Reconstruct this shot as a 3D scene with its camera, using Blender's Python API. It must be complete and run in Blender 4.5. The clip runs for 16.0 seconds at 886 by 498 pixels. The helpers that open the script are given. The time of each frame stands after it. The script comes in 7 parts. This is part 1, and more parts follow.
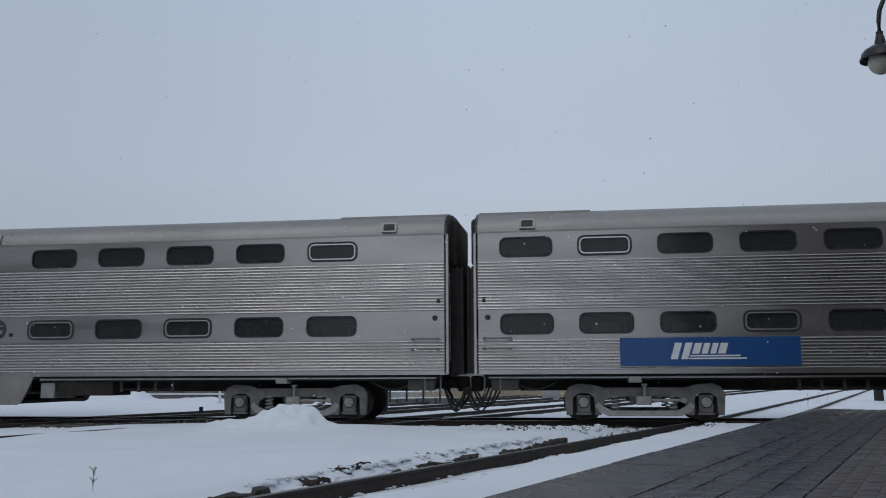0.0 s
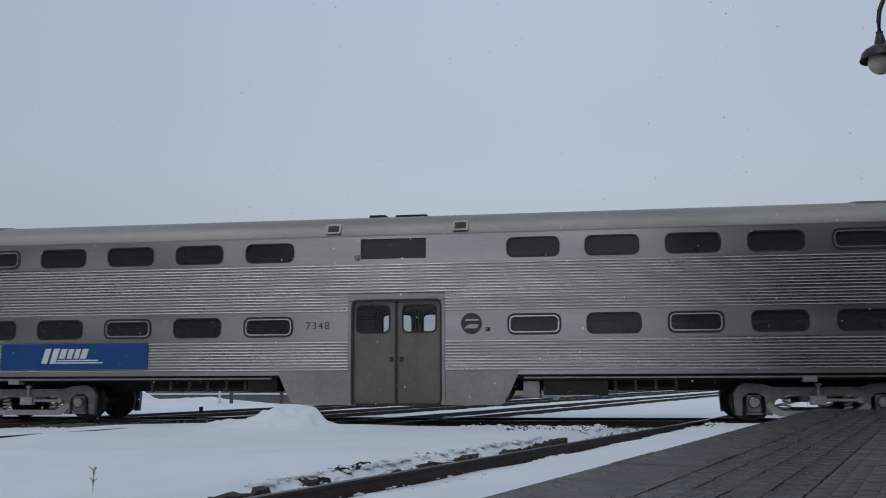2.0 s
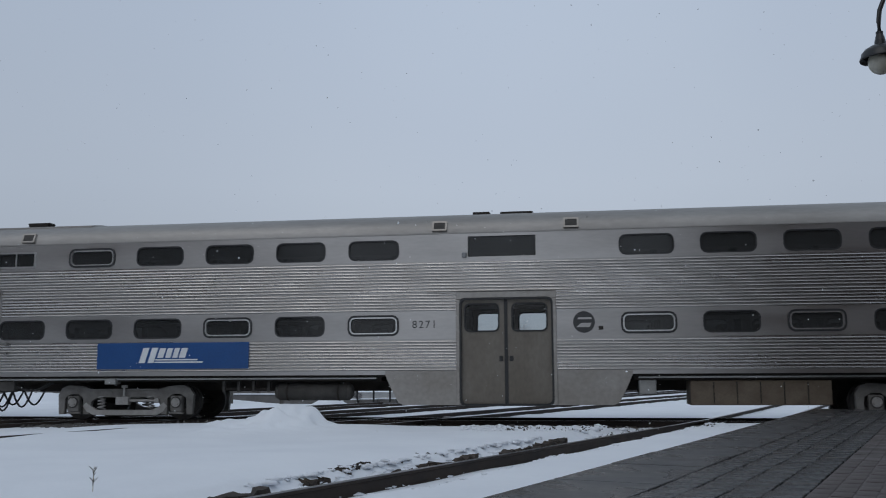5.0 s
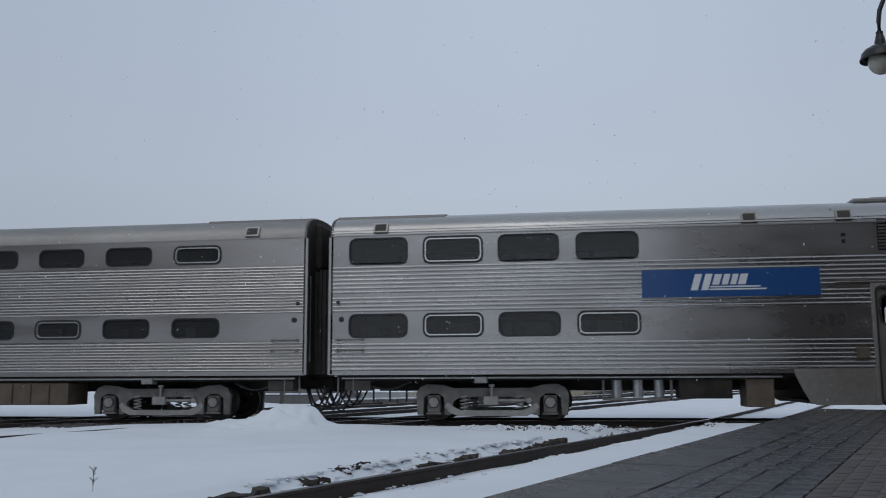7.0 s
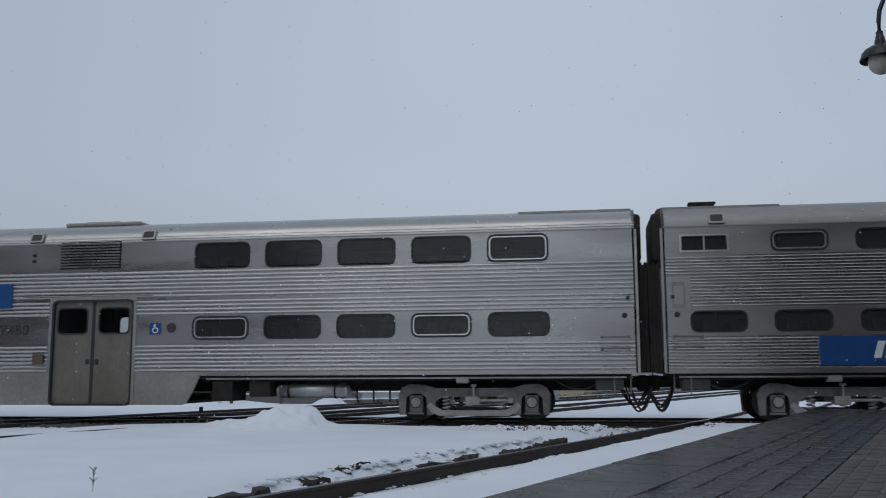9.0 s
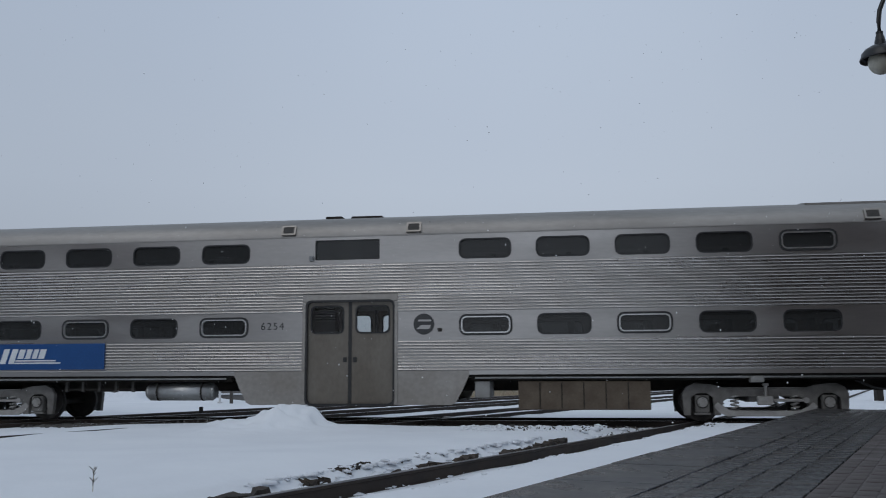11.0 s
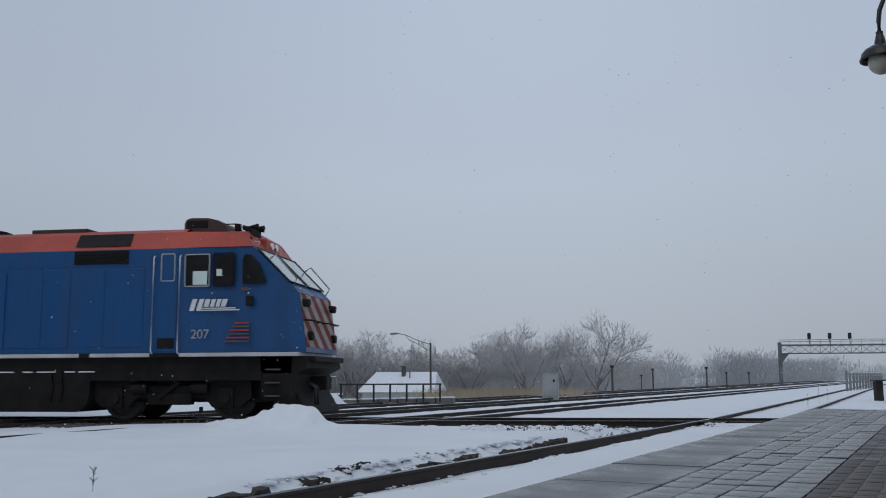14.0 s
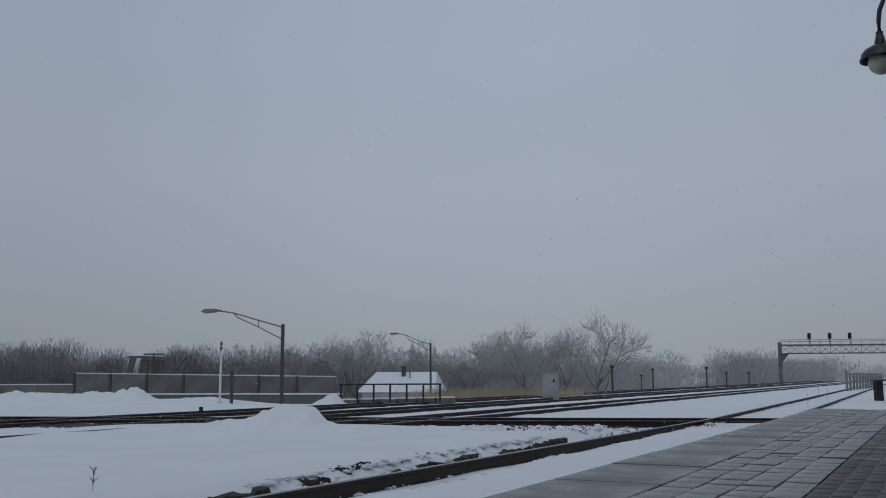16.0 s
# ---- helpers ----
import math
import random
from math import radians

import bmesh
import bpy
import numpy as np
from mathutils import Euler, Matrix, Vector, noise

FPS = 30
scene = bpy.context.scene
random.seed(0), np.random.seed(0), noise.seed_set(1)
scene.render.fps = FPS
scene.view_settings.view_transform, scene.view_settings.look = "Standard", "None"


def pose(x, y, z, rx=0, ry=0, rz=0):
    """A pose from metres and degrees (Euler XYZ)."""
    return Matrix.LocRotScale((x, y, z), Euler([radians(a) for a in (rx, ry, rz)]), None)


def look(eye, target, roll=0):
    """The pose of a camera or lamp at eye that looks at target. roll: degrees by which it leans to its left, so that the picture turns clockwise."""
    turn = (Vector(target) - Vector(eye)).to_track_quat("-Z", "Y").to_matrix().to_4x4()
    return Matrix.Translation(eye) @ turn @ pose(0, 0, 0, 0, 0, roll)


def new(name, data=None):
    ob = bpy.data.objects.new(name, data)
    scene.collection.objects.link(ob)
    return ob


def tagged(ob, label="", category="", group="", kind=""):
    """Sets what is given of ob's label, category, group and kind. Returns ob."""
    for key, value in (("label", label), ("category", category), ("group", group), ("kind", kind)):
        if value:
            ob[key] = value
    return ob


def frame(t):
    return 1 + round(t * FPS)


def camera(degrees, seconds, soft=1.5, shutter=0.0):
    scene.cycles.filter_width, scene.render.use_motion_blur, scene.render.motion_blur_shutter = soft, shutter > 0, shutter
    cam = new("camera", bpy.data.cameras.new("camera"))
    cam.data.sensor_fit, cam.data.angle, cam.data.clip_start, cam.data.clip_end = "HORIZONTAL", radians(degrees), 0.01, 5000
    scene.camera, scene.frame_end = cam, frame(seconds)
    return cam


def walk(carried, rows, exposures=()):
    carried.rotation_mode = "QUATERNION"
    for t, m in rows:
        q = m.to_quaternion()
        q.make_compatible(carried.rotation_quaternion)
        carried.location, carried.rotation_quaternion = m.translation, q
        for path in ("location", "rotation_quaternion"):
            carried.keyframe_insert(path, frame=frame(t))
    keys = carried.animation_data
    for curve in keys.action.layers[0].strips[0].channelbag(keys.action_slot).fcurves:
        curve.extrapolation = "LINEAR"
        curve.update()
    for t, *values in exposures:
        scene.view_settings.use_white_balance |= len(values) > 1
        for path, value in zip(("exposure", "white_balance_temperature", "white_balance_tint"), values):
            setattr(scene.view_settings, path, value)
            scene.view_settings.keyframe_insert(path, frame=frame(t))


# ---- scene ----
# The camera stands still on its support above the platform.
CAM = camera(51.4, 16.0, soft=1.05, shutter=0.08)
EYE = pose(0.0, -21.864, 0.985, 97.9, 0.255, 8.83)
walk(CAM, [(0.0, EYE), (16.0, EYE)],
     exposures=[(0.0, -0.06), (8.0, -0.06), (11.0, -0.06), (12.3, -0.04), (13.0, 0.1), (13.6, 0.10), (14.0, -0.06), (14.5, -0.33), (15.2, -0.46), (16.0, -0.47)])

# ---------------------------------------------------------------- light
world = bpy.data.worlds.new("overcast")
scene.world = world
world.use_nodes = True
wn, wl = world.node_tree.nodes, world.node_tree.links
wn.clear()
w_out, w_bg = wn.new("ShaderNodeOutputWorld"), wn.new("ShaderNodeBackground")
w_geo, w_sep = wn.new("ShaderNodeTexCoord"), wn.new("ShaderNodeSeparateXYZ")
w_ramp, w_sky, w_mix = wn.new("ShaderNodeValToRGB"), wn.new("ShaderNodeTexSky"), wn.new("ShaderNodeMixRGB")
w_sky.sky_type, w_sky.sun_disc = "NISHITA", False
w_sky.sun_elevation, w_sky.sun_rotation = radians(38), radians(200)
w_sky.dust_density, w_sky.air_density = 4.0, 1.0
w_scale = wn.new("ShaderNodeMixRGB")
w_scale.blend_type = "MULTIPLY"
w_scale.inputs[0].default_value = 1.0
w_scale.inputs[2].default_value = (0.1, 0.1, 0.1, 1)
w_cloud = wn.new("ShaderNodeTexNoise")
w_cloud.inputs["Scale"].default_value, w_cloud.inputs["Detail"].default_value = 1.6, 3.0
w_var = wn.new("ShaderNodeMixRGB")
w_var.blend_type = "OVERLAY"
w_var.inputs[0].default_value = 0.10
ramp = w_ramp.color_ramp
ramp.elements[0].position, ramp.elements[0].color = 0.0, (0.400, 0.447, 0.515, 1)
ramp.elements[1].position, ramp.elements[1].color = 1.0, (0.46, 0.53, 0.62, 1)
for at_z, col in ((0.06, (0.42, 0.47, 0.545, 1)), (0.20, (0.47, 0.535, 0.635, 1)), (0.42, (0.45, 0.53, 0.66, 1))):
    e = ramp.elements.new(at_z)
    e.color = col
wl.new(w_geo.outputs["Generated"], w_sep.inputs[0])
wl.new(w_sep.outputs["Z"], w_ramp.inputs[0])
wl.new(w_sky.outputs[0], w_scale.inputs[1])
wl.new(w_geo.outputs["Generated"], w_cloud.inputs["Vector"])
wl.new(w_ramp.outputs[0], w_var.inputs[1])
wl.new(w_cloud.outputs["Fac"], w_var.inputs[2])
w_side, w_tone = wn.new("ShaderNodeValToRGB"), wn.new("ShaderNodeMixRGB")
w_half = wn.new("ShaderNodeMath")
w_half.operation, w_half.inputs[1].default_value, w_half.inputs[2].default_value = "MULTIPLY_ADD", 0.5, 0.5
w_side.color_ramp.interpolation = "EASE"
w_side.color_ramp.elements[0].position, w_side.color_ramp.elements[0].color = 0.18, (0.86, 0.865, 0.87, 1)
w_side.color_ramp.elements[1].position, w_side.color_ramp.elements[1].color = 0.68, (0.93, 0.93, 0.93, 1)
w_side.color_ramp.elements.new(0.46).color = (1.0, 1.0, 1.0, 1)
w_tone.blend_type, w_tone.inputs[0].default_value = "MULTIPLY", 1.0
wl.new(w_sep.outputs["X"], w_half.inputs[0])
wl.new(w_half.outputs[0], w_side.inputs[0])
wl.new(w_var.outputs[0], w_tone.inputs[1])
wl.new(w_side.outputs[0], w_tone.inputs[2])
wl.new(w_tone.outputs[0], w_mix.inputs[1])
wl.new(w_scale.outputs[0], w_mix.inputs[2])
w_mix.inputs[0].default_value = 0.06
wl.new(w_mix.outputs[0], w_bg.inputs[0])
w_bg.inputs[1].default_value = 1.04
wl.new(w_bg.outputs[0], w_out.inputs[0])

sun_data = bpy.data.lights.new("sun", "SUN")
sun_data.energy, sun_data.angle, sun_data.color = 0.3, radians(35), (1.0, 0.97, 0.93)
sun = new("sun", sun_data)
sun.matrix_world = look((-20, -50, 60), (0, 0, 0))


# ---------------------------------------------------------------- materials
def mat(name, base, rough=0.6, metal=0.0, second=None, scale=6.0, amount=0.35, bump=0.0, bump_scale=60.0,
        fine=None, spread=0.0, stretch=(1, 1, 1), rough_var=0.0, coat=0.0, gloss=0.5):
    """A surface with two scales of variation: patches between base and second, fine grain, and relief."""
    m = bpy.data.materials.new(name)
    m.use_nodes = True
    nt, lk = m.node_tree.nodes, m.node_tree.links
    p = nt["Principled BSDF"]
    p.inputs["Metallic"].default_value, p.inputs["Roughness"].default_value = metal, rough
    p.inputs["Specular IOR Level"].default_value = gloss
    if coat:
        p.inputs["Coat Weight"].default_value, p.inputs["Coat Roughness"].default_value = coat, 0.08
    co, mp = nt.new("ShaderNodeTexCoord"), nt.new("ShaderNodeMapping")
    mp.inputs["Scale"].default_value = stretch
    lk.new(co.outputs["Object"], mp.inputs[0])
    big, small = nt.new("ShaderNodeTexNoise"), nt.new("ShaderNodeTexNoise")
    big.inputs["Scale"].default_value, big.inputs["Detail"].default_value = scale, 4.0
    small.inputs["Scale"].default_value, small.inputs["Detail"].default_value = scale * 11, 3.0
    for n in (big, small):
        lk.new(mp.outputs[0], n.inputs["Vector"])
    rmp = nt.new("ShaderNodeMapRange")
    rmp.inputs["From Min"].default_value, rmp.inputs["From Max"].default_value = 0.36, 0.66
    lk.new(big.outputs["Fac"], rmp.inputs[0])
    amt = nt.new("ShaderNodeMath")
    amt.operation = "MULTIPLY"
    amt.inputs[1].default_value = amount
    lk.new(rmp.outputs[0], amt.inputs[0])
    c1 = nt.new("ShaderNodeMixRGB")
    c1.inputs[1].default_value = (*base, 1)
    c1.inputs[2].default_value = (*(second or [v * 0.6 for v in base]), 1)
    lk.new(amt.outputs[0], c1.inputs[0])
    c2 = nt.new("ShaderNodeMixRGB")
    c2.blend_type = "OVERLAY"
    c2.inputs[0].default_value = 0.22 if fine is None else fine
    lk.new(c1.outputs[0], c2.inputs[1])
    lk.new(small.outputs["Fac"], c2.inputs[2])
    last = c2
    if spread:
        info, val, hsv = nt.new("ShaderNodeObjectInfo"), nt.new("ShaderNodeMapRange"), nt.new("ShaderNodeHueSaturation")
        val.inputs["To Min"].default_value, val.inputs["To Max"].default_value = 1 - spread, 1 + spread
        lk.new(info.outputs["Random"], val.inputs[0])
        lk.new(val.outputs[0], hsv.inputs["Value"])
        lk.new(c2.outputs[0], hsv.inputs["Color"])
        last = hsv
    lk.new(last.outputs[0], p.inputs["Base Color"])
    if rough_var:
        rr = nt.new("ShaderNodeMapRange")
        rr.inputs["From Min"].default_value, rr.inputs["From Max"].default_value = 0.38, 0.62
        rr.inputs["To Min"].default_value, rr.inputs["To Max"].default_value = max(0.03, rough - rough_var), rough + rough_var
        lk.new(big.outputs["Fac"], rr.inputs[0])
        lk.new(rr.outputs[0], p.inputs["Roughness"])
    if bump:
        bn, bt = nt.new("ShaderNodeBump"), nt.new("ShaderNodeTexNoise")
        bt.inputs["Scale"].default_value, bt.inputs["Detail"].default_value = bump_scale, 4.0
        bn.inputs["Strength"].default_value, bn.inputs["Distance"].default_value = bump, 0.02
        lk.new(mp.outputs[0], bt.inputs["Vector"])
        lk.new(bt.outputs["Fac"], bn.inputs["Height"])
        lk.new(bn.outputs[0], p.inputs["Normal"])
    return m


def glass(name, tint, rough=0.02, film=0.0):
    """Tinted clear pane with Fresnel gloss; film: how much a dried dirt film covers it, which also lightens panes for
    the unlit inside.
    """
    m = bpy.data.materials.new(name)
    m.use_nodes = True
    nt, lk = m.node_tree.nodes, m.node_tree.links
    nt.clear()
    out, mix, tr, gl, fr = (nt.new(k) for k in ("ShaderNodeOutputMaterial", "ShaderNodeMixShader", "ShaderNodeBsdfTransparent",
                                               "ShaderNodeBsdfGlossy", "ShaderNodeFresnel"))
    tr.inputs[0].default_value = (*tint, 1)
    gl.inputs["Roughness"].default_value = rough
    fr.inputs["IOR"].default_value = 1.5
    lk.new(fr.outputs[0], mix.inputs[0])
    lk.new(tr.outputs[0], mix.inputs[1])
    lk.new(gl.outputs[0], mix.inputs[2])
    last = mix
    if film:
        dirt, dmix, tex, rng_ = (nt.new(k) for k in ("ShaderNodeBsdfDiffuse", "ShaderNodeMixShader", "ShaderNodeTexNoise", "ShaderNodeMapRange"))
        dirt.inputs[0].default_value = (0.30, 0.31, 0.31, 1)
        tex.inputs["Scale"].default_value, tex.inputs["Detail"].default_value = 2.2, 5.0
        rng_.inputs["To Min"].default_value, rng_.inputs["To Max"].default_value = film * 0.5, film * 1.5
        co = nt.new("ShaderNodeTexCoord")
        lk.new(co.outputs["Object"], tex.inputs["Vector"])
        lk.new(tex.outputs["Fac"], rng_.inputs[0])
        lk.new(rng_.outputs[0], dmix.inputs[0])
        lk.new(mix.outputs[0], dmix.inputs[1])
        lk.new(dirt.outputs[0], dmix.inputs[2])
        last = dmix
    lk.new(last.outputs[0], out.inputs[0])
    return m


STEEL = mat("stainless_steel", (0.475, 0.460, 0.446), 0.34, 1.0, (0.39, 0.376, 0.362), 0.8, 0.7, 0.03, 40, fine=0.10, stretch=(0.5, 1, 2.2), rough_var=0.06)
STEEL_RIB = mat("ribbed_stainless_steel", (0.45, 0.436, 0.422), 0.29, 1.0, (0.36, 0.347, 0.334), 0.7, 0.7, fine=0.10, stretch=(0.4, 1, 3.0), rough_var=0.05)
STEEL_NEW = mat("bright_stainless_steel", (0.43, 0.422, 0.414), 0.29, 1.0, (0.345, 0.338, 0.330), 0.8, 0.6, 0.02, 40, fine=0.08, stretch=(0.5, 1, 2.2), rough_var=0.06)
ROOF_STEEL = mat("weathered_roof_steel", (0.36, 0.349, 0.335), 0.56, 1.0, (0.29, 0.28, 0.266), 0.9, 0.7, fine=0.15, stretch=(0.4, 2, 1))
SKIRT = mat("dirty_skirt_steel", (0.37, 0.352, 0.33), 0.50, 0.9, (0.25, 0.228, 0.20), 0.9, 0.6, 0.02, 30)
FRAME = mat("window_frame_aluminium", (0.72, 0.72, 0.71), 0.3, 1.0, (0.5, 0.5, 0.5), 5, 0.4)
RUBBER = mat("black_rubber", (0.018, 0.018, 0.019), 0.55, 0, (0.03, 0.03, 0.03), 8, 0.5)
DOOR = mat("door_grey_paint", (0.165, 0.148, 0.124), 0.5, 0.1, (0.110, 0.092, 0.070), 1.8, 0.6, 0.03, 25, stretch=(1, 1, 0.5))
END = mat("grimy_end_wall", (0.045, 0.039, 0.033), 0.75, 0.0, (0.075, 0.066, 0.058), 2.4, 0.5, 0.08, 18, gloss=0.2)
DIAPH = mat("worn_diaphragm_rubber", (0.028, 0.024, 0.022), 0.7, 0, (0.07, 0.055, 0.045), 3, 0.5, 0.1, 22)
TRUCK = mat("bogie_grey_dirt", (0.20, 0.192, 0.18), 0.75, 0.0, (0.10, 0.094, 0.086), 3.5, 0.7, 0.15, 26)
TRUCK_DK = mat("bogie_dark_grime", (0.07, 0.066, 0.06), 0.75, 0.1, (0.03, 0.028, 0.026), 4, 0.6, 0.12, 22)
WHEEL = mat("wheel_steel", (0.035, 0.033, 0.032), 0.6, 0.4, (0.08, 0.07, 0.06), 5, 0.5)
UNDER = mat("underframe_grime", (0.024, 0.022, 0.020), 0.8, 0.0, (0.055, 0.047, 0.040), 3, 0.6, 0.1, 18, gloss=0.2)
BOXTAN = mat("equipment_box_rust", (0.125, 0.098, 0.070), 0.7, 0.1, (0.07, 0.05, 0.035), 2.8, 0.7, 0.12, 20)
BOXGREY = mat("equipment_box_grey", (0.30, 0.30, 0.29), 0.55, 0.3, (0.18, 0.17, 0.16), 3, 0.6, 0.08, 20)
TANK = mat("galvanised_tank", (0.52, 0.53, 0.53), 0.42, 0.9, (0.36, 0.36, 0.35), 2.5, 0.6, stretch=(0.4, 1, 1))
BLUE_BAND = mat("blue_panel_film", (0.008, 0.060, 0.205), 0.35, 0, (0.012, 0.075, 0.235), 2.2, 0.6, coat=0.3)
WHITE_FILM = mat("white_film", (0.72, 0.74, 0.75), 0.45, 0, (0.55, 0.57, 0.58), 4, 0.5)
BLACK_FILM = mat("black_film", (0.022, 0.022, 0.023), 0.5, 0, (0.05, 0.05, 0.05), 6, 0.4)
DISC = mat("grey_disc_film", (0.04, 0.04, 0.042), 0.45, 0.2, (0.07, 0.07, 0.07), 6, 0.4)
SEAT = mat("seat_vinyl", (0.05, 0.055, 0.06), 0.6, 0, (0.03, 0.032, 0.036), 3, 0.5)
LINING = mat("interior_lining", (0.34, 0.33, 0.31), 0.6, 0, (0.26, 0.25, 0.24), 2, 0.5)
PANE = glass("tinted_pane", (0.10, 0.105, 0.105), 0.10, 0.10)
PANE_CLEAR = glass("door_pane", (0.74, 0.77, 0.78))
LOCO_BLUE = mat("locomotive_blue_paint", (0.008, 0.071, 0.208), 0.42, 0, (0.010, 0.051, 0.140), 1.3, 0.6, 0.02, 14, fine=0.12, stretch=(1.9, 1, 0.45), rough_var=0.08, gloss=0.35)
LOCO_RED = mat("locomotive_red_paint", (0.47, 0.055, 0.031), 0.45, 0, (0.30, 0.045, 0.03), 1.2, 0.7, 0.02, 14, rough_var=0.06)
LOCO_BLACK = mat("locomotive_black_grime", (0.009, 0.0085, 0.008), 0.7, 0.0, (0.022, 0.019, 0.017), 2.5, 0.6, 0.12, 20, gloss=0.15)
GRILLE = mat("dark_grille", (0.009, 0.009, 0.010), 0.6, 0.0, (0.02, 0.018, 0.017), 5, 0.6, gloss=0.2)
SILL = mat("sill_stripe", (0.55, 0.55, 0.55), 0.5, 0.1, (0.36, 0.34, 0.32), 2, 0.6)
STRIPE_W = mat("nose_white", (0.66, 0.62, 0.58), 0.5, 0, (0.46, 0.42, 0.38), 3, 0.5)
STRIPE_R = mat("nose_red", (0.38, 0.035, 0.03), 0.5, 0, (0.25, 0.03, 0.025), 3, 0.5)
SNOW = mat("snow", (0.80, 0.83, 0.865), 0.8, 0, (0.71, 0.74, 0.785), 0.7, 0.5, 0.35, 9, fine=0.05)
SNOW_CAP = mat("snow_cap", (0.78, 0.81, 0.85), 0.75, 0, (0.69, 0.72, 0.77), 3, 0.5, 0.2, 18, fine=0.05)
RAIL = mat("rail_steel_dark", (0.026, 0.021, 0.019), 0.7, 0.0, (0.055, 0.040, 0.030), 2.5, 0.6, 0.1, 40, stretch=(0.5, 3, 1), gloss=0.25)
RAIL_TOP = mat("rail_head_polished", (0.20, 0.20, 0.22), 0.28, 1.0, (0.10, 0.095, 0.09), 3, 0.5)
TIE = mat("creosoted_timber", (0.060, 0.048, 0.038), 0.8, 0, (0.11, 0.09, 0.07), 4, 0.6, 0.4, 30, spread=0.3)
AXLE = mat("axle_box_dirt", (0.36, 0.35, 0.335), 0.7, 0.0, (0.22, 0.21, 0.195), 5, 0.6, 0.1, 26)
NUMBER = mat("faded_number_paint", (0.36, 0.37, 0.38), 0.6, 0, (0.25, 0.26, 0.27), 6, 0.5)
ROT = mat("broken_timber", (0.062, 0.047, 0.036), 0.9, 0, (0.022, 0.019, 0.016), 6, 0.8, 0.5, 35, spread=0.25)
STONE = mat("ballast_stone", (0.115, 0.108, 0.10), 0.85, 0, (0.055, 0.052, 0.048), 20, 0.8, 0.3, 60)
CONC = mat("wet_concrete", (0.052, 0.050, 0.050), 0.24, 0, (0.027, 0.026, 0.027), 1.1, 0.8, 0.05, 30, rough_var=0.11, gloss=0.38)
PAVER = mat("wet_paver", (0.038, 0.0385, 0.040), 0.20, 0, (0.028, 0.029, 0.031), 2.5, 0.8, 0.05, 40, spread=0.10, rough_var=0.09, gloss=0.42)
JOINT = mat("dark_joint", (0.026, 0.025, 0.025), 0.6, 0, (0.05, 0.047, 0.044), 5, 0.5)
BRICKPAVE = mat("brown_brick_paving", (0.062, 0.046, 0.039), 0.5, 0, (0.042, 0.032, 0.028), 3, 0.6, 0.15, 40, spread=0.10, rough_var=0.1, gloss=0.3)
LAMPBLACK = mat("lamp_black_paint", (0.012, 0.012, 0.013), 0.4, 0, (0.025, 0.025, 0.027), 6, 0.4)
GLOBE = mat("frosted_globe", (0.52, 0.50, 0.42), 0.35, 0, (0.44, 0.42, 0.35), 4, 0.4, coat=0.4)
WALLC = mat("stained_concrete", (0.155, 0.150, 0.145), 0.85, 0, (0.095, 0.090, 0.085), 0.5, 0.8, 0.2, 8, stretch=(1, 1, 0.35))
PANEL = mat("grey_fence_panel", (0.185, 0.180, 0.176), 0.85, 0, (0.09, 0.085, 0.08), 0.7, 0.7, 0.2, 9, spread=0.08)
POLE = mat("weathered_pole", (0.085, 0.078, 0.070), 0.8, 0, (0.05, 0.045, 0.04), 3, 0.6)
GALV = mat("galvanised_metal", (0.26, 0.27, 0.275), 0.5, 0.6, (0.18, 0.18, 0.18), 3, 0.5)
WHITEPOST = mat("white_post_paint", (0.72, 0.73, 0.74), 0.6, 0, (0.5, 0.5, 0.5), 3, 0.5)
CABINET = mat("signal_cabinet_paint", (0.33, 0.34, 0.345), 0.5, 0.2, (0.25, 0.255, 0.26), 1.5, 0.6)
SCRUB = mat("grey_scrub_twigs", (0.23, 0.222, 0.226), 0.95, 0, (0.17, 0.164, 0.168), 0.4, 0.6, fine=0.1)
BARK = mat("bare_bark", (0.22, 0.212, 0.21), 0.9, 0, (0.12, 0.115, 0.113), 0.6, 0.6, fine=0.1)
# tree crowns and far woods: distance haze is put into these pale twig colours
TWIG_HAZE = mat("haze_pale_twigs", (0.40, 0.387, 0.388), 0.95, 0, (0.31, 0.300, 0.300), 0.4, 0.6, fine=0.1)
WOODS_HAZE = mat("haze_pale_far_twigs", (0.41, 0.42, 0.435), 0.95, 0, (0.35, 0.36, 0.375), 0.15, 0.6, fine=0.05)
GRASS = mat("dry_grass", (0.46, 0.39, 0.29), 0.9, 0, (0.33, 0.27, 0.19), 1.2, 0.7)
SIDING = mat("house_siding", (0.42, 0.42, 0.41), 0.8, 0, (0.34, 0.33, 0.32), 1, 0.5)
DARKBRICK = mat("station_brick", (0.115, 0.085, 0.072), 0.9, 0, (0.07, 0.052, 0.045), 1, 0.7, 0.2, 12)
GANTRY = mat("gantry_steel", (0.155, 0.160, 0.168), 0.6, 0.5, (0.11, 0.11, 0.115), 1, 0.5)


# ---------------------------------------------------------------- mesh tools
def mesh_of(bm, name, *mats):
    me = bpy.data.meshes.new(name)
    bm.normal_update()
    bm.to_mesh(me)
    bm.free()
    for m in mats:
        me.materials.append(m)
    return me


def part(name, bm, material, parent, label="", m=None):
    """A mesh object under its thing or part; bm may be a bmesh or a shared mesh."""
    me = mesh_of(bm, name, material) if isinstance(bm, bmesh.types.BMesh) else bm
    ob = new(name, me)
    ob.parent = parent
    if m is not None:
        ob.matrix_basis = m
    if label:
        ob["label"] = label
    return ob


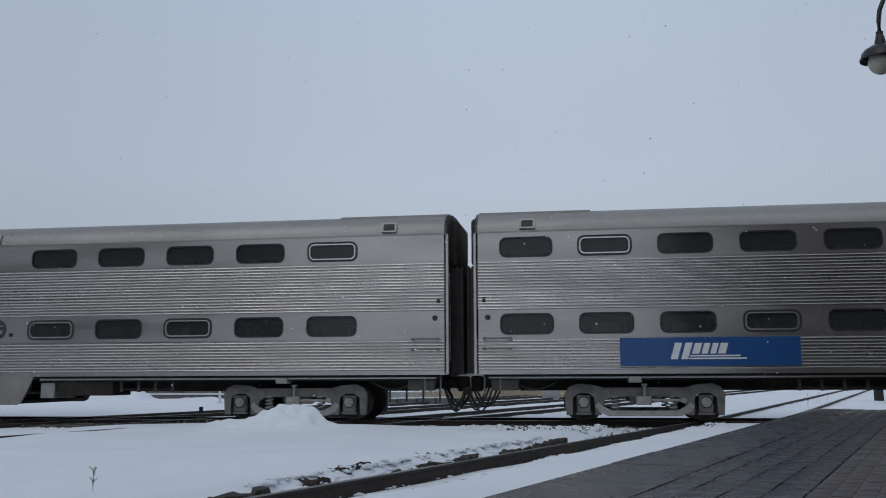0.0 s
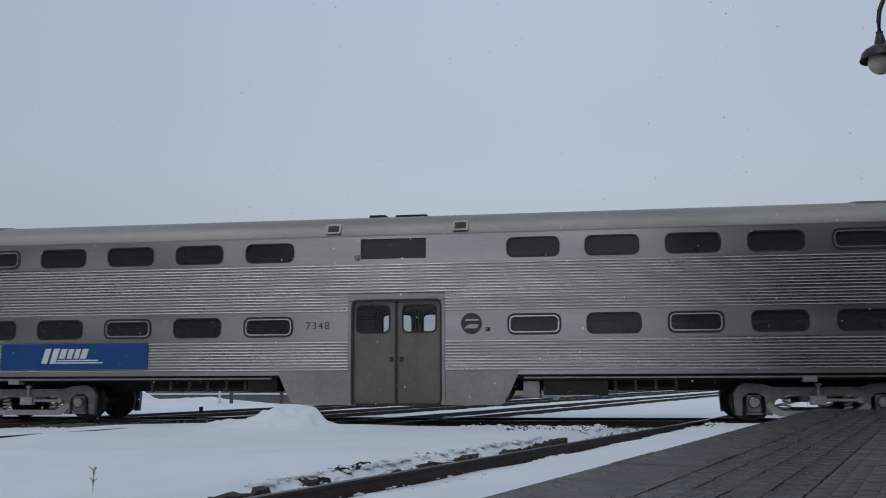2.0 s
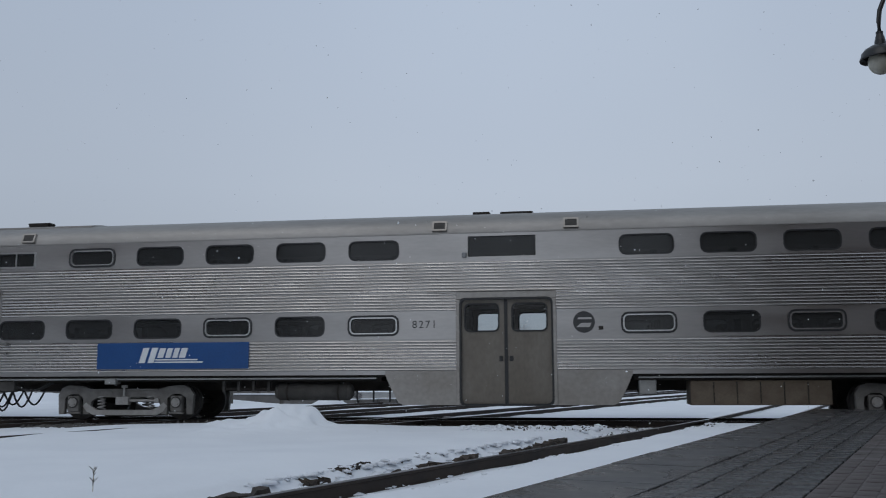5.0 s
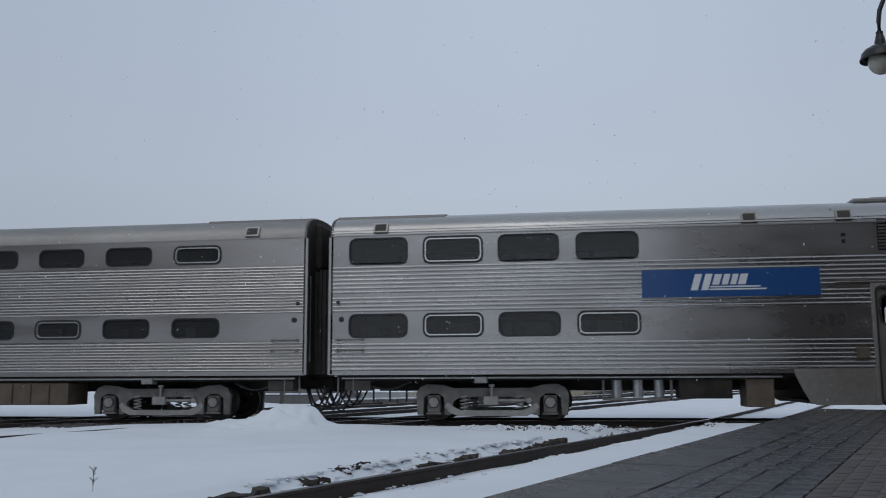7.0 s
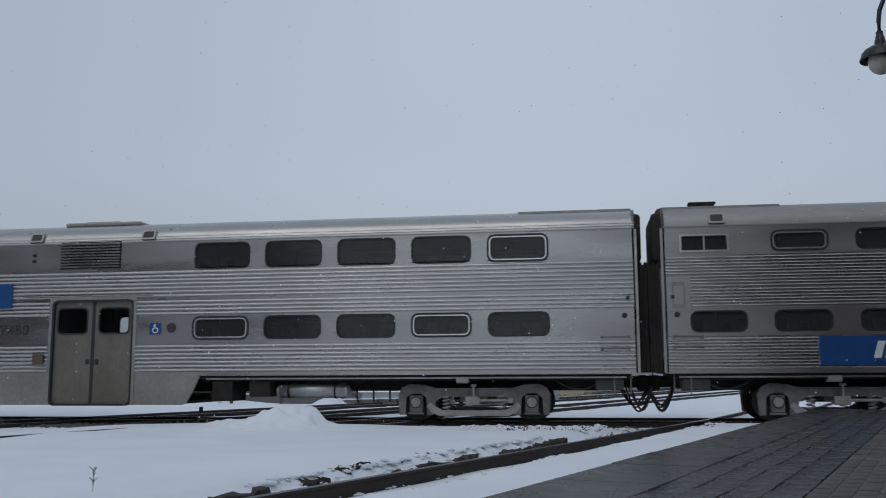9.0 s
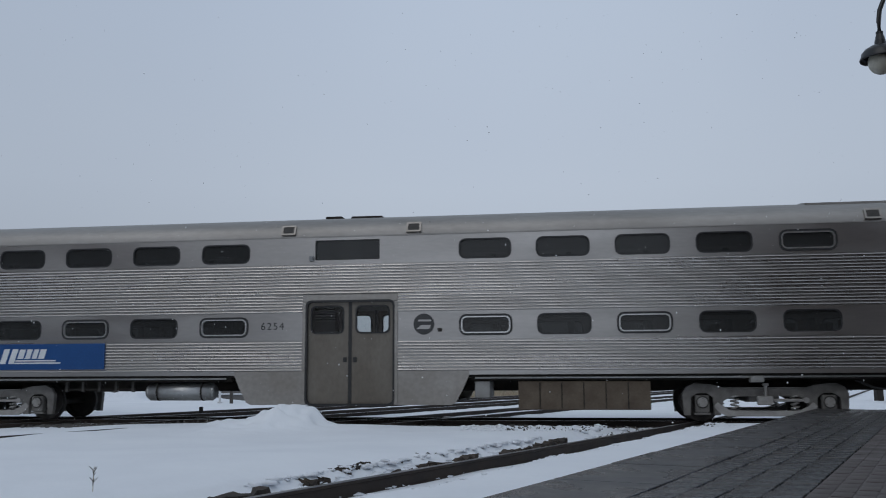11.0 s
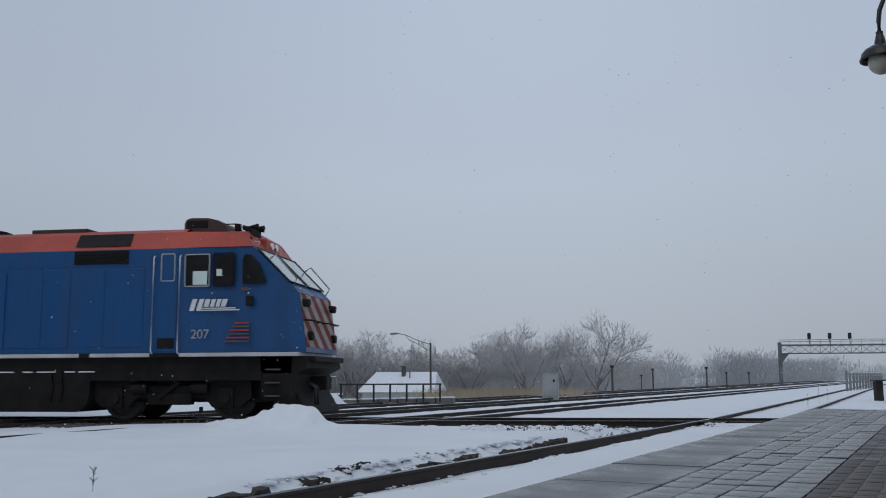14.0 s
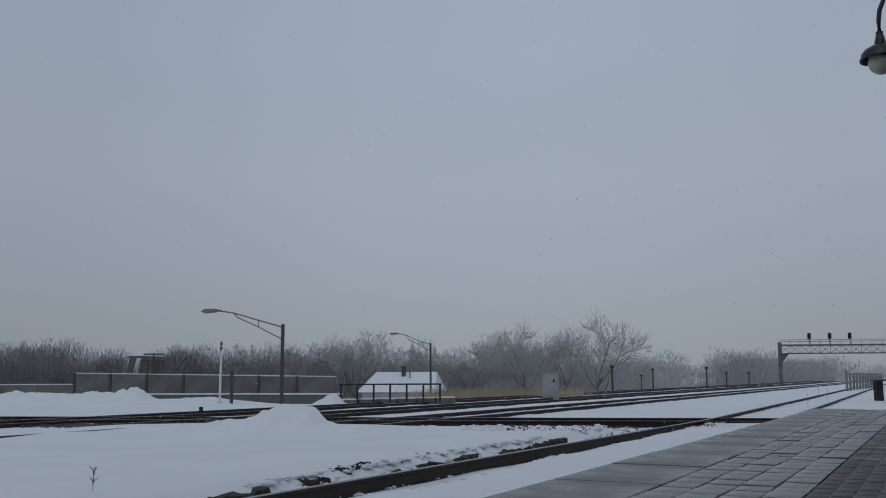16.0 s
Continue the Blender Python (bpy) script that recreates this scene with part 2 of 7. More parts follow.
def thing(name, label, category, m=None, group="", kind=""):
    ob = new(name)
    ob.empty_display_size = 0.3
    if m is not None:
        ob.matrix_basis = m
    return tagged(ob, label, category, group, kind)


def box(bm, x0, x1, y0, y1, z0, z1, bevel=0.0, m=None, mi=0):
    r = bmesh.ops.create_cube(bm, size=1.0)
    vs = r["verts"]
    for v in vs:
        v.co = Vector((x0 + (v.co.x + 0.5) * (x1 - x0), y0 + (v.co.y + 0.5) * (y1 - y0), z0 + (v.co.z + 0.5) * (z1 - z0)))
    fs = list({f for v in vs for f in v.link_faces})
    if bevel:
        es = list({e for v in vs for e in v.link_edges})
        rb = bmesh.ops.bevel(bm, geom=es, offset=bevel, segments=2, affect="EDGES", profile=0.5)
        fs = rb["faces"] + [f for f in fs if f.is_valid]
        vs = list({v for f in fs for v in f.verts})
    for f in fs:
        f.material_index = mi
    if m is not None:
        bmesh.ops.transform(bm, matrix=m, verts=vs)
    return bm


def tube(bm, a, b, r, r2=None, seg=10, caps=True):
    """A straight round bar from a to b."""
    a, b = Vector(a), Vector(b)
    d = b - a
    m = Matrix.Translation((a + b) / 2) @ d.to_track_quat("Z", "Y").to_matrix().to_4x4()
    bmesh.ops.create_cone(bm, cap_ends=caps, segments=seg, radius1=r, radius2=r if r2 is None else r2, depth=d.length, matrix=m)
    return bm


def pipe(bm, pts, r, seg=8):
    """A bent round bar through pts."""
    pts = [Vector(p) for p in pts]
    rings = []
    for i, p in enumerate(pts):
        d = (pts[min(i + 1, len(pts) - 1)] - pts[max(i - 1, 0)]).normalized()
        q = d.to_track_quat("Z", "Y")
        rings.append([bm.verts.new(p + q @ Vector((r * math.cos(k * math.tau / seg), r * math.sin(k * math.tau / seg), 0))) for k in range(seg)])
    for r0, r1 in zip(rings, rings[1:]):
        for k in range(seg):
            bm.faces.new((r0[k], r0[(k + 1) % seg], r1[(k + 1) % seg], r1[k])).smooth = True
    bm.faces.new(rings[0][::-1])
    bm.faces.new(rings[-1])
    return bm


def prism(bm, pts, y0, y1, mi=0):
    """A polygon in x and z, drawn out from y0 to y1."""
    a = [bm.verts.new((x, y0, z)) for x, z in pts]
    b = [bm.verts.new((x, y1, z)) for x, z in pts]
    fs = [bm.faces.new(a), bm.faces.new(b[::-1])]
    n = len(pts)
    for i in range(n):
        fs.append(bm.faces.new((a[i], b[i], b[(i + 1) % n], a[(i + 1) % n])))
    for f in fs:
        f.material_index = mi
    bmesh.ops.recalc_face_normals(bm, faces=fs)
    return bm


def loft_x(bm, prof, xs, smooth=False, caps=False):
    """An open profile of (y, z) carried along x."""
    rows = [[bm.verts.new((x, y, z)) for y, z in prof] for x in xs]
    for r0, r1 in zip(rows, rows[1:]):
        for i in range(len(prof) - 1):
            bm.faces.new((r0[i], r1[i], r1[i + 1], r0[i + 1])).smooth = smooth
    if caps:
        bm.faces.new(rows[0])
        bm.faces.new(rows[-1][::-1])
    return bm


def rounded(x0, x1, z0, z1, r, n=4):
    out = []
    for cx, cz, a0 in ((x1 - r, z1 - r, 0), (x0 + r, z1 - r, 90), (x0 + r, z0 + r, 180), (x1 - r, z0 + r, 270)):
        for k in range(n):
            a = radians(a0 + 90 * k / (n - 1))
            out.append((cx + r * math.cos(a), cz + r * math.sin(a)))
    return out


def plate_hole(bm, x0, x1, z0, z1, hole, y, lip, n=4):
    """A plate at y with a rounded opening whose lip goes lip metres in."""
    outer = [bm.verts.new((x, y, z)) for x, z in ((x1, z1), (x0, z1), (x0, z0), (x1, z0))]
    inner = [bm.verts.new((x, y, z)) for x, z in hole]
    deep = [bm.verts.new((x, y + lip, z)) for x, z in hole]
    k = len(inner)
    fs = []
    for c in range(4):
        for i in range(n - 1):
            fs.append(bm.faces.new((outer[c], inner[c * n + i + 1], inner[c * n + i])))
        nx = (c + 1) % 4
        fs.append(bm.faces.new((outer[c], outer[nx], inner[nx * n], inner[c * n + n - 1])))
    for i in range(k):
        fs.append(bm.faces.new((inner[i], inner[(i + 1) % k], deep[(i + 1) % k], deep[i])))
    return fs


def ring(bm, outer, inner, y0, y1):
    """A flat ring between two outlines, with depth."""
    n = len(outer)
    loops = [[bm.verts.new((x, y, z)) for x, z in pts] for pts, y in ((outer, y0), (inner, y0), (inner, y1), (outer, y1))]
    for a, b in ((0, 1), (1, 2), (2, 3), (3, 0)):
        for i in range(n):
            bm.faces.new((loops[a][i], loops[b][i], loops[b][(i + 1) % n], loops[a][(i + 1) % n]))
    bmesh.ops.recalc_face_normals(bm, faces=bm.faces[:])
    return bm


def sheet(bm, pts, y):
    bm.faces.new([bm.verts.new((x, y, z)) for x, z in pts])
    return bm


SHARED = {}


def shared(key, builder, material):
    if key not in SHARED:
        SHARED[key] = mesh_of(builder(), key, material)
    return SHARED[key]


def writing(name, text, size, material, parent, x, y, z, label="", shear=0.0, space=1.0):
    cu = bpy.data.curves.new(name, "FONT")
    cu.body, cu.size, cu.extrude, cu.shear, cu.space_character = text, size, 0.003, shear, space
    cu.align_x, cu.align_y = "CENTER", "CENTER"
    cu.materials.append(material)
    ob = new(name, cu)
    ob.parent = parent
    ob.matrix_basis = pose(x, y, z, 90, 0, 0)
    if label:
        ob["label"] = label
    return ob


# ---------------------------------------------------------------- plan
U_DIR = (0.334, 0.943)          # the station's tracks and the platform run this way; the train's line runs along x
N_DIR = (0.943, -0.334)
FIRST_CAR = 10.258              # middle of the second car at 0 s
CAR_PITCH = 25.91
YAW_U = math.degrees(math.atan2(0.943, 0.334))


def un(u, n, z=0.0):
    return Vector((U_DIR[0] * u + N_DIR[0] * n, U_DIR[1] * u + N_DIR[1] * n, z))


def to_un(x, y):
    return U_DIR[0] * x + U_DIR[1] * y, N_DIR[0] * x + N_DIR[1] * y


def ease(a, b, v):
    t = np.clip((v - a) / (b - a), 0, 1)
    return t * t * (3 - 2 * t)


def bumps(x, y, seed=0):
    """Slow random relief between about -1 and 1."""
    rng = np.random.RandomState(seed)
    out = np.zeros_like(x)
    for k in range(14):
        a, w = rng.uniform(0, math.tau), rng.uniform(0.4, 3.2)
        out += np.sin(w * (x * math.cos(a) + y * math.sin(a)) + rng.uniform(0, math.tau)) / (1 + w)
    return out / 3.0


TRACKS = (3.24, -4.02, -8.02, -11.72)     # middles of the station tracks, by n


def ground_height(x, y):
    u, n = to_un(x, y)
    z = -0.10 + 0.025 * bumps(x, y, 1)
    # snow field between the two lines
    field = ease(1.55, 1.15, n) * ease(-1.9, -3.0, y) * ease(-9.5, -7.8, n + 0 * y)
    z = z + field * (0.10 + 0.04 * bumps(x * 1.3, y * 1.3, 2))
    front = ease(-9, -11.5, y) * ease(1.3, 0.6, n)
    z = z + front * 0.06
    # trench along the platform line, and the bank against the platform
    z = np.where((n > 1.35) & (n < 2.8), z - 0.05, z)
    bank = ease(2.65, 3.4, n) * ease(-1.7, -3.2, y)
    z = z + bank * (0.17 + 0.02 * bumps(x * 2, y * 2, 3))
    # the ploughed heap and smaller ones
    def heap(cx, cy, rx, ry, h, lean=0.0):
        dx, dy = x - cx - lean * (y - cy), y - cy
        return h * np.exp(-((dx / rx) ** 2 + (dy / ry) ** 2))

    def block(cx, cy, rx, ry, h):
        return h * np.exp(-(((x - cx) / rx) ** 6 + ((y - cy) / ry) ** 2))
    lump = 1 + 0.22 * bumps(x * 2.6, y * 2.6, 4) + 0.42 * bumps(x * 9, y * 9, 7)
    z = z + (heap(-5.80, -4.4, 0.50, 0.7, 0.24) + heap(-6.45, -4.5, 0.95, 0.95, 0.24) + heap(-5.27, -4.4, 0.26, 0.5, 0.20) + heap(-5.55, -4.35, 0.12, 0.25, 0.09) + heap(-4.6, -4.2, 0.7, 0.6, 0.06)) * lump
    z = z + (block(-20.05, 17.0, 0.72, 0.9, 0.40) + heap(-19.85, 17.0, 0.3, 0.5, 0.06) + block(-21.6, 17.1, 0.95, 0.9, 0.28) + heap(-24, 18, 2.6, 1.3, 0.26) + heap(-27, 18.5, 2.2, 1.3, 0.22) + heap(-15.6, 14.6, 2.2, 1.0, 0.16)) * lump
    z = z + heap(-9.75, 12.6, 0.5, 0.5, 0.42) * lump
    z = z + ease(-13, -16, x) * ease(3, 8, y) * 0.10
    # the lines themselves lie a little lower than the snow
    z = np.where(np.abs(y) < 1.5, -0.15 + 0.02 * bumps(x * 4, y * 4, 5), z)
    for c in TRACKS[1:]:
        near = ease(1.35, 0.95, np.abs(n - c)) * ease(-2.4, -1.6, y)
        z = z * (1 - near) + near * (-0.105 + 0.025 * bumps(x * 4, y * 4, 6))
    near = ease(1.2, 0.9, np.abs(n - TRACKS[0] + 0.0265 * (u - 1))) * ease(1.2, 2.0, y)
    z = z * (1 - near) + near * (-0.09 + 0.02 * bumps(x * 4, y * 4, 6))
    # under the platform
    z = np.where(n > 5.15, -0.25, z)
    # the bank falls to street level beyond the lines
    edge_y = 14.2 + np.maximum(0, -9.5 - x) * 0.62
    beyond = np.maximum(ease(0.0, 2.2, y - edge_y) * ease(-12.6, -13.4, n), ease(-15.5, -19.0, n) * ease(20, 24, y))
    z = z - beyond * 4.2
    return z


def spaced(bounds):
    out = []
    for a, b, step in bounds:
        out += list(np.arange(a, b - 1e-6, step))
    out.append(bounds[-1][1])
    return np.array(out)


def make_ground():
    xs = spaced(((-1500, -300, 150), (-300, -60, 12), (-60, -30, 0.8), (-30, -23, 0.3), (-23, -18.5, 0.09), (-18.5, -7.6, 0.13), (-7.6, -4.2, 0.06), (-4.2, 8, 0.13), (8, 24, 0.6), (24, 60, 3), (60, 300, 15), (300, 1500, 150)))
    ys = spaced(((-400, -60, 40), (-60, -24, 4), (-24, -16, 0.3), (-16, -5.9, 0.13), (-5.9, -3.2, 0.06), (-3.2, 4, 0.13), (4, 15.8, 0.3), (15.8, 18.2, 0.15), (18.2, 30, 0.3), (30, 70, 1.2), (70, 300, 10), (300, 2500, 150)))
    gx, gy = np.meshgrid(xs, ys)
    gz = ground_height(gx, gy)
    nx, ny = len(xs), len(ys)
    verts = np.stack([gx.ravel(), gy.ravel(), gz.ravel()], 1)
    i = (np.arange(ny - 1)[:, None] * nx + np.arange(nx - 1)[None, :]).ravel()
    faces = np.stack([i, i + 1, i + 1 + nx, i + nx], 1)
    me = bpy.data.meshes.new("ground")
    me.from_pydata(verts.tolist(), [], faces.tolist())
    me.polygons.foreach_set("use_smooth", np.ones(len(faces), dtype=bool))
    me.materials.append(SNOW)
    tagged(new("ground", me), "snow-covered railway ground with heaps and tracks", "ground", kind="structure")


make_ground()


# ---------------------------------------------------------------- tracks
RAIL_PROF = [(-0.07, -0.18), (-0.07, -0.165), (-0.012, -0.14), (-0.012, -0.045), (-0.036, -0.03), (-0.036, -0.004), (-0.03, 0.0),
             (0.03, 0.0), (0.036, -0.004), (0.036, -0.03), (0.012, -0.045), (0.012, -0.14), (0.07, -0.165), (0.07, -0.18)]


def rail_bm(length):
    bm = bmesh.new()
    loft_x(bm, RAIL_PROF, [0, length])
    for f in bm.faces:
        if all(v.co.z > -0.0045 for v in f.verts):
            f.material_index = 1
    return bm


def rail(name, a, b, parent, label=""):
    a, b = Vector(a), Vector(b)
    d = b - a
    me = mesh_of(rail_bm(d.length), name, RAIL, RAIL_TOP)
    return part(name, me, None, parent, label, pose(a.x, a.y, a.z, 0, 0, math.degrees(math.atan2(d.y, d.x))))


TIE_MESH = mesh_of(box(bmesh.new(), -0.115, 0.115, -1.3, 1.3, -0.2, 0.0, 0.012), "sleeper", TIE)


def track(name, label, a, b, ties, sink):
    """Two rails on sleepers from a to b; ties: the stretch (from, to) with sleepers to be seen."""
    a, b = Vector(a), Vector(b)
    d = (b - a).normalized()
    side = Vector((-d.y, d.x, 0))
    root = thing(name, label, "railway track", kind="structure")
    for s in (-0.753, 0.753):
        rail("rail", a + side * s, b + side * s, root)
    yaw = math.degrees(math.atan2(d.y, d.x))
    k = ties[0]
    while k < ties[1]:
        p = a + d * k
        part("sleeper", TIE_MESH, None, root, m=pose(p.x, p.y, -sink + random.uniform(-0.01, 0.012), 0, 0, yaw + random.uniform(-1.2, 1.2)))
        k += 0.53
    return root


track("track", "dark steel railway track crossing the snow on timber sleepers", (-60, 0, 0), (60, 0, 0), (36, 76), 0.135)
track("track", "railway track beside the platform, half buried in snow", un(1.0, TRACKS[0]), un(140, TRACKS[0] - 3.68), (3, 40), 0.125)
rail("rail", un(-24, 1.93), un(1.0, 2.50), tagged(new("buried_track"), "single dark rail standing out of the snow", "railway track", kind="structure"))
for c, lab in ((TRACKS[1], "railway track curving off beyond the crossing, dark rails in snow"), (TRACKS[2], "railway track behind, dark rails with snow between"),
               (TRACKS[3], "farthest railway track, dark rails with snow between")):
    track("track", lab, un(-4.6 + (0.354 * (c + 4)), c), un(150, c), (2, 2), 0.125)


half_buried = rail("rail", un(-13.5, -6.65, 0.035), un(-7.6, -6.65, 0.03), tagged(new("buried_rail"), "old dark rail just showing through the snow", "railway track", kind="structure"))


def scatter(name, label, category, count, place, size, material, seed):
    """Loose bits strewn over the ground, as one mass."""
    rng = random.Random(seed)
    bm = bmesh.new()
    if material is SNOW_CAP:
        lump = bmesh.new()
        bmesh.ops.create_icosphere(lump, subdivisions=1, radius=1.0)
        lump.verts.index_update()
        corners, tris = [v.co.copy() for v in lump.verts], [[v.index for v in f.verts] for f in lump.faces]
        lump.free()
    for _ in range(count):
        x, y = place(rng)
        s = size * rng.uniform(0.4, 1.3)
        if material is SNOW_CAP:
            z = float(ground_height(np.array([x]), np.array([y]))[0])
            m = Matrix.Translation((x, y, z)) @ Euler((0, 0, rng.uniform(0, 6))).to_matrix().to_4x4() @ Matrix.Diagonal((s * rng.uniform(0.8, 1.7), s, s * rng.uniform(0.22, 0.5), 1))
            vs = [bm.verts.new(m @ (p * rng.uniform(0.6, 1.3))) for p in corners]
            for f in tris:
                bm.faces.new([vs[i] for i in f]).smooth = True
            continue
        z = float(ground_height(np.array([x]), np.array([y]))[0])
        m = Matrix.Translation((x, y, z + s * 0.1)) @ Euler((rng.uniform(0, 6), rng.uniform(0, 6), rng.uniform(0, 6))).to_matrix().to_4x4() @ Matrix.Diagonal((s, s * rng.uniform(0.5, 1), s * rng.uniform(0.4, 0.8), 1))
        vs = [bm.verts.new(m @ Vector(p)) for p in ((1, 0, 0), (-0.6, 0.8, 0), (-0.6, -0.8, 0), (0.1, 0.1, 0.9), (0, 0, -0.8))]
        for f in ((0, 1, 3), (1, 2, 3), (2, 0, 3), (1, 0, 4), (2, 1, 4), (0, 2, 4)):
            bm.faces.new([vs[i] for i in f])
    ob = new(name, mesh_of(bm, name, material))
    return tagged(ob, label, category, kind="stuff")


def near_line(rng):
    return rng.uniform(-17, 6), rng.choice((-1, 1)) * rng.uniform(0.2, 1.9)


scatter("ballast", "dark ballast stones showing through the snow", "ballast", 1500, near_line, 0.05, STONE, 3)
scatter("ballast", "dark ballast stones and dirt in ploughed snow", "ballast", 1100, lambda r: (r.uniform(-12.5, -6.8), -1.3 - 1.7 * r.random() ** 1.4), 0.06, STONE, 4)
scatter("ballast", "ballast stones beside the crossing rails", "ballast", 350, lambda r: (r.uniform(-1.6, 2.4), r.uniform(-4.4, -1.4)), 0.045, STONE, 9)


def on_u(lo, hi, n0, n1):
    def f(r):
        p = un(r.uniform(lo, hi), r.uniform(n0, n1))
        return p.x, p.y
    return f


scatter("snow_lump", "small lumps of loose snow along the rail", "snow", 420, on_u(-18, 4, 2.6, 3.4), 0.03, SNOW_CAP, 5)
scatter("snow_lump", "lumps of ploughed snow by the crossing", "snow", 500, lambda r: (r.uniform(-2.5, 2.6), r.uniform(-4.6, -1.2)), 0.07, SNOW_CAP, 6)
scatter("snow_lump", "broken snow between the broken timbers", "snow", 950, on_u(-13.6, -6.0, 1.25, 2.2), 0.06, SNOW_CAP, 8)


def broken_timbers():
    """Rotten crossing timbers lying along the rail, torn and half under snow."""
    rng = random.Random(21)
    for u0, u1, n, h, pieces in ((-14.9, -13.86, 1.77, 0.0, 1), (-13.4, -12.85, 1.93, -0.07, 2), (-12.75, -12.3, 1.42, -0.03, 2), (-12.45, -12.1, 1.12, 0.0, 1), (-12.05, -11.6, 1.22, 0.02, 2), (-11.55, -10.6, 1.20, 0.02, 3),
                                 (-10.35, -9.45, 1.17, 0.02, 3), (-11.4, -11.0, 1.62, -0.06, 1), (-10.5, -9.9, 1.55, -0.06, 2), (-9.5, -9.0, 1.5, -0.05, 1), (-8.75, -7.4, 1.84, 0.0, 2), (-7.25, -6.1, 1.70, 0.01, 2), (-6.3, -5.9, 1.62, 0.02, 1)):
        for k in range(pieces):
            a = u0 + (u1 - u0) * (k + rng.uniform(0, 0.1)) / pieces
            b = u0 + (u1 - u0) * (k + rng.uniform(0.92, 1.2)) / pieces
            bm = bmesh.new()
            box(bm, 0, b - a, -0.07, 0.07, -0.09, 0)
            bmesh.ops.subdivide_edges(bm, edges=[e for e in bm.edges if abs(e.verts[0].co.x - e.verts[1].co.x) > 0.05], cuts=11, use_grid_fill=True)
            for v in bm.verts:
                v.co += Vector((rng.gauss(0, 0.02), rng.gauss(0, 0.018), rng.gauss(0, 0.016)))
            p = un(a, n + rng.uniform(-0.03, 0.05), h - 0.055 + rng.uniform(-0.025, 0.015))
            ob = new("broken_timber", mesh_of(bm, "broken_timber", ROT))
            ob.matrix_basis = pose(p.x, p.y, p.z, rng.uniform(-12, 12), rng.uniform(-2.5, 2.5), YAW_U + rng.uniform(-4, 4))
            tagged(ob, "rotten broken brown timber in the snow beside the rail", "timber", "timbers along the rail")


broken_timbers()


# ---------------------------------------------------------------- platform
P_TOP, P_EDGE, P_PAVE, P_BRICK = 0.31, 4.95, 5.69, 6.56


def platform():
    root = thing("platform", "wet concrete station platform with paver strip and brick paving", "platform", kind="structure")
    far = -2.15                    # the platform stops short of the crossing line, square to that line

    def u_end(n):
        return (far + 0.334 * n) / 0.943

    def slab(n0, n1, z0, z1, u0=-34.0):
        bm = bmesh.new()
        pts = [un(u0, n0), un(u_end(n0), n0), un(u_end(n1), n1), un(u0, n1)]
        a = [bm.verts.new((p.x, p.y, z0)) for p in pts]
        b = [bm.verts.new((p.x, p.y, z1)) for p in pts]
        for i in range(4):
            bm.faces.new((a[i], a[(i + 1) % 4], b[(i + 1) % 4], b[i]))
        bm.faces.new(b)
        bm.faces.new(a[::-1])
        bmesh.ops.recalc_face_normals(bm, faces=bm.faces[:])
        return bm

    part("base", slab(P_EDGE + 0.03, 16, -0.35, P_TOP - 0.03), JOINT, root)
    # edge slabs of concrete
    k = -33.16
    for i in range(40):
        u0, u1 = k + i * 1.23, k + i * 1.23 + 1.218
        if u0 > u_end(P_PAVE) - 0.3:
            break
        u1 = min(u1, u_end(P_PAVE) - 0.02)
        bm = bmesh.new()
        box(bm, 0, u1 - u0, -(P_PAVE - P_EDGE) + 0.01, -0.0, -0.12, 0, 0.008)
        p = un(u0, P_EDGE)
        part("edge_slab", bm, CONC, root, m=pose(p.x, p.y, P_TOP + random.uniform(-0.003, 0.003), 0, 0, YAW_U))
    kerb = bmesh.new()
    box(kerb, 0, 32.5, -0.1, 0.0, -0.45, -0.012, 0.01)
    p = un(-33, P_EDGE + 0.085)
    part("kerb", kerb, CONC, root, m=pose(p.x, p.y, P_TOP - 0.12, 0, 0, YAW_U))
    # paver strip, the stretch in view as single stones
    tile = mesh_of(box(bmesh.new(), 0, 0.278, -0.206, 0, -0.06, 0, 0.006), "paver", PAVER)
    for i in range(70):
        for j in range(4):
            u0, n0 = -16.8 + i * 0.288, P_PAVE + 0.004 + j * 0.2165
            if u0 + 0.288 > u_end(n0):
                continue
            p = un(u0, n0)
            part("paver", tile, None, root, m=pose(p.x, p.y, P_TOP - 0.004 + random.uniform(-0.004, 0.003), random.uniform(-0.5, 0.5), random.uniform(-0.5, 0.5), YAW_U))
    part("brick_bed", slab(P_BRICK + 0.004, 16, P_TOP - 0.05, P_TOP - 0.004), BRICKPAVE, root)
    brick = mesh_of(box(bmesh.new(), 0, 0.235, -0.112, 0, -0.05, 0, 0.005), "brick", BRICKPAVE)
    rest = bmesh.new()
    n_obj = 0
    for i in range(70):
        for j in range(13):
            u0, n0 = -18.2 + i * 0.245 + (0.12 if j % 2 else 0), P_BRICK + 0.008 + j * 0.12
            if u0 + 0.24 > u_end(n0):
                continue
            p = un(u0, n0)
            m = pose(p.x, p.y, P_TOP + random.uniform(-0.0015, 0.0015), random.uniform(-0.2, 0.2), random.uniform(-0.2, 0.2), YAW_U)
            if n_obj < 300 and u0 < -8:
                part("brick", brick, None, root, m=m)
                n_obj += 1
            else:
                box(rest, 0, 0.235, -0.112, 0, -0.05, 0, 0, m)
    r = part("brick_paving", rest, BRICKPAVE, root)
    r["kind"] = "stuff"
    return root


platform()


# ---------------------------------------------------------------- street side and distance
def box_thing(name, label, category, material, x0, x1, y0, y1, z0, z1, bevel=0.02, **k):
    ob = new(name, mesh_of(box(bmesh.new(), x0, x1, y0, y1, z0, z1, bevel), name, material))
    return tagged(ob, label, category, **k)


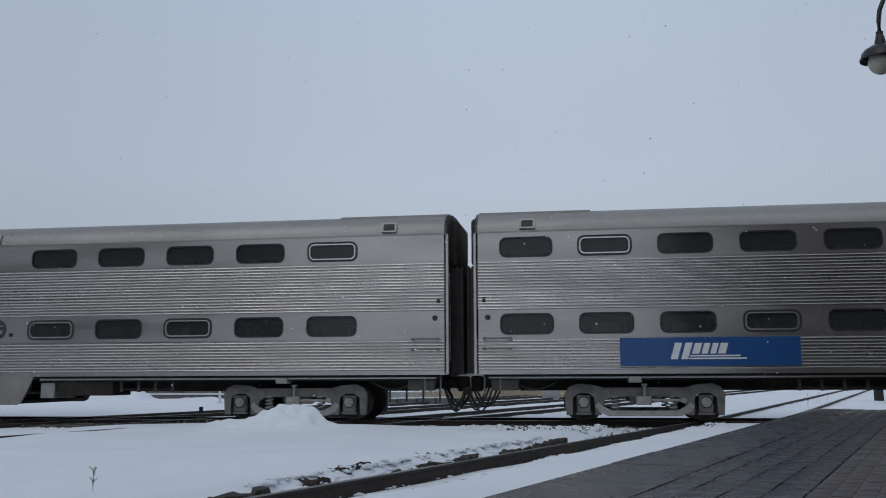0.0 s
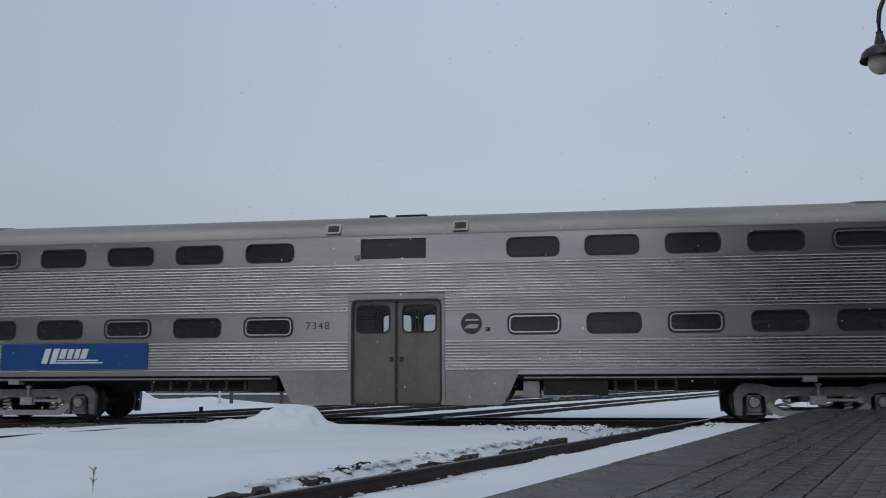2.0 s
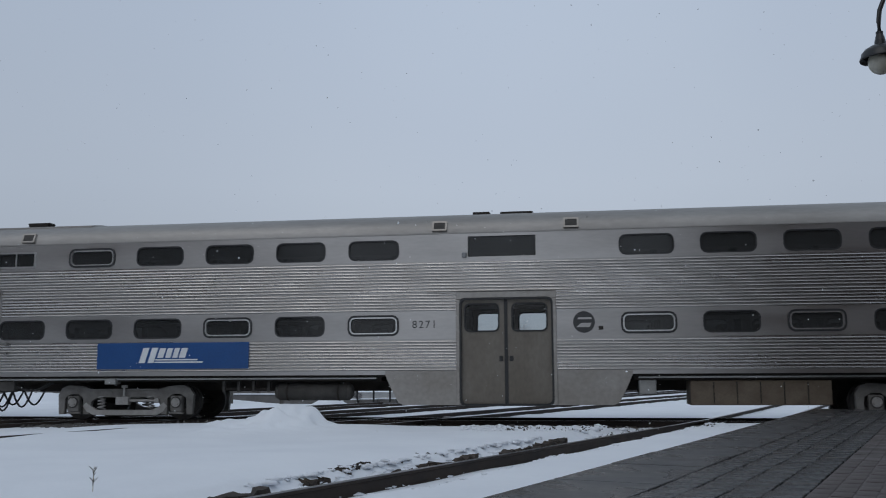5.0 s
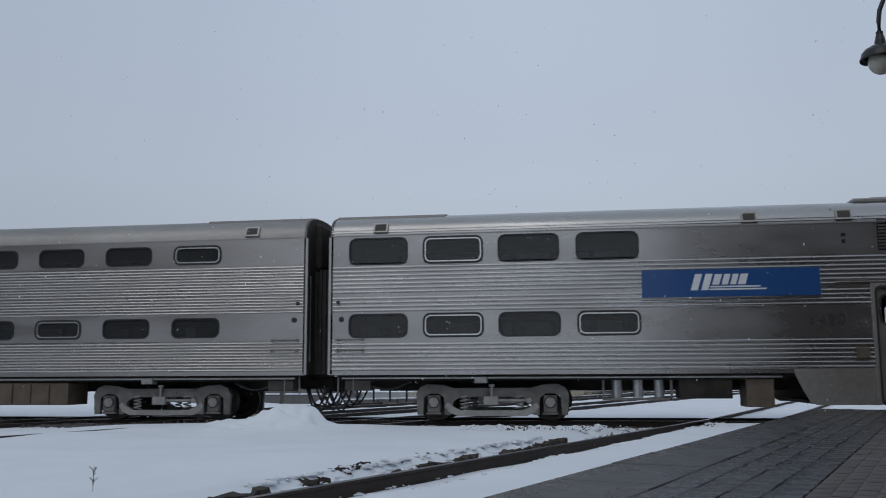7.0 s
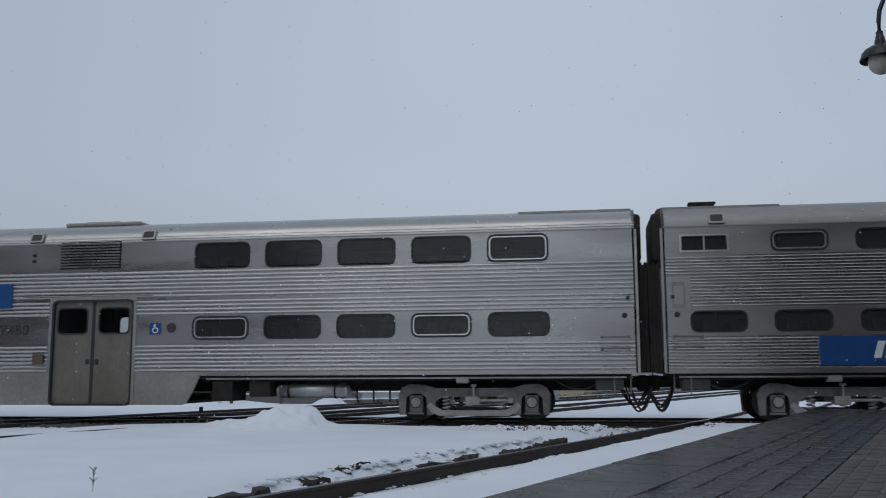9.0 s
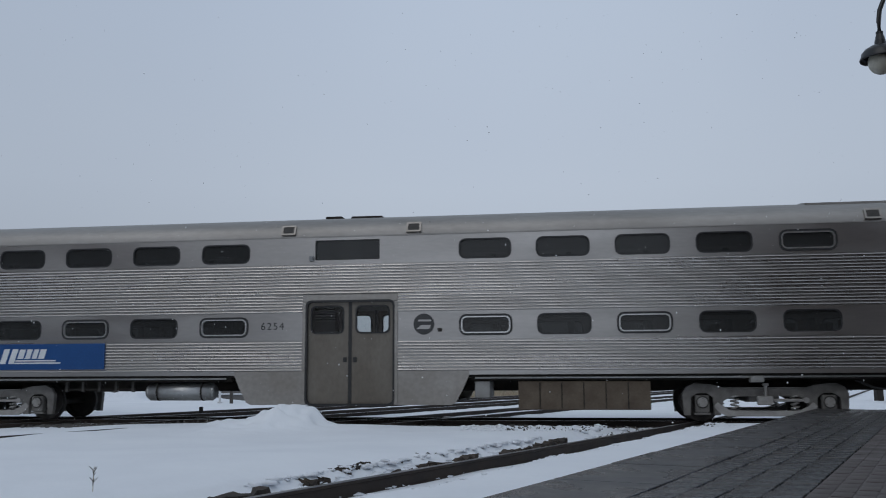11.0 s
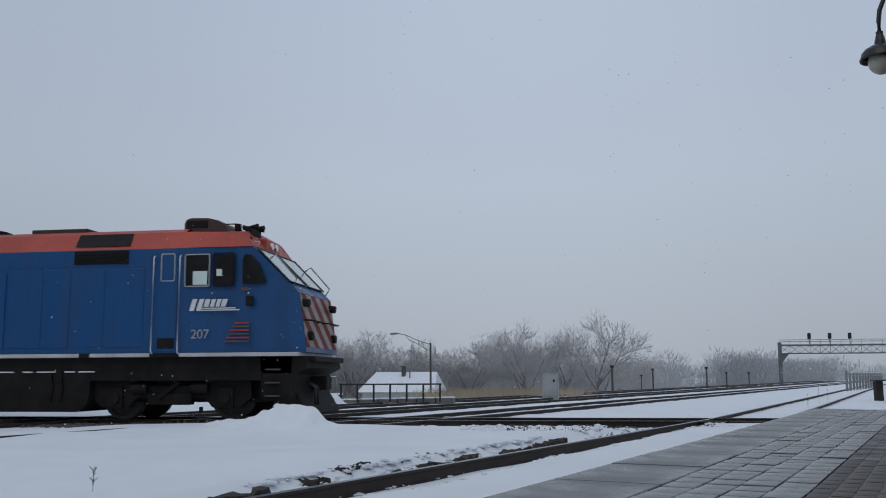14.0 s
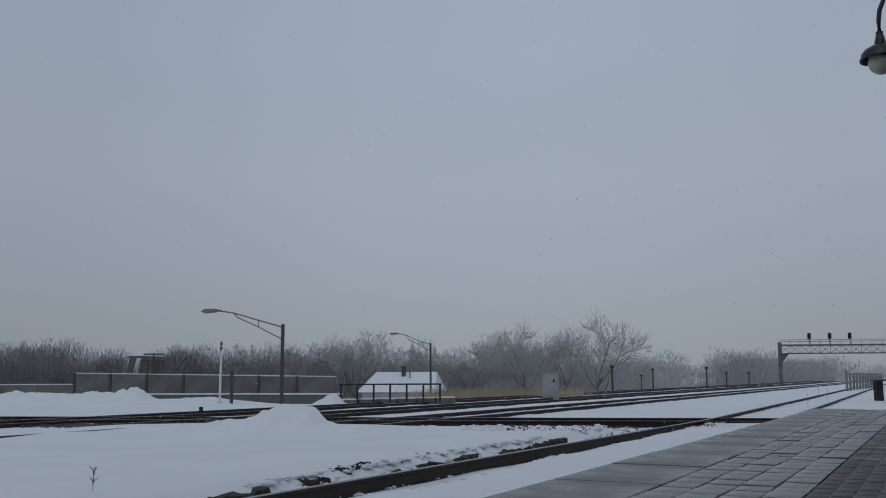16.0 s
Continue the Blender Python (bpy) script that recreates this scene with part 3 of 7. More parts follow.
def street_wall():
    root = thing("wall_street", "stained grey concrete retaining wall with snow on its ledge", "wall", kind="structure")
    y = 26.0
    part("wall_face", box(bmesh.new(), -80, -12.9, y, y + 0.5, -5, 0.06), WALLC, root)
    part("snow_ledge", box(bmesh.new(), -80, -12.9, y - 0.06, y + 0.45, 0.064, 0.15, 0.03), SNOW_CAP, root, "white snow along the ledge")
    panel = mesh_of(box(bmesh.new(), 0.02, 2.1, 0, 0.09, 0, 1.10, 0.012), "fence_panel", PANEL)
    for i in range(7):
        x = -28.2 + i * 2.14
        part("fence_panel", panel, None, root, m=pose(x, y + 0.12, 0.14 - i * 0.036, 0, 0.9, 0))
        part("fence_post", box(bmesh.new(), x - 0.06, x + 0.06, y + 0.05, y + 0.25, 0.1, 1.28 - i * 0.036, 0.01), POLE, root)
        part("snow_cap", box(bmesh.new(), 0, 2.14, 0, 0.16, 0, 0.05, 0.015), SNOW_CAP, root, m=pose(x, y + 0.09, 1.245 - i * 0.036, 0, 0.9, 0))
    for i in range(10):
        x = -50.0 + i * 2.18
        part("low_panel", box(bmesh.new(), x + 0.02, x + 2.14, y + 0.12, y + 0.2, 0.1, 0.62, 0.01), PANEL, root)
        part("snow_cap", box(bmesh.new(), x, x + 2.18, y + 0.09, y + 0.25, 0.625, 0.68, 0.015), SNOW_CAP, root)


street_wall()


def rail_deck():
    """The bridge's end over the street: a girder deck with a railing."""
    root = thing("bridge_deck", "dark bridge girder with snow and a black pipe railing", "bridge", kind="structure")
    x0, x1, y0 = -9.75, -5.35, 14.0
    for i in range(6):
        a, b = x0 + (x1 - x0) * i / 6, x0 + (x1 - x0) * (i + 1) / 6
        part("girder_block", box(bmesh.new(), a + 0.02, b - 0.02, y0 + i * 0.25, y0 + 0.7 + i * 0.25, -0.9, 0.08 + i * 0.01, 0.02), WALLC, root)
        part("snow_cap", box(bmesh.new(), a + 0.03, b - 0.03, y0 + 0.02 + i * 0.25, y0 + 0.66 + i * 0.25, 0.084 + i * 0.01, 0.13 + i * 0.01, 0.02), SNOW_CAP, root)
    for i in range(7):
        x = x0 + 0.05 + 0.665 * i
        part("post", box(bmesh.new(), x - 0.035, x + 0.035, y0 + 0.1, y0 + 0.17, 0.0, 0.70, 0.008), LAMPBLACK, root)
    part("top_rail", box(bmesh.new(), x0 - 0.02, x0 + 4.1, y0 + 0.09, y0 + 0.18, 0.67, 0.73, 0.01), LAMPBLACK, root)


rail_deck()


def street_lamp(px, py, top, tip_dx, tip_z, label):
    root = thing("street_lamp", label, "street lamp", pose(px, py, 0), "street lamps")
    part("pole", tube(bmesh.new(), (0, 0, -4.2), (0, 0, top), 0.085, 0.07, 10), POLE, root)
    bm = bmesh.new()
    s = tip_dx
    pipe(bm, [(0, -0.02, top - 0.12), (s * 0.35, -0.02, top + 0.22), (s * 0.62, -0.02, tip_z - 0.10), (s * 0.8, -0.02, tip_z - 0.01)], 0.028)
    part("arm", bm, GALV, root)
    bm = bmesh.new()
    pipe(bm, [(0, -0.02, top - 0.62), (s * 0.3, -0.02, top - 0.1), (s * 0.55, -0.02, top + 0.28), (s * 0.62, -0.02, tip_z - 0.12)], 0.024)
    part("brace", bm, GALV, root)
    part("strut", tube(bmesh.new(), (s * 0.3, -0.02, top - 0.1), (s * 0.3, -0.02, top + 0.17), 0.02), GALV, root)
    bm = bmesh.new()
    prism(bm, [(s * 0.78, tip_z + 0.02), (s * 0.84, tip_z + 0.08), (s * 0.97, tip_z + 0.07), (s * 1.02, tip_z - 0.02), (s * 0.98, tip_z - 0.10), (s * 0.86, tip_z - 0.06)], -0.16, 0.14)
    part("lamp_head", bm, GALV, root, "grey cobra-head luminaire")


street_lamp(-12.18, 14.2, 3.13, -3.42, 3.72, "tall street lamp on a brown pole with a long braced arm")
street_lamp(-11.3, 45.0, 3.45, -3.0, 4.15, "distant street lamp with a curved arm")


def white_mast():
    root = thing("marker_mast", "white mast with dark bands standing in the snow", "mast", pose(-14.5, 13.5, 0))
    part("shaft", tube(bmesh.new(), (0, 0, -0.6), (0, 0, 2.05), 0.052, 0.045, 10), WHITEPOST, root)
    part("tip", tube(bmesh.new(), (0, 0, 2.05), (0, 0, 2.44), 0.04, 0.035, 10), GALV, root, "grey banded tip")
    for z in (2.12, 2.3):
        part("band", tube(bmesh.new(), (0, 0, z), (0, 0, z + 0.07), 0.048, 0.048, 10), UNDER, root)
    part("collar", box(bmesh.new(), -0.08, 0.08, -0.08, 0.08, -0.1, 0.04, 0.01), WHITEPOST, root)


white_mast()
box_thing("wooden_post", "dark weathered wooden post in the snow", "post", POLE, -14.06, -13.94, 13.4, 13.52, -0.6, 1.28, 0.02)
box_thing("wooden_post", "dark squat post rising behind the concrete wall", "post", POLE, -27.05, -26.6, 33.0, 33.4, -4.2, 2.0, 0.08)
box_thing("track_marker", "small dark marker post beside the rail", "marker", UNDER, -11.2, -11.1, 3.9, 4.0, -0.3, 0.15, 0.02)


def signal_cabinet():
    root = thing("signal_cabinet", "grey metal signal cabinet beside the tracks", "cabinet", pose(-1.72, 22.0, 0))
    part("body", box(bmesh.new(), -0.37, 0.37, -0.3, 0.3, -0.1, 1.15, 0.02), CABINET, root)
    part("door", box(bmesh.new(), -0.33, 0.33, -0.325, -0.303, 0.05, 1.08, 0.008), CABINET, root)
    part("plate", box(bmesh.new(), 0.12, 0.22, -0.34, -0.327, 0.72, 0.84, 0.004), UNDER, root, "small dark plate")
    part("roof", box(bmesh.new(), -0.4, 0.4, -0.34, 0.33, 1.152, 1.19, 0.01), CABINET, root)


signal_cabinet()


def house():
    root = thing("house", "small pale house with a snow-covered gable roof", "house", pose(-15.35, 52.5, -4.2))
    part("wall", box(bmesh.new(), -3.0, 2.8, 0.3, 6.5, 0, 4.0), SIDING, root)
    bm = bmesh.new()
    a = [(-3.4, 0, 3.95), (3.1, 0, 3.95), (2.75, 3.4, 5.6), (-2.5, 3.4, 5.6), (-3.4, 6.8, 3.95), (3.1, 6.8, 3.95)]
    v = [bm.verts.new(p) for p in a]
    for f in ((0, 1, 2, 3), (3, 2, 5, 4), (0, 3, 4), (1, 5, 2), (0, 4, 5, 1)):
        bm.faces.new([v[i] for i in f])
    part("roof", bm, SNOW_CAP, root, "roof under thick snow")
    part("chimney", box(bmesh.new(), -0.15, 0.15, 2.6, 3.0, 5.0, 6.1, 0.02), POLE, root)
    part("vent", tube(bmesh.new(), (0.6, 2.4, 5.0), (0.6, 2.4, 5.9), 0.06), GALV, root)
    for x in (-2.2, 0.0, 2.0):
        part("window", box(bmesh.new(), x - 0.4, x + 0.4, 0.27, 0.32, 2.3, 3.4, 0.01), PANE, root)


house()


def far_house():
    root = thing("house", "distant house with a steep snow-streaked roof", "house", pose(-43.3, 62, -4.2))
    part("wall", box(bmesh.new(), -1.6, 1.6, 0, 6, 0, 4.5), SIDING, root)
    bm = bmesh.new()
    prism(bm, [(-1.9, 4.4), (1.9, 4.4), (1.2, 7.3), (-0.4, 7.3)], -0.3, 6.3)
    part("roof", bm, WALLC, root)
    for x in (-0.7, 0.45):
        part("snow_streak", prism(bmesh.new(), [(x - 0.5, 4.7), (x + 0.1, 4.7), (x + 0.5, 7.1), (x + 0.1, 7.1)], -0.36, -0.31), SNOW_CAP, root)


far_house()


def utility_frame():
    root = thing("utility_pole", "dark utility frame of posts and crossarms", "utility pole", pose(-30.4, 40, -4.2))
    for x in (-0.42, 0.0, 0.42, 0.7):
        part("pole", tube(bmesh.new(), (x, 0, 0), (x, 0, 6.45 + (0.5 if x == 0 else 0)), 0.065, 0.06, 8), POLE, root)
    for z, w in ((6.82, 0.72), (6.35, 0.82), (5.45, 0.85)):
        part("crossarm", box(bmesh.new(), -w, w, -0.12, 0.06, z, z + 0.09, 0.01), POLE, root)


utility_frame()


def gantry():
    d = Vector((0.943, -0.334, 0))
    root = thing("signal_gantry", "grey lattice signal bridge spanning the far tracks", "signal gantry", pose(37.3, 167.0, 0))
    top, bot, L = 7.35, 5.05, 34.0
    part("leg", box(bmesh.new(), -0.3, 0.3, -0.4, 0.4, -4.0, top, 0.02), GANTRY, root)
    part("bracket", prism(bmesh.new(), [(0.3, bot), (1.6, bot), (0.3, bot - 1.7)], -0.2, 0.2), GANTRY, root)
    part("leg", box(bmesh.new(), L - 0.3, L + 0.3, -0.4, 0.4, -4.0, top, 0.02), GANTRY, root)
    for z, h in ((bot, 0.22), (top - 0.75, 0.32)):
        part("chord", box(bmesh.new(), 0, L, -0.45, 0.45, z, z + h), GANTRY, root)
    n = 18
    for i in range(n):
        a, b = L * i / n, L * (i + 1) / n
        for q0, q1 in (((a, 0, bot + 0.1), (b, 0, top - 0.6)), ((b, 0, bot + 0.1), (a, 0, top - 0.6)), ((b, 0, bot + 0.1), (b, 0, top - 0.6))):
            part("lattice_bar", tube(bmesh.new(), q0, q1, 0.06, seg=5), GANTRY, root)
    for z in (top + 0.1, top + 0.45):
        part("handrail", tube(bmesh.new(), (0, -0.4, z), (L, -0.4, z), 0.05, seg=5), GANTRY, root)
    for i in range(19):
        part("rail_post", tube(bmesh.new(), (L * i / 18, -0.4, top - 0.5), (L * i / 18, -0.4, top + 0.45), 0.04, seg=5), GANTRY, root)
    for x in (5.6, 9.4, 13.1):
        part("signal_head", box(bmesh.new(), x - 0.3, x + 0.3, -0.3, 0.3, top + 0.6, top + 1.75, 0.12), UNDER, root, "dark signal head")
        part("signal_mast", tube(bmesh.new(), (x, 0, top - 0.6), (x, 0, top + 0.7), 0.08, seg=6), GANTRY, root)


gantry()


def far_fence():
    root = thing("fence", "pale post-and-rail fence beside the track", "fence", pose(17.2, 44, 0), kind="structure")
    for i in range(14):
        p = Vector((0.36, 0.93, 0)) * (i * 2.0)
        part("post", box(bmesh.new(), p.x - 0.07, p.x + 0.07, p.y - 0.07, p.y + 0.07, -0.4, 1.12 + (0.15 if i == 0 else 0), 0.01), GALV, root)
        if i < 13:
            q = Vector((0.36, 0.93, 0)) * (i * 2.0 + 2.0)
            for z in (0.55, 0.95):
                part("rail", tube(bmesh.new(), (p.x, p.y, z), (q.x, q.y, z), 0.04, seg=5), GALV, root)


far_fence()


def bench_bin():
    root = thing("litter_bin", "dark brown litter bin with a lid beside the path", "bin", pose(12.0, 19.4, 0))
    part("body", box(bmesh.new(), -0.12, 0.14, -0.25, 0.25, -0.15, 0.72, 0.02), UNDER, root)
    part("lid", box(bmesh.new(), -0.2, 1.0, -0.4, 0.4, 0.73, 0.79, 0.01), LAMPBLACK, root)
    part("leg", box(bmesh.new(), 0.75, 0.95, -0.25, 0.25, -0.15, 0.72, 0.02), UNDER, root)


bench_bin()


def far_post(x, y, h, r):
    root = thing("pole", "thin dark pole standing along the far tracks", "pole", pose(x, y, 0), "poles along the tracks")
    part("shaft", tube(bmesh.new(), (0, 0, -4.2), (0, 0, h), r, r * 0.8, 8), POLE, root)
    part("cap", box(bmesh.new(), -r * 1.4, r * 1.4, -r * 1.4, r * 1.4, h, h + r * 2, r * 0.3), UNDER, root)


for px, py, h, r in ((1.74, 45, 1.55, 0.09), (4.6, 60, 0.95, 0.06), (5.58, 60, 1.45, 0.08), (10.07, 60, 1.56, 0.08), (11.7, 60, 1.15, 0.06), (13.54, 60, 1.15, 0.06)):
    far_post(px, py, h, r)


# ---------------------------------------------------------------- trees
def tree_meshes(seed, height, spread_, limbs):
    rng = random.Random(seed)
    trunk, crown = [], []

    def grow(p, d, length, r, level):
        segs = 3 if level < 3 else 2
        pts = [p.copy()]
        for _ in range(segs):
            d = (d + Vector((rng.gauss(0, 0.13), rng.gauss(0, 0.13), 0.05 + rng.gauss(0, 0.06)))).normalized()
            p = p + d * length / segs
            pts.append(p.copy())
        (trunk if level < 2 else crown).append((pts, r, r * 0.55))
        if level >= 5:
            return
        kids = (limbs, 6, 5, 4, 3)[level]
        for k in range(kids):
            f = rng.uniform(0.35, 1.0) if level else rng.uniform(0.3, 1.0)
            base = pts[0].lerp(pts[-1], f) if level else pts[min(int(f * segs), segs - 1)].lerp(pts[min(int(f * segs) + 1, segs)], (f * segs) % 1)
            az, tilt = rng.uniform(0, math.tau), rng.uniform(0.35, 0.85) * spread_
            q = d.to_track_quat("Z", "Y")
            nd = q @ Vector((math.sin(tilt) * math.cos(az), math.sin(tilt) * math.sin(az), math.cos(tilt)))
            grow(base, nd, length * rng.uniform(0.50, 0.72), max(r * 0.43, 0.010), level + 1)

    grow(Vector((0, 0, 0)), Vector((0, 0, 1)), height * 0.48, height * 0.017, 0)
    # true to its height, with the crown over the foot
    tips = [p for pts, r, q in crown for p in pts]
    k = height / max(p.z for p in tips)
    off = sum(tips, Vector()) / len(tips) * 0.6
    for pts, r, q in trunk + crown:
        for p in pts:
            p.x, p.y, p.z = (p.x - off.x * p.z * k / height) * k, (p.y - off.y * p.z * k / height) * k, p.z * k

    def skin(items, material, name):
        verts, faces = [], []
        for pts, r0, r1 in items:
            seg = 5 if r0 > 0.06 else 3
            base = len(verts)
            for i, p in enumerate(pts):
                d = (pts[min(i + 1, len(pts) - 1)] - pts[max(i - 1, 0)]).normalized()
                q = d.to_track_quat("Z", "Y")
                r = r0 + (r1 - r0) * i / (len(pts) - 1)
                for k in range(seg):
                    verts.append(p + q @ Vector((r * math.cos(k * math.tau / seg), r * math.sin(k * math.tau / seg), 0)))
            for i in range(len(pts) - 1):
                for k in range(seg):
                    a, b = base + i * seg + k, base + i * seg + (k + 1) % seg
                    faces.append((a, b, b + seg, a + seg))
        me = bpy.data.meshes.new(name)
        me.from_pydata([tuple(v) for v in verts], [], faces)
        me.materials.append(material)
        return me

    return skin(trunk, BARK, "trunk"), skin(crown, TWIG_HAZE, "crown")


TREE_KINDS = [tree_meshes(s, h, sp, lb) for s, h, sp, lb in ((1, 12.5, 1.0, 7), (2, 11.0, 1.15, 8), (3, 9.5, 1.1, 8), (4, 8.5, 1.0, 9), (5, 13.5, 0.85, 7))]


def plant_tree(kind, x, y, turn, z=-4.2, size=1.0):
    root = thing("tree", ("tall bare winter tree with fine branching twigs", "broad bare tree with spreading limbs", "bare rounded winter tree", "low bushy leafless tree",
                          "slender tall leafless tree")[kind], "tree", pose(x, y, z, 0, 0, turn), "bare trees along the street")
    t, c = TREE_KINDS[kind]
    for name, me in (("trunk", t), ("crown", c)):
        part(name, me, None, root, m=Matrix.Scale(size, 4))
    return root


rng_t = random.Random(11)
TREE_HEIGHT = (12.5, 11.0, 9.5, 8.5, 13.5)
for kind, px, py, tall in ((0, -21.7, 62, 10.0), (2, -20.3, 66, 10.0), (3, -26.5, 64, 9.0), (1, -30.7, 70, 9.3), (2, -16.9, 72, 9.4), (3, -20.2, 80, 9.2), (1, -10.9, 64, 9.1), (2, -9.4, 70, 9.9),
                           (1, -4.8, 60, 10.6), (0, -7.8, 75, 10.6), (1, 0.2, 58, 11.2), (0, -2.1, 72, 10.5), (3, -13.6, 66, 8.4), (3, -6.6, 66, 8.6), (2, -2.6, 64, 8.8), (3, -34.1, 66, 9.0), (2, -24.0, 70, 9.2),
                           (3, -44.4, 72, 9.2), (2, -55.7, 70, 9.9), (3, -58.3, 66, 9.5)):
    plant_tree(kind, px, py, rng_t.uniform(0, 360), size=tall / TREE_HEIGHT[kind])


def brush(name, label, count, place, h0, h1, width, material, seed, z0=-4.2):
    """Thickets of bare stems, too many to count."""
    rng = random.Random(seed)
    verts, faces = [], []
    for _ in range(count):
        x, y = place(rng)
        h, lean, az = rng.uniform(h0, h1), rng.uniform(0.0, 0.35), rng.uniform(0, math.tau)
        dx, dy = math.cos(az) * lean * h, math.sin(az) * lean * h
        w, b = width * rng.uniform(0.6, 1.4), len(verts)
        verts += [(x - w, y, z0), (x + w, y, z0), (x, y + w, z0), (x + dx * 0.4 + w * 0.5, y + dy * 0.4, z0 + h * 0.55), (x + dx, y + dy, z0 + h)]
        faces += [(b, b + 1, b + 3), (b + 1, b + 2, b + 3), (b + 2, b, b + 3), (b, b + 3, b + 4), (b + 1, b + 4, b + 3)]
    me = bpy.data.meshes.new(name)
    me.from_pydata(verts, [], faces)
    me.materials.append(material)
    return tagged(new(name, me), label, "thicket", kind="stuff")


def arc(a0, a1, d0, d1):
    def f(r):
        a, d = radians(r.uniform(a0, a1)), r.uniform(d0, d1)
        return d * math.sin(a), -22 + d * math.cos(a)
    return f




def woods(name, label, count, place, size, seed, material, twigs=520, fine=1.0):
    """A wood: crowns of limbs and fine twigs that fan out to rounded outlines, joined as one mass."""
    rng = random.Random(seed)
    verts, faces = [], []

    def sliver(p, q, t):
        b = len(verts)
        verts.extend([(p[0] - t, p[1], p[2] - 4.2), (p[0] + t, p[1], p[2] - 4.2), (q[0], q[1], q[2] - 4.2)])
        faces.append((b, b + 1, b + 2))

    for _ in range(count):
        cx, cy = place(rng)
        h, w = size * rng.uniform(0.78, 1.04), size * rng.uniform(0.22, 0.36)
        lobes = [(cx + w * rng.uniform(-0.7, 0.7), cy + w * rng.uniform(-0.7, 0.7), h * rng.uniform(0.45, 0.72), w * rng.uniform(0.5, 0.8)) for _ in range(5)]
        for lx, ly, lz, lr in lobes:
            sliver((cx, cy, 0.0), (lx, ly, lz), 0.006 * h)
            for k in range(6):
                a = rng.uniform(0, math.tau)
                sliver((cx + (lx - cx) * 0.5, cy + (ly - cy) * 0.5, lz * 0.55), (lx + lr * math.cos(a), ly + lr * math.sin(a), min(h, lz + lr * rng.uniform(-0.2, 0.9))), 0.0028 * h)
        for k in range(twigs):
            lx, ly, lz, lr = lobes[k % 5]
            d = Vector((rng.gauss(0, 1), rng.gauss(0, 1), rng.gauss(0.25, 0.9))).normalized()
            f = lr * rng.random() ** 0.4
            p = Vector((lx, ly, lz)) + d * f
            way = (d + Vector((rng.gauss(0, 0.5), rng.gauss(0, 0.5), rng.gauss(0.35, 0.5)))).normalized()
            q = p + way * h * rng.uniform(0.05, 0.13)
            sliver(p, (q.x, q.y, min(q.z, h * 1.03)), 0.0019 * fine * h * rng.uniform(0.6, 1.4))
        for k in range(twigs // 4):
            a, r = rng.uniform(0, math.tau), w * 1.3 * rng.random() ** 0.5
            p = (cx + r * math.cos(a), cy + r * math.sin(a), h * rng.uniform(0.0, 0.35))
            sliver(p, (p[0] + rng.gauss(0, 0.07) * h, p[1], p[2] + h * rng.uniform(0.08, 0.2)), 0.0024 * fine * h)
    me = bpy.data.meshes.new(name)
    me.from_pydata(verts, [], faces)
    me.materials.append(material)
    return tagged(new(name, me), label, "woods", kind="stuff")


for wood_label, count, a0, a1, d0, d1, tall, seed, wood_mat in (
        ("dense grey-brown leafless woods behind the wall", 62, -37, -30.6, 84, 100, 9.3, 39, SCRUB),
        ("lower leafless woods behind the wall", 34, -31.4, -27.6, 90, 104, 8.9, 41, SCRUB),
        ("low grey scrub round the distant house", 30, -29.0, -25.2, 104, 118, 8.4, 42, SCRUB),
        ("rounded clump of leafless trees behind the utility pole", 26, -26.0, -23.2, 90, 98, 9.0, 43, SCRUB),
        ("low leafless scrub behind the white mast", 14, -23.6, -22.0, 92, 100, 8.0, 44, SCRUB),
        ("brown-grey leafless thicket behind the street lamp", 52, -22.4, -15.6, 88, 104, 9.1, 40, SCRUB),
        ("leafless thicket behind the small house", 36, -16.2, -8.8, 96, 112, 8.0, 45, TWIG_HAZE),
        ("leafless thicket under the tall trees", 40, -9.0, 1.6, 96, 116, 7.6, 46, TWIG_HAZE),
        ("hazy clump of leafless trees", 14, 1.8, 4.4, 128, 142, 8.8, 47, TWIG_HAZE)):
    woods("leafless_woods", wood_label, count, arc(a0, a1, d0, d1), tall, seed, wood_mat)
# the far woods' haze lies in their pale twig colour
woods("far_woods", "hazy grey far woods of bare trees", 340, arc(-40, 30, 180, 250), 9.4, 37, WOODS_HAZE, 260, 2.4)
woods("far_woods", "hazy grey tree standing above the far woods", 3, arc(4.7, 5.3, 168, 172), 11.6, 49, WOODS_HAZE, 420, 1.5)
woods("far_woods", "taller hazy grey woods before the signal bridge", 30, arc(7.6, 10.4, 180, 205), 11.2, 48, WOODS_HAZE, 300, 2.2)
woods("far_woods", "hazy grey woods beyond the signal bridge", 44, arc(9.5, 14.0, 210, 240), 10.8, 38, WOODS_HAZE, 300, 2.2)
brush("dry_grass", "dry straw-coloured grass behind the tracks", 4500, lambda r: (r.uniform(-9.0, -0.6) + r.gauss(0, 0.6), r.uniform(27, 36)), 0.35, 1.0, 0.016, GRASS, 34, z0=-0.55)


def weed(px, py, z, h, seed):
    rng = random.Random(seed)
    root = thing("weed", "dry brown weed stalk sticking out of the snow", "weed", pose(px, py, z))
    part("stem", tube(bmesh.new(), (0, 0, -0.05), (0.005, 0, h), 0.004, 0.002, 5), GRASS, root)
    bm = bmesh.new()
    for k in range(16):
        zz, az, l = h * rng.uniform(0.3, 0.95), rng.uniform(0, 6.28), rng.uniform(0.02, 0.05)
        tube(bm, (0, 0, zz), (l * math.cos(az), l * math.sin(az), zz + l), 0.004, 0.002, 4)
    part("twigs", bm, POLE, root)["kind"] = "stuff"


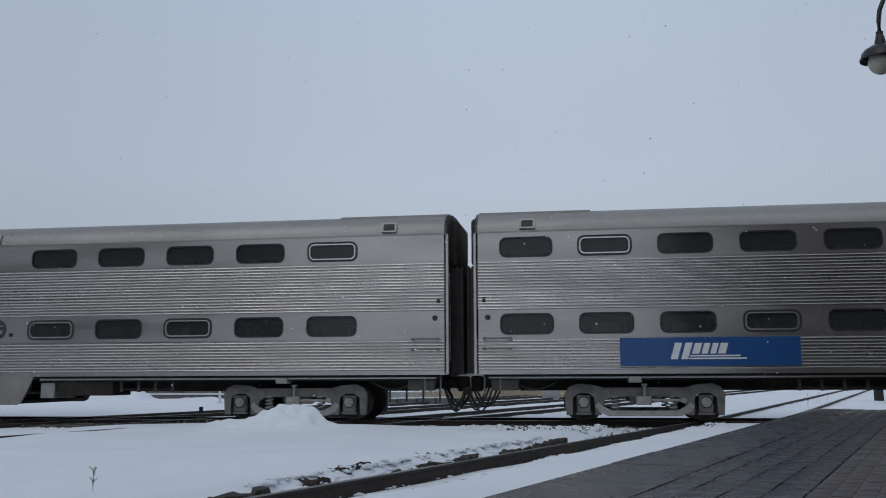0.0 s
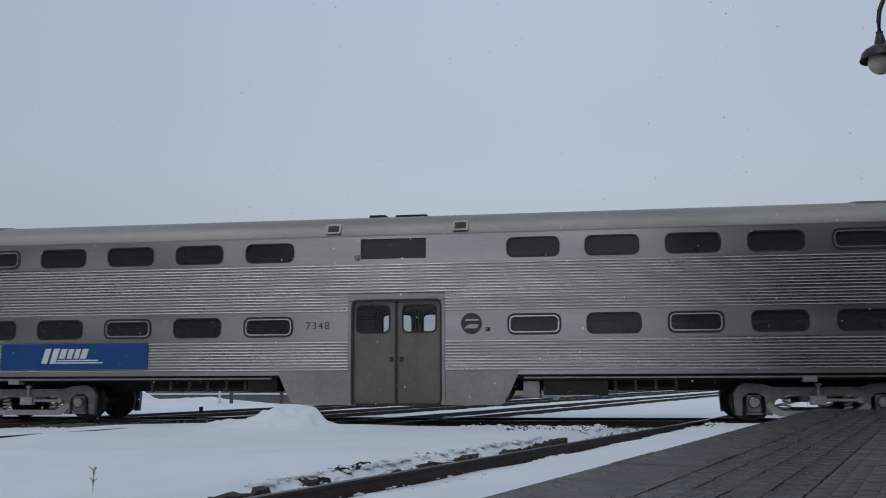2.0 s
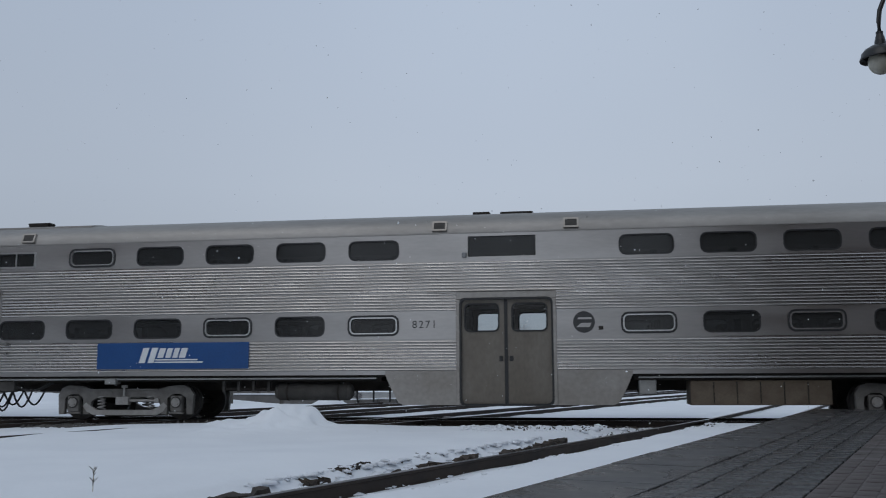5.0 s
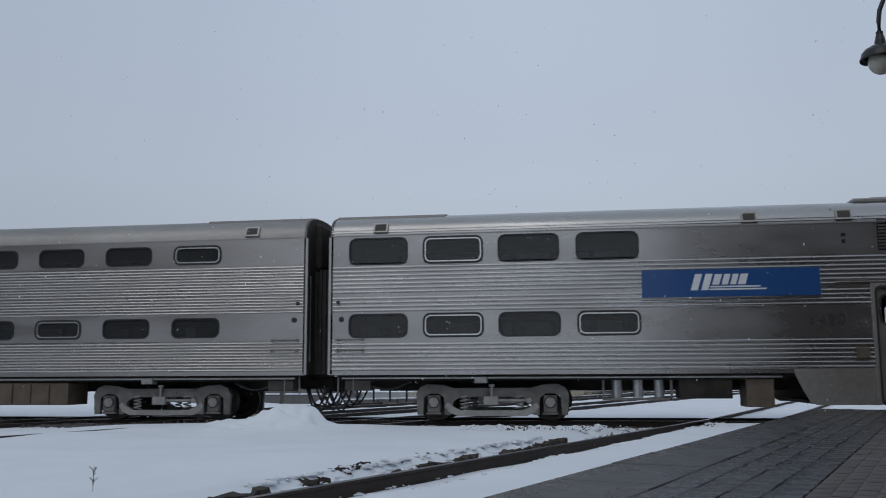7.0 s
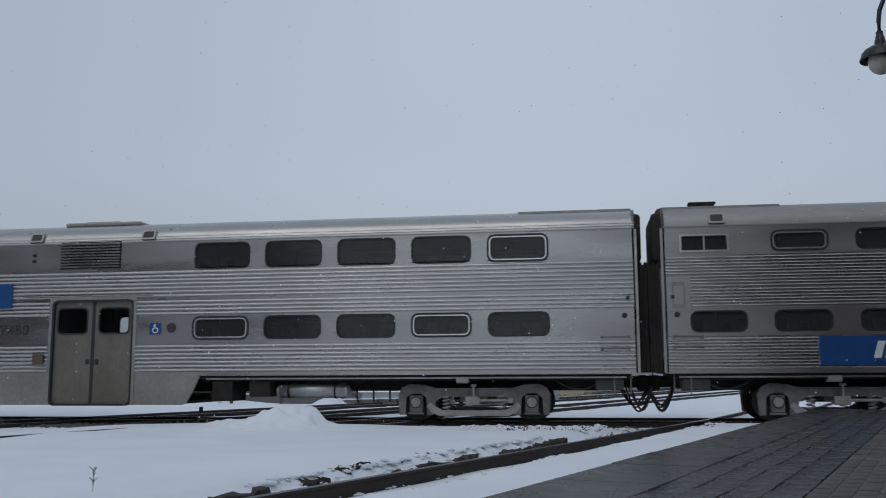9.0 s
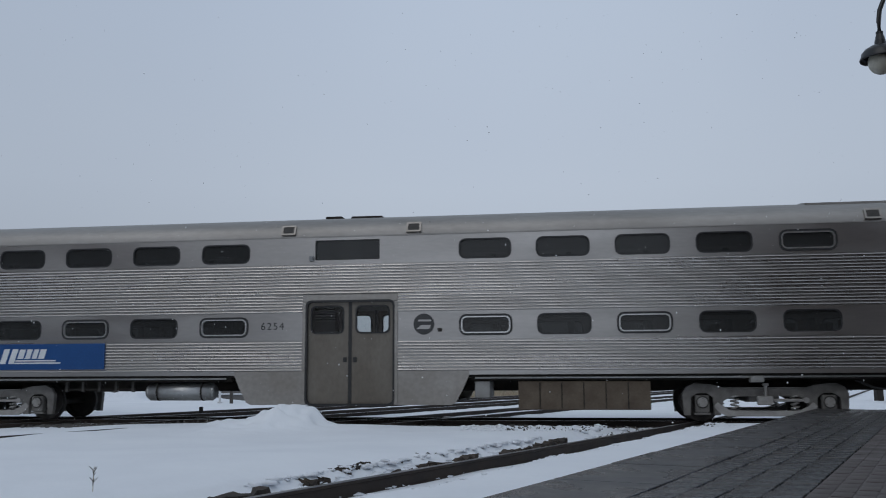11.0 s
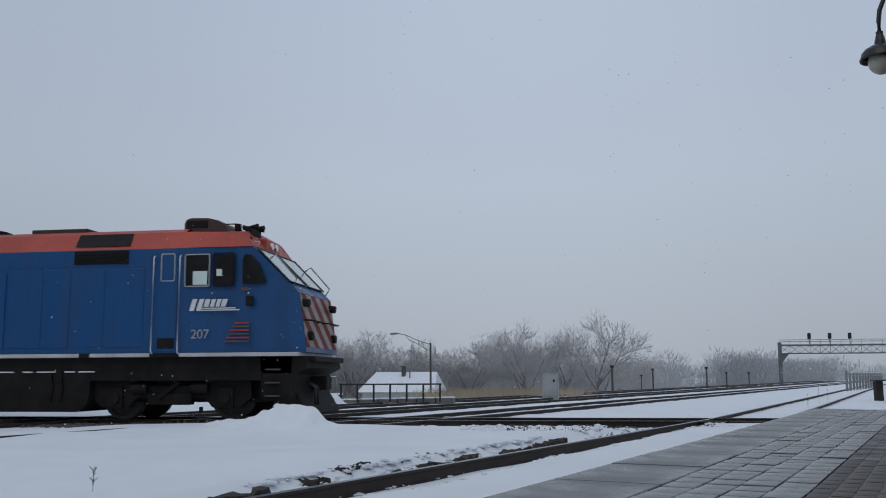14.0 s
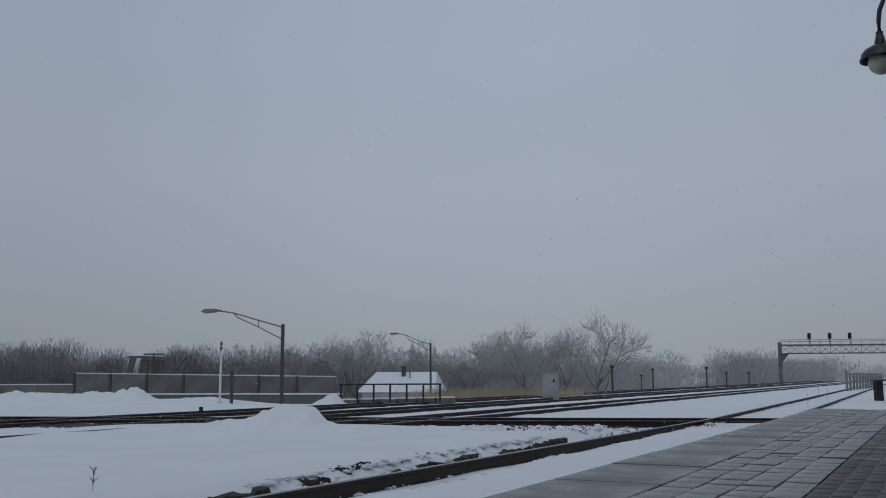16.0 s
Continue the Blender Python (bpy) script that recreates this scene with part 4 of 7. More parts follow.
weed(-4.2, -14.35, 0.0, 0.24, 1)
weed(6.9, 9.2, -0.1, 0.5, 2)
weed(8.6, 15.0, -0.1, 0.9, 3)
weed(9.0, 15.4, -0.1, 0.8, 4)


# ---------------------------------------------------------------- platform lamp
def platform_lamp():
    root = thing("platform_lamp", "black gooseneck platform lamp with a frosted globe", "lamp", pose(2.915, -12.66, 0))
    bm = bmesh.new()
    prof = [(0.0, 4.180), (0.05, 4.178), (0.10, 4.165), (0.15, 4.135), (0.178, 4.10), (0.182, 4.075), (0.197, 4.045), (0.196, 4.03), (0.186, 4.03), (0.165, 4.07), (0.0, 4.10)]
    seg = 28
    rows = [[bm.verts.new((r * math.cos(k * math.tau / seg), r * math.sin(k * math.tau / seg), z)) if r else None for k in range(seg)] for r, z in prof]
    for r0, r1 in zip(rows, rows[1:]):
        if r0[0] is None or r1[0] is None:
            continue
        for k in range(seg):
            bm.faces.new((r0[k], r0[(k + 1) % seg], r1[(k + 1) % seg], r1[k])).smooth = True
    bm.faces.new(rows[1])
    part("shade", bm, LAMPBLACK, root)
    bm = bmesh.new()
    bmesh.ops.create_uvsphere(bm, u_segments=24, v_segments=14, radius=0.125, matrix=Matrix.Translation((0, 0, 4.01)))
    for f in bm.faces:
        f.smooth = True
    part("globe", bm, GLOBE, root, "frosted cream glass globe")
    part("neck", tube(tube(tube(bmesh.new(), (0, 0, 4.165), (0, 0, 4.225), 0.056, 0.05, 16), (0, 0, 4.225), (0, 0, 4.30), 0.05, 0.03, 16), (0, 0, 4.295), (0, 0, 4.315), 0.034, 0.034, 16), LAMPBLACK, root)
    pts = [(0, 0, 4.30)] + [(0.45 - 0.45 * math.cos(radians(a)), 0, 4.42 + 0.45 * math.sin(radians(a))) for a in range(0, 181, 15)] + [(0.9, 0, 4.2)]
    part("gooseneck", pipe(bmesh.new(), pts, 0.022, 10), LAMPBLACK, root)
    part("post", tube(bmesh.new(), (0.9, 0, 0.30), (0.9, 0, 4.3), 0.06, 0.045, 14), LAMPBLACK, root)
    part("base", tube(bmesh.new(), (0.9, 0, 0.305), (0.9, 0, 0.7), 0.13, 0.08, 16), LAMPBLACK, root)


platform_lamp()

# unseen wall, added to give the train's steel a dark reflection at left
box_thing("wall_reflected", "dark brick building wall across the street", "wall", DARKBRICK, -70, -24.6, -60, -26, -0.3, 12, 0.05, kind="structure")
# the station stands behind and beside the camera, unseen, sized for its dark reflection
station = box_thing("wall_station", "dark brick station building on the platform", "wall", DARKBRICK, 0, 5.6, -40, 0, -0.3, 13.5, 0.05, kind="structure")
station.matrix_basis = pose(*un(-20.1, 11.3), 0, 0, YAW_U)


# ---------------------------------------------------------------- the train
MOVING, SPINNING = [], []       # (thing, middle along the train), (axle, its place, wheel radius)
HALF_W, HALF_L = 1.6, 12.66


def ribs(z0, z1, pitch, depth=0.022):
    prof, z = [(-HALF_W, z0)], z0
    while z + pitch < z1 + 1e-6:
        prof += [(-HALF_W - depth * f, z + pitch * k) for k, f in ((0.02, 0), (0.10, 0.5), (0.22, 0.85), (0.38, 1.0), (0.54, 0.85), (0.66, 0.5), (0.74, 0))]
        z += pitch
    prof.append((-HALF_W, z1))
    return prof


def belt(bm, z0, z1, openings, x0=-HALF_L, x1=HALF_L):
    """A plain belt of the side with its window openings."""
    edges = [x0]
    for a, b, c, d, r in openings:
        edges += [a - 0.03, b + 0.03]
    edges.append(x1)
    for i in range(0, len(edges), 2):
        a, b = edges[i], edges[i + 1]
        if b - a > 1e-4:
            sheet(bm, [(a, z0), (b, z0), (b, z1), (a, z1)], -HALF_W)
    for a, b, c, d, r in openings:
        plate_hole(bm, a - 0.03, b + 0.03, z0, z1, rounded(a, b, c, d, r), -HALF_W, 0.07)
    return bm


ROOF = [(-1.6, 4.18), (-1.588, 4.29), (-1.54, 4.41), (-1.44, 4.52), (-1.28, 4.615), (-1.05, 4.69), (-0.7, 4.745), (-0.35, 4.77), (0, 4.78)]
ROOF = ROOF + [(-y, z) for y, z in ROOF[-2::-1]]


def end_outline(inset=0.0):
    s = 1 - inset / 1.6
    return [(-1.6 * s, 1.05)] + [(y * s, z - inset) for y, z in ROOF] + [(1.6 * s, 1.05)]


def prism_x(bm, pts, x0, x1):
    a = [bm.verts.new((x0, y, z)) for y, z in pts]
    b = [bm.verts.new((x1, y, z)) for y, z in pts]
    n = len(pts)
    fs = [bm.faces.new(a), bm.faces.new(b[::-1])] + [bm.faces.new((a[i], b[i], b[(i + 1) % n], a[(i + 1) % n])) for i in range(n)]
    bmesh.ops.recalc_face_normals(bm, faces=fs)
    return bm


def wheelset_bm(r, track_half=0.755):
    bm = bmesh.new()
    for s in (-1, 1):
        prof = [(0.0, 0.10), (0.13, 0.115), (0.16, 0.06), (r * 0.78, 0.05), (r * 0.80, 0.075), (r, 0.07), (r, -0.03), (r + 0.028, -0.045), (r + 0.028, -0.07), (r * 0.8, -0.07), (r * 0.76, -0.02), (0.1, -0.03)]
        seg = 30
        rows = [[bm.verts.new((q * math.cos(k * math.tau / seg), s * (track_half + y), q * math.sin(k * math.tau / seg))) for k in range(seg)] for q, y in prof[1:]]
        hub = bm.verts.new((0, s * (track_half + 0.10), 0))
        for k in range(seg):
            bm.faces.new((hub, rows[0][k], rows[0][(k + 1) % seg]))
        for r0, r1 in zip(rows, rows[1:]):
            for k in range(seg):
                bm.faces.new((r0[k], r0[(k + 1) % seg], r1[(k + 1) % seg], r1[k]))
    tube(bm, (0, -1.06, 0), (0, 1.06, 0), 0.075, seg=12)
    bmesh.ops.recalc_face_normals(bm, faces=bm.faces[:])
    return bm


SIDE_FRAME = [(-1.68, 0.14), (-1.71, 0.60), (-1.62, 0.75), (-1.46, 0.82), (-1.12, 0.80), (-0.85, 0.73), (0.85, 0.73), (1.12, 0.80), (1.46, 0.82), (1.62, 0.75), (1.71, 0.60),
              (1.68, 0.14), (1.55, 0.14), (1.53, 0.52), (1.40, 0.61), (1.20, 0.61), (1.07, 0.52), (1.05, 0.14), (0.92, 0.14), (0.86, 0.44), (0.70, 0.54), (-0.70, 0.54),
              (-0.86, 0.44), (-0.92, 0.14), (-1.05, 0.14), (-1.07, 0.52), (-1.20, 0.61), (-1.40, 0.61), (-1.53, 0.52), (-1.55, 0.14)]
EQUALISER = [(-1.06, 0.33), (-0.96, 0.20), (-0.78, 0.12), (0.78, 0.12), (0.96, 0.20), (1.06, 0.33), (0.98, 0.42), (0.86, 0.32), (0.70, 0.24), (-0.70, 0.24), (-0.86, 0.32), (-0.98, 0.42)]


def coil(r, z0, z1, turns, wire):
    bm = bmesh.new()
    n = turns * 10
    return pipe(bm, [(r * math.cos(k * math.tau / 10), r * math.sin(k * math.tau / 10), z0 + (z1 - z0) * k / n) for k in range(n + 1)], wire, 6)


def side_frames():
    bm = bmesh.new()
    for s in (-1, 1):
        prism(bm, SIDE_FRAME, s * 1.12 - 0.06, s * 1.12 + 0.06)
        for x in (-0.35, 0.35):
            tube(bm, (x, s * 1.17, 0.64), (x, s * 1.20, 0.64), 0.035, seg=10)
        # raised flange along the top edge
        box(bm, -0.84, 0.84, s * 1.12 - 0.09, s * 1.12 + 0.09, 0.70, 0.735, 0.008)
    box(bm, -0.32, 0.32, -1.05, 1.05, 0.42, 0.66, 0.02)
    for x in (-0.78, 0.78):
        box(bm, x - 0.09, x + 0.09, -1.05, 1.05, 0.5, 0.68, 0.02)
    return bm


def bogie(car, x):
    b = part("bogie", shared("bogie_frame", side_frames, TRUCK), None, car, "grey cast-steel bogie caked with road dirt", pose(x, 0, 0))
    for ax in (-1.3, 1.3):
        w = part("wheelset", shared("wheelset", lambda: wheelset_bm(0.42), WHEEL), None, b, "dark steel wheels on an axle", pose(ax, 0, 0.42))
        SPINNING.append((w, Vector((ax, 0, 0.42)), 0.42))
        for s in (-1, 1):
            def abox():
                bm = bmesh.new()
                box(bm, -0.145, 0.145, -0.11, 0.07, -0.22, 0.15, 0.03)
                base = set(bm.faces)
                tube(bm, (0, -0.15, 0), (0, -0.10, 0), 0.105, seg=18)
                tube(bm, (0, -0.165, 0), (0, -0.14, 0), 0.06, seg=12)
                rim = set(bm.faces)
                ring(bm, rounded(-0.135, 0.135, -0.135, 0.135, 0.134, 8), rounded(-0.106, 0.106, -0.106, 0.106, 0.105, 8), -0.135, -0.10)
                for f in set(bm.faces) - rim:
                    f.material_index = 2
                base |= set(bm.faces) - rim
                for f in bm.faces:
                    if f not in base:
                        f.material_index = 1
                box(bm, -0.17, 0.17, -0.09, 0.0, -0.27, -0.225, 0.01)
                for k in range(3):
                    a = radians(90 + k * 120)
                    tube(bm, (0.085 * math.cos(a), -0.165, 0.085 * math.sin(a)), (0.085 * math.cos(a), -0.14, 0.085 * math.sin(a)), 0.014, seg=6)
                return bm
            ab = shared("axle_box", abox, TRUCK)
            if len(ab.materials) < 2:
                ab.materials.append(AXLE)
                ab.materials.append(TRUCK_DK)
            part("axle_box", ab, None, b, m=pose(ax, s * 1.12, 0.42, 0, 0, 0 if s < 0 else 180))
    for s in (-1, 1):
        part("equaliser", shared("equaliser", lambda: prism(bmesh.new(), EQUALISER, -0.045, 0.045), AXLE), None, b, m=pose(0, s * 1.15, 0))
        for sx in (-0.62, 0.62):
            part("spring", shared("bogie_spring", lambda: coil(0.08, 0.25, 0.56, 4, 0.02), AXLE), None, b, m=pose(sx, s * 1.12, 0))

        def brake():
            bm = bmesh.new()
            box(bm, -0.22, 0.10, -0.10, 0.06, -0.1, 0.09, 0.02)
            tube(bm, (0.1, -0.02, 0), (0.82, -0.02, 0.0), 0.032, seg=10)
            tube(bm, (-0.04, -0.04, 0.08), (-0.04, -0.04, 0.34), 0.028, seg=8)
            box(bm, -0.1, 0.02, -0.07, 0.03, 0.3, 0.36, 0.01)
            tube(bm, (0.78, -0.05, 0), (0.78, 0.05, 0), 0.06, seg=12)
            return bm
        part("brake_cylinder", shared("brake_cylinder", brake, AXLE), None, b, m=pose(0.05, s * 1.22, 0.46, 0, 0, 0 if s < 0 else 180))
    return b


W_UP, W_LOW = (3.60, 4.06), (1.89, 2.36)
LEFT_X = [-12.13 + 1.720 * i for i in range(6)]
RIGHT_X = [2.54 + 1.722 * i for i in range(5)]


def make_window(car, a, b, c, d, r, framed, flip):
    key = "win_%.2f_%.2f_%d" % (b - a, d - c, framed)
    w, h = b - a, d - c
    g_w = 0.046 if framed else 0.03

    def gasket():
        return ring(bmesh.new(), rounded(-w / 2 + 0.001, w / 2 - 0.001, -h / 2 + 0.001, h / 2 - 0.001, r), rounded(-w / 2 + g_w, w / 2 - g_w, -h / 2 + g_w, h / 2 - g_w, r - g_w * 0.8), -0.006 if not framed else -0.022, 0.05)

    def pane():
        return sheet(bmesh.new(), rounded(-w / 2 + 0.02, w / 2 - 0.02, -h / 2 + 0.02, h / 2 - 0.02, r - 0.02), 0.03)

    def silver():
        return ring(bmesh.new(), rounded(-w / 2 + 0.047, w / 2 - 0.047, -h / 2 + 0.047, h / 2 - 0.047, r - 0.038), rounded(-w / 2 + 0.074, w / 2 - 0.074, -h / 2 + 0.074, h / 2 - 0.074, r - 0.06), -0.018, 0.028)

    m = pose((a + b) / 2, -HALF_W, (c + d) / 2)
    if flip:
        m = pose(0, 0, 0, 0, 0, 180) @ m
    g = part("window", shared(key + "g", gasket, RUBBER), None, car, "framed emergency window with a bright metal ring" if framed else "", m)
    part("pane", shared(key + "p", pane, PANE), None, g)
    if framed:
        part("frame", shared(key + "f", silver, FRAME), None, g, "bright aluminium frame")


EMBLEM = [(0.0, 0.42, 0, 1.0), (0.62, 1.04, 0, 1.0), (1.18, 1.60, 0.33, 0.97), (1.74, 2.10, 0.33, 0.97), (2.24, 2.58, 0.33, 0.97), (2.70, 3.14, 0.33, 0.97),
          (1.10, 4.05, 0.16, 0.25), (1.08, 4.45, 0.0, 0.09)]


def emblem(parent, x, z, k, y, label):
    """A slanted group of plain bars with two underlines; k: height of the tall bars."""
    for i, (x0, x1, z0, z1) in enumerate(EMBLEM):
        pts = [(x0 + z0 * 0.3, z0), (x1 + z0 * 0.3, z0), (x1 + z1 * 0.3, z1), (x0 + z1 * 0.3, z1)]
        bar = shared("emblem_bar%d_%.3f" % (i, k), lambda: prism(bmesh.new(), [(p * k, q * k) for p, q in pts], -0.003, 0.003), WHITE_FILM)
        part("emblem_underline" if i > 5 else "emblem_bar", bar, None, parent, label, pose(x, y, z))


def disc_bm(r, y0, y1, seg=32):
    return tube(bmesh.new(), (0, y0, 0), (0, y1, 0), r, seg=seg)


def shell(car, kind, uppers, lowers, pitch, rect):
    """Both sides: belts with openings, ribbed panels, skirt. kind keys the shared meshes."""
    steel = STEEL_NEW if kind == "new" else STEEL
    up = 0.11 if kind == "new" else 0.0       # its doors stand taller
    ops_u = sorted(uppers + ([rect] if rect else []))

    def panels():
        out = {"upper_panel": [belt(bmesh.new(), 3.55, 4.18, ops_u)]}
        low = sorted(lowers)
        out["lower_panel"] = [belt(bmesh.new(), 1.82, 2.44, [o for o in low if o[0] < 0], -HALF_L, -1.0),
                              belt(bmesh.new(), 1.82, 2.44, [o for o in low if o[0] > 0], 1.1, HALF_L)]
        out["sill_panel"] = [sheet(bmesh.new(), [(a, 1.03), (b, 1.03), (b, 1.12), (a, 1.12)], -HALF_W) for a, b in ((-HALF_L, -1.0), (1.1, HALF_L))]
        return out

    def ribbed():
        bm = bmesh.new()
        low, high = ribs(1.12, 1.82, pitch), ribs(2.86, 3.55, pitch)
        mid = ribs(2.44, 2.86, pitch)
        loft_x(bm, high, [-HALF_L + 0.05, HALF_L - 0.05])
        for a, b in ((-HALF_L + 0.05, -1.06), (1.16, HALF_L - 0.05)):
            loft_x(bm, low, [a, b])
            loft_x(bm, mid, [a, b])
        return bm

    def skirt(q):
        pts = [(-2.66, 1.03), (-2.52, 0.72), (-2.36, 0.42), (-2.25, 0.37), (-1.0, 0.37), (-1.0, 1.12), (-1.06, 1.12), (-2.66, 1.12)]
        if q:
            pts = [(0.1 - x, z) for x, z in pts]
        return prism(bmesh.new(), pts, -HALF_W - 0.004, -HALF_W + 0.05)

    def surround():
        bm = bmesh.new()
        box(bm, -1.06, -0.97, -HALF_W - 0.02, -HALF_W + 0.1, 0.37, 2.68 + up, 0.01)
        box(bm, 1.07, 1.16, -HALF_W - 0.02, -HALF_W + 0.1, 0.37, 2.68 + up, 0.01)
        box(bm, -1.06, 1.16, -HALF_W - 0.02, -HALF_W + 0.1, 2.684 + up, 2.857 + up * 0.4, 0.01)
        box(bm, -1.72, 1.55, -HALF_W - 0.05, -HALF_W, 2.862 + up * 0.4, 2.885 + up * 0.4, 0.006)
        return bm

    for flip in (False, True):
        m = pose(0, 0, 0, 0, 0, 180 if flip else 0)
        if kind + "_panels" not in SHARED:
            SHARED[kind + "_panels"] = []
            for name, bms in panels().items():
                for bm in bms:
                    bmesh.ops.remove_doubles(bm, verts=bm.verts, dist=0.0005)
                    SHARED[kind + "_panels"].append((name, mesh_of(bm, name, steel)))
        for name, me in SHARED[kind + "_panels"]:
            part(name, me, None, car, "", m)
        part("ribbed_panel", shared(kind + "_ribs_%.3f" % pitch, ribbed, STEEL_RIB if kind != "new" else STEEL_NEW), None, car, "horizontally ribbed stainless steel", m)
        for q in (0, 1):
            part("skirt", shared("skirt%d" % q, lambda q=q: skirt(q), SKIRT), None, car, "dirty low skirt beside the doors", m)
        part("door_surround", shared(kind + "surround", surround, SKIRT), None, car, "", m)
        part("door_seal", shared(kind + "dseal", lambda: ring(bmesh.new(), rounded(-0.985, 1.085, 0.35, 2.72 + up, 0.13), rounded(-0.94, 1.04, 0.40, 2.675 + up, 0.11), -HALF_W - 0.025, -HALF_W + 0.05), RUBBER), None, car, "black seal round the double doors", m)
        # door leaves
        for name, a, b, hx in (("door", -0.965, 0.005, -0.07), ("door", 0.085, 1.065, 0.16)):
            def leaf(a=a, b=b):
                bm = bmesh.new()
                y = -HALF_W + 0.06
                win = rounded(a + 0.08, b - 0.10, 1.96 + up / 2, 2.60 + up / 2, 0.12)
                plate_hole(bm, a, b, 1.88, 2.71 + up, win, y, 0.04)
                sheet(bm, [(a, 0.38), (b, 0.38), (b, 1.88), (a, 1.88)], y)
                return bm
            d = part(name, shared(kind + "leaf%.2f" % a, leaf, DOOR), None, car, "grey-tan sliding door leaf with a rounded window", m)

            def dgask(a=a, b=b):
                return ring(bmesh.new(), rounded(a + 0.08, b - 0.10, 1.96 + up / 2, 2.60 + up / 2, 0.12), rounded(a + 0.115, b - 0.135, 1.995 + up / 2, 2.565 + up / 2, 0.10), -HALF_W + 0.045, -HALF_W + 0.1)
            part("window_seal", shared(kind + "dgask%.2f" % a, dgask, RUBBER), None, d)
            part("pane", shared(kind + "dpane%.2f" % a, lambda a=a, b=b: sheet(bmesh.new(), rounded(a + 0.09, b - 0.11, 1.97 + up / 2, 2.59 + up / 2, 0.11), -HALF_W + 0.085), PANE_CLEAR), None, d)
            part("handle", shared("dh%.2f" % a, lambda hx=hx: box(bmesh.new(), hx - 0.04, hx + 0.04, -HALF_W + 0.03, -HALF_W + 0.062, 1.32, 1.43, 0.01), RUBBER), None, d)
        part("door_edge", shared(kind + "dedge", lambda: box(bmesh.new(), 0.006, 0.084, -HALF_W + 0.05, -HALF_W + 0.12, 0.38, 2.7 + up), RUBBER), None, car, "black rubber edge between the doors", m)
        for (a, b, c, d, r), framed in zip(uppers + lowers, car["framed"]):
            make_window(car, a, b, c, d, r, framed, flip)


def hose(bm, x0, x1, y, drop, r=0.025, z=0.72):
    pts = [(x0 + (x1 - x0) * k / 10, y, z - drop * math.sin(math.pi * k / 10)) for k in range(11)]
    return pipe(bm, pts, r, 6)


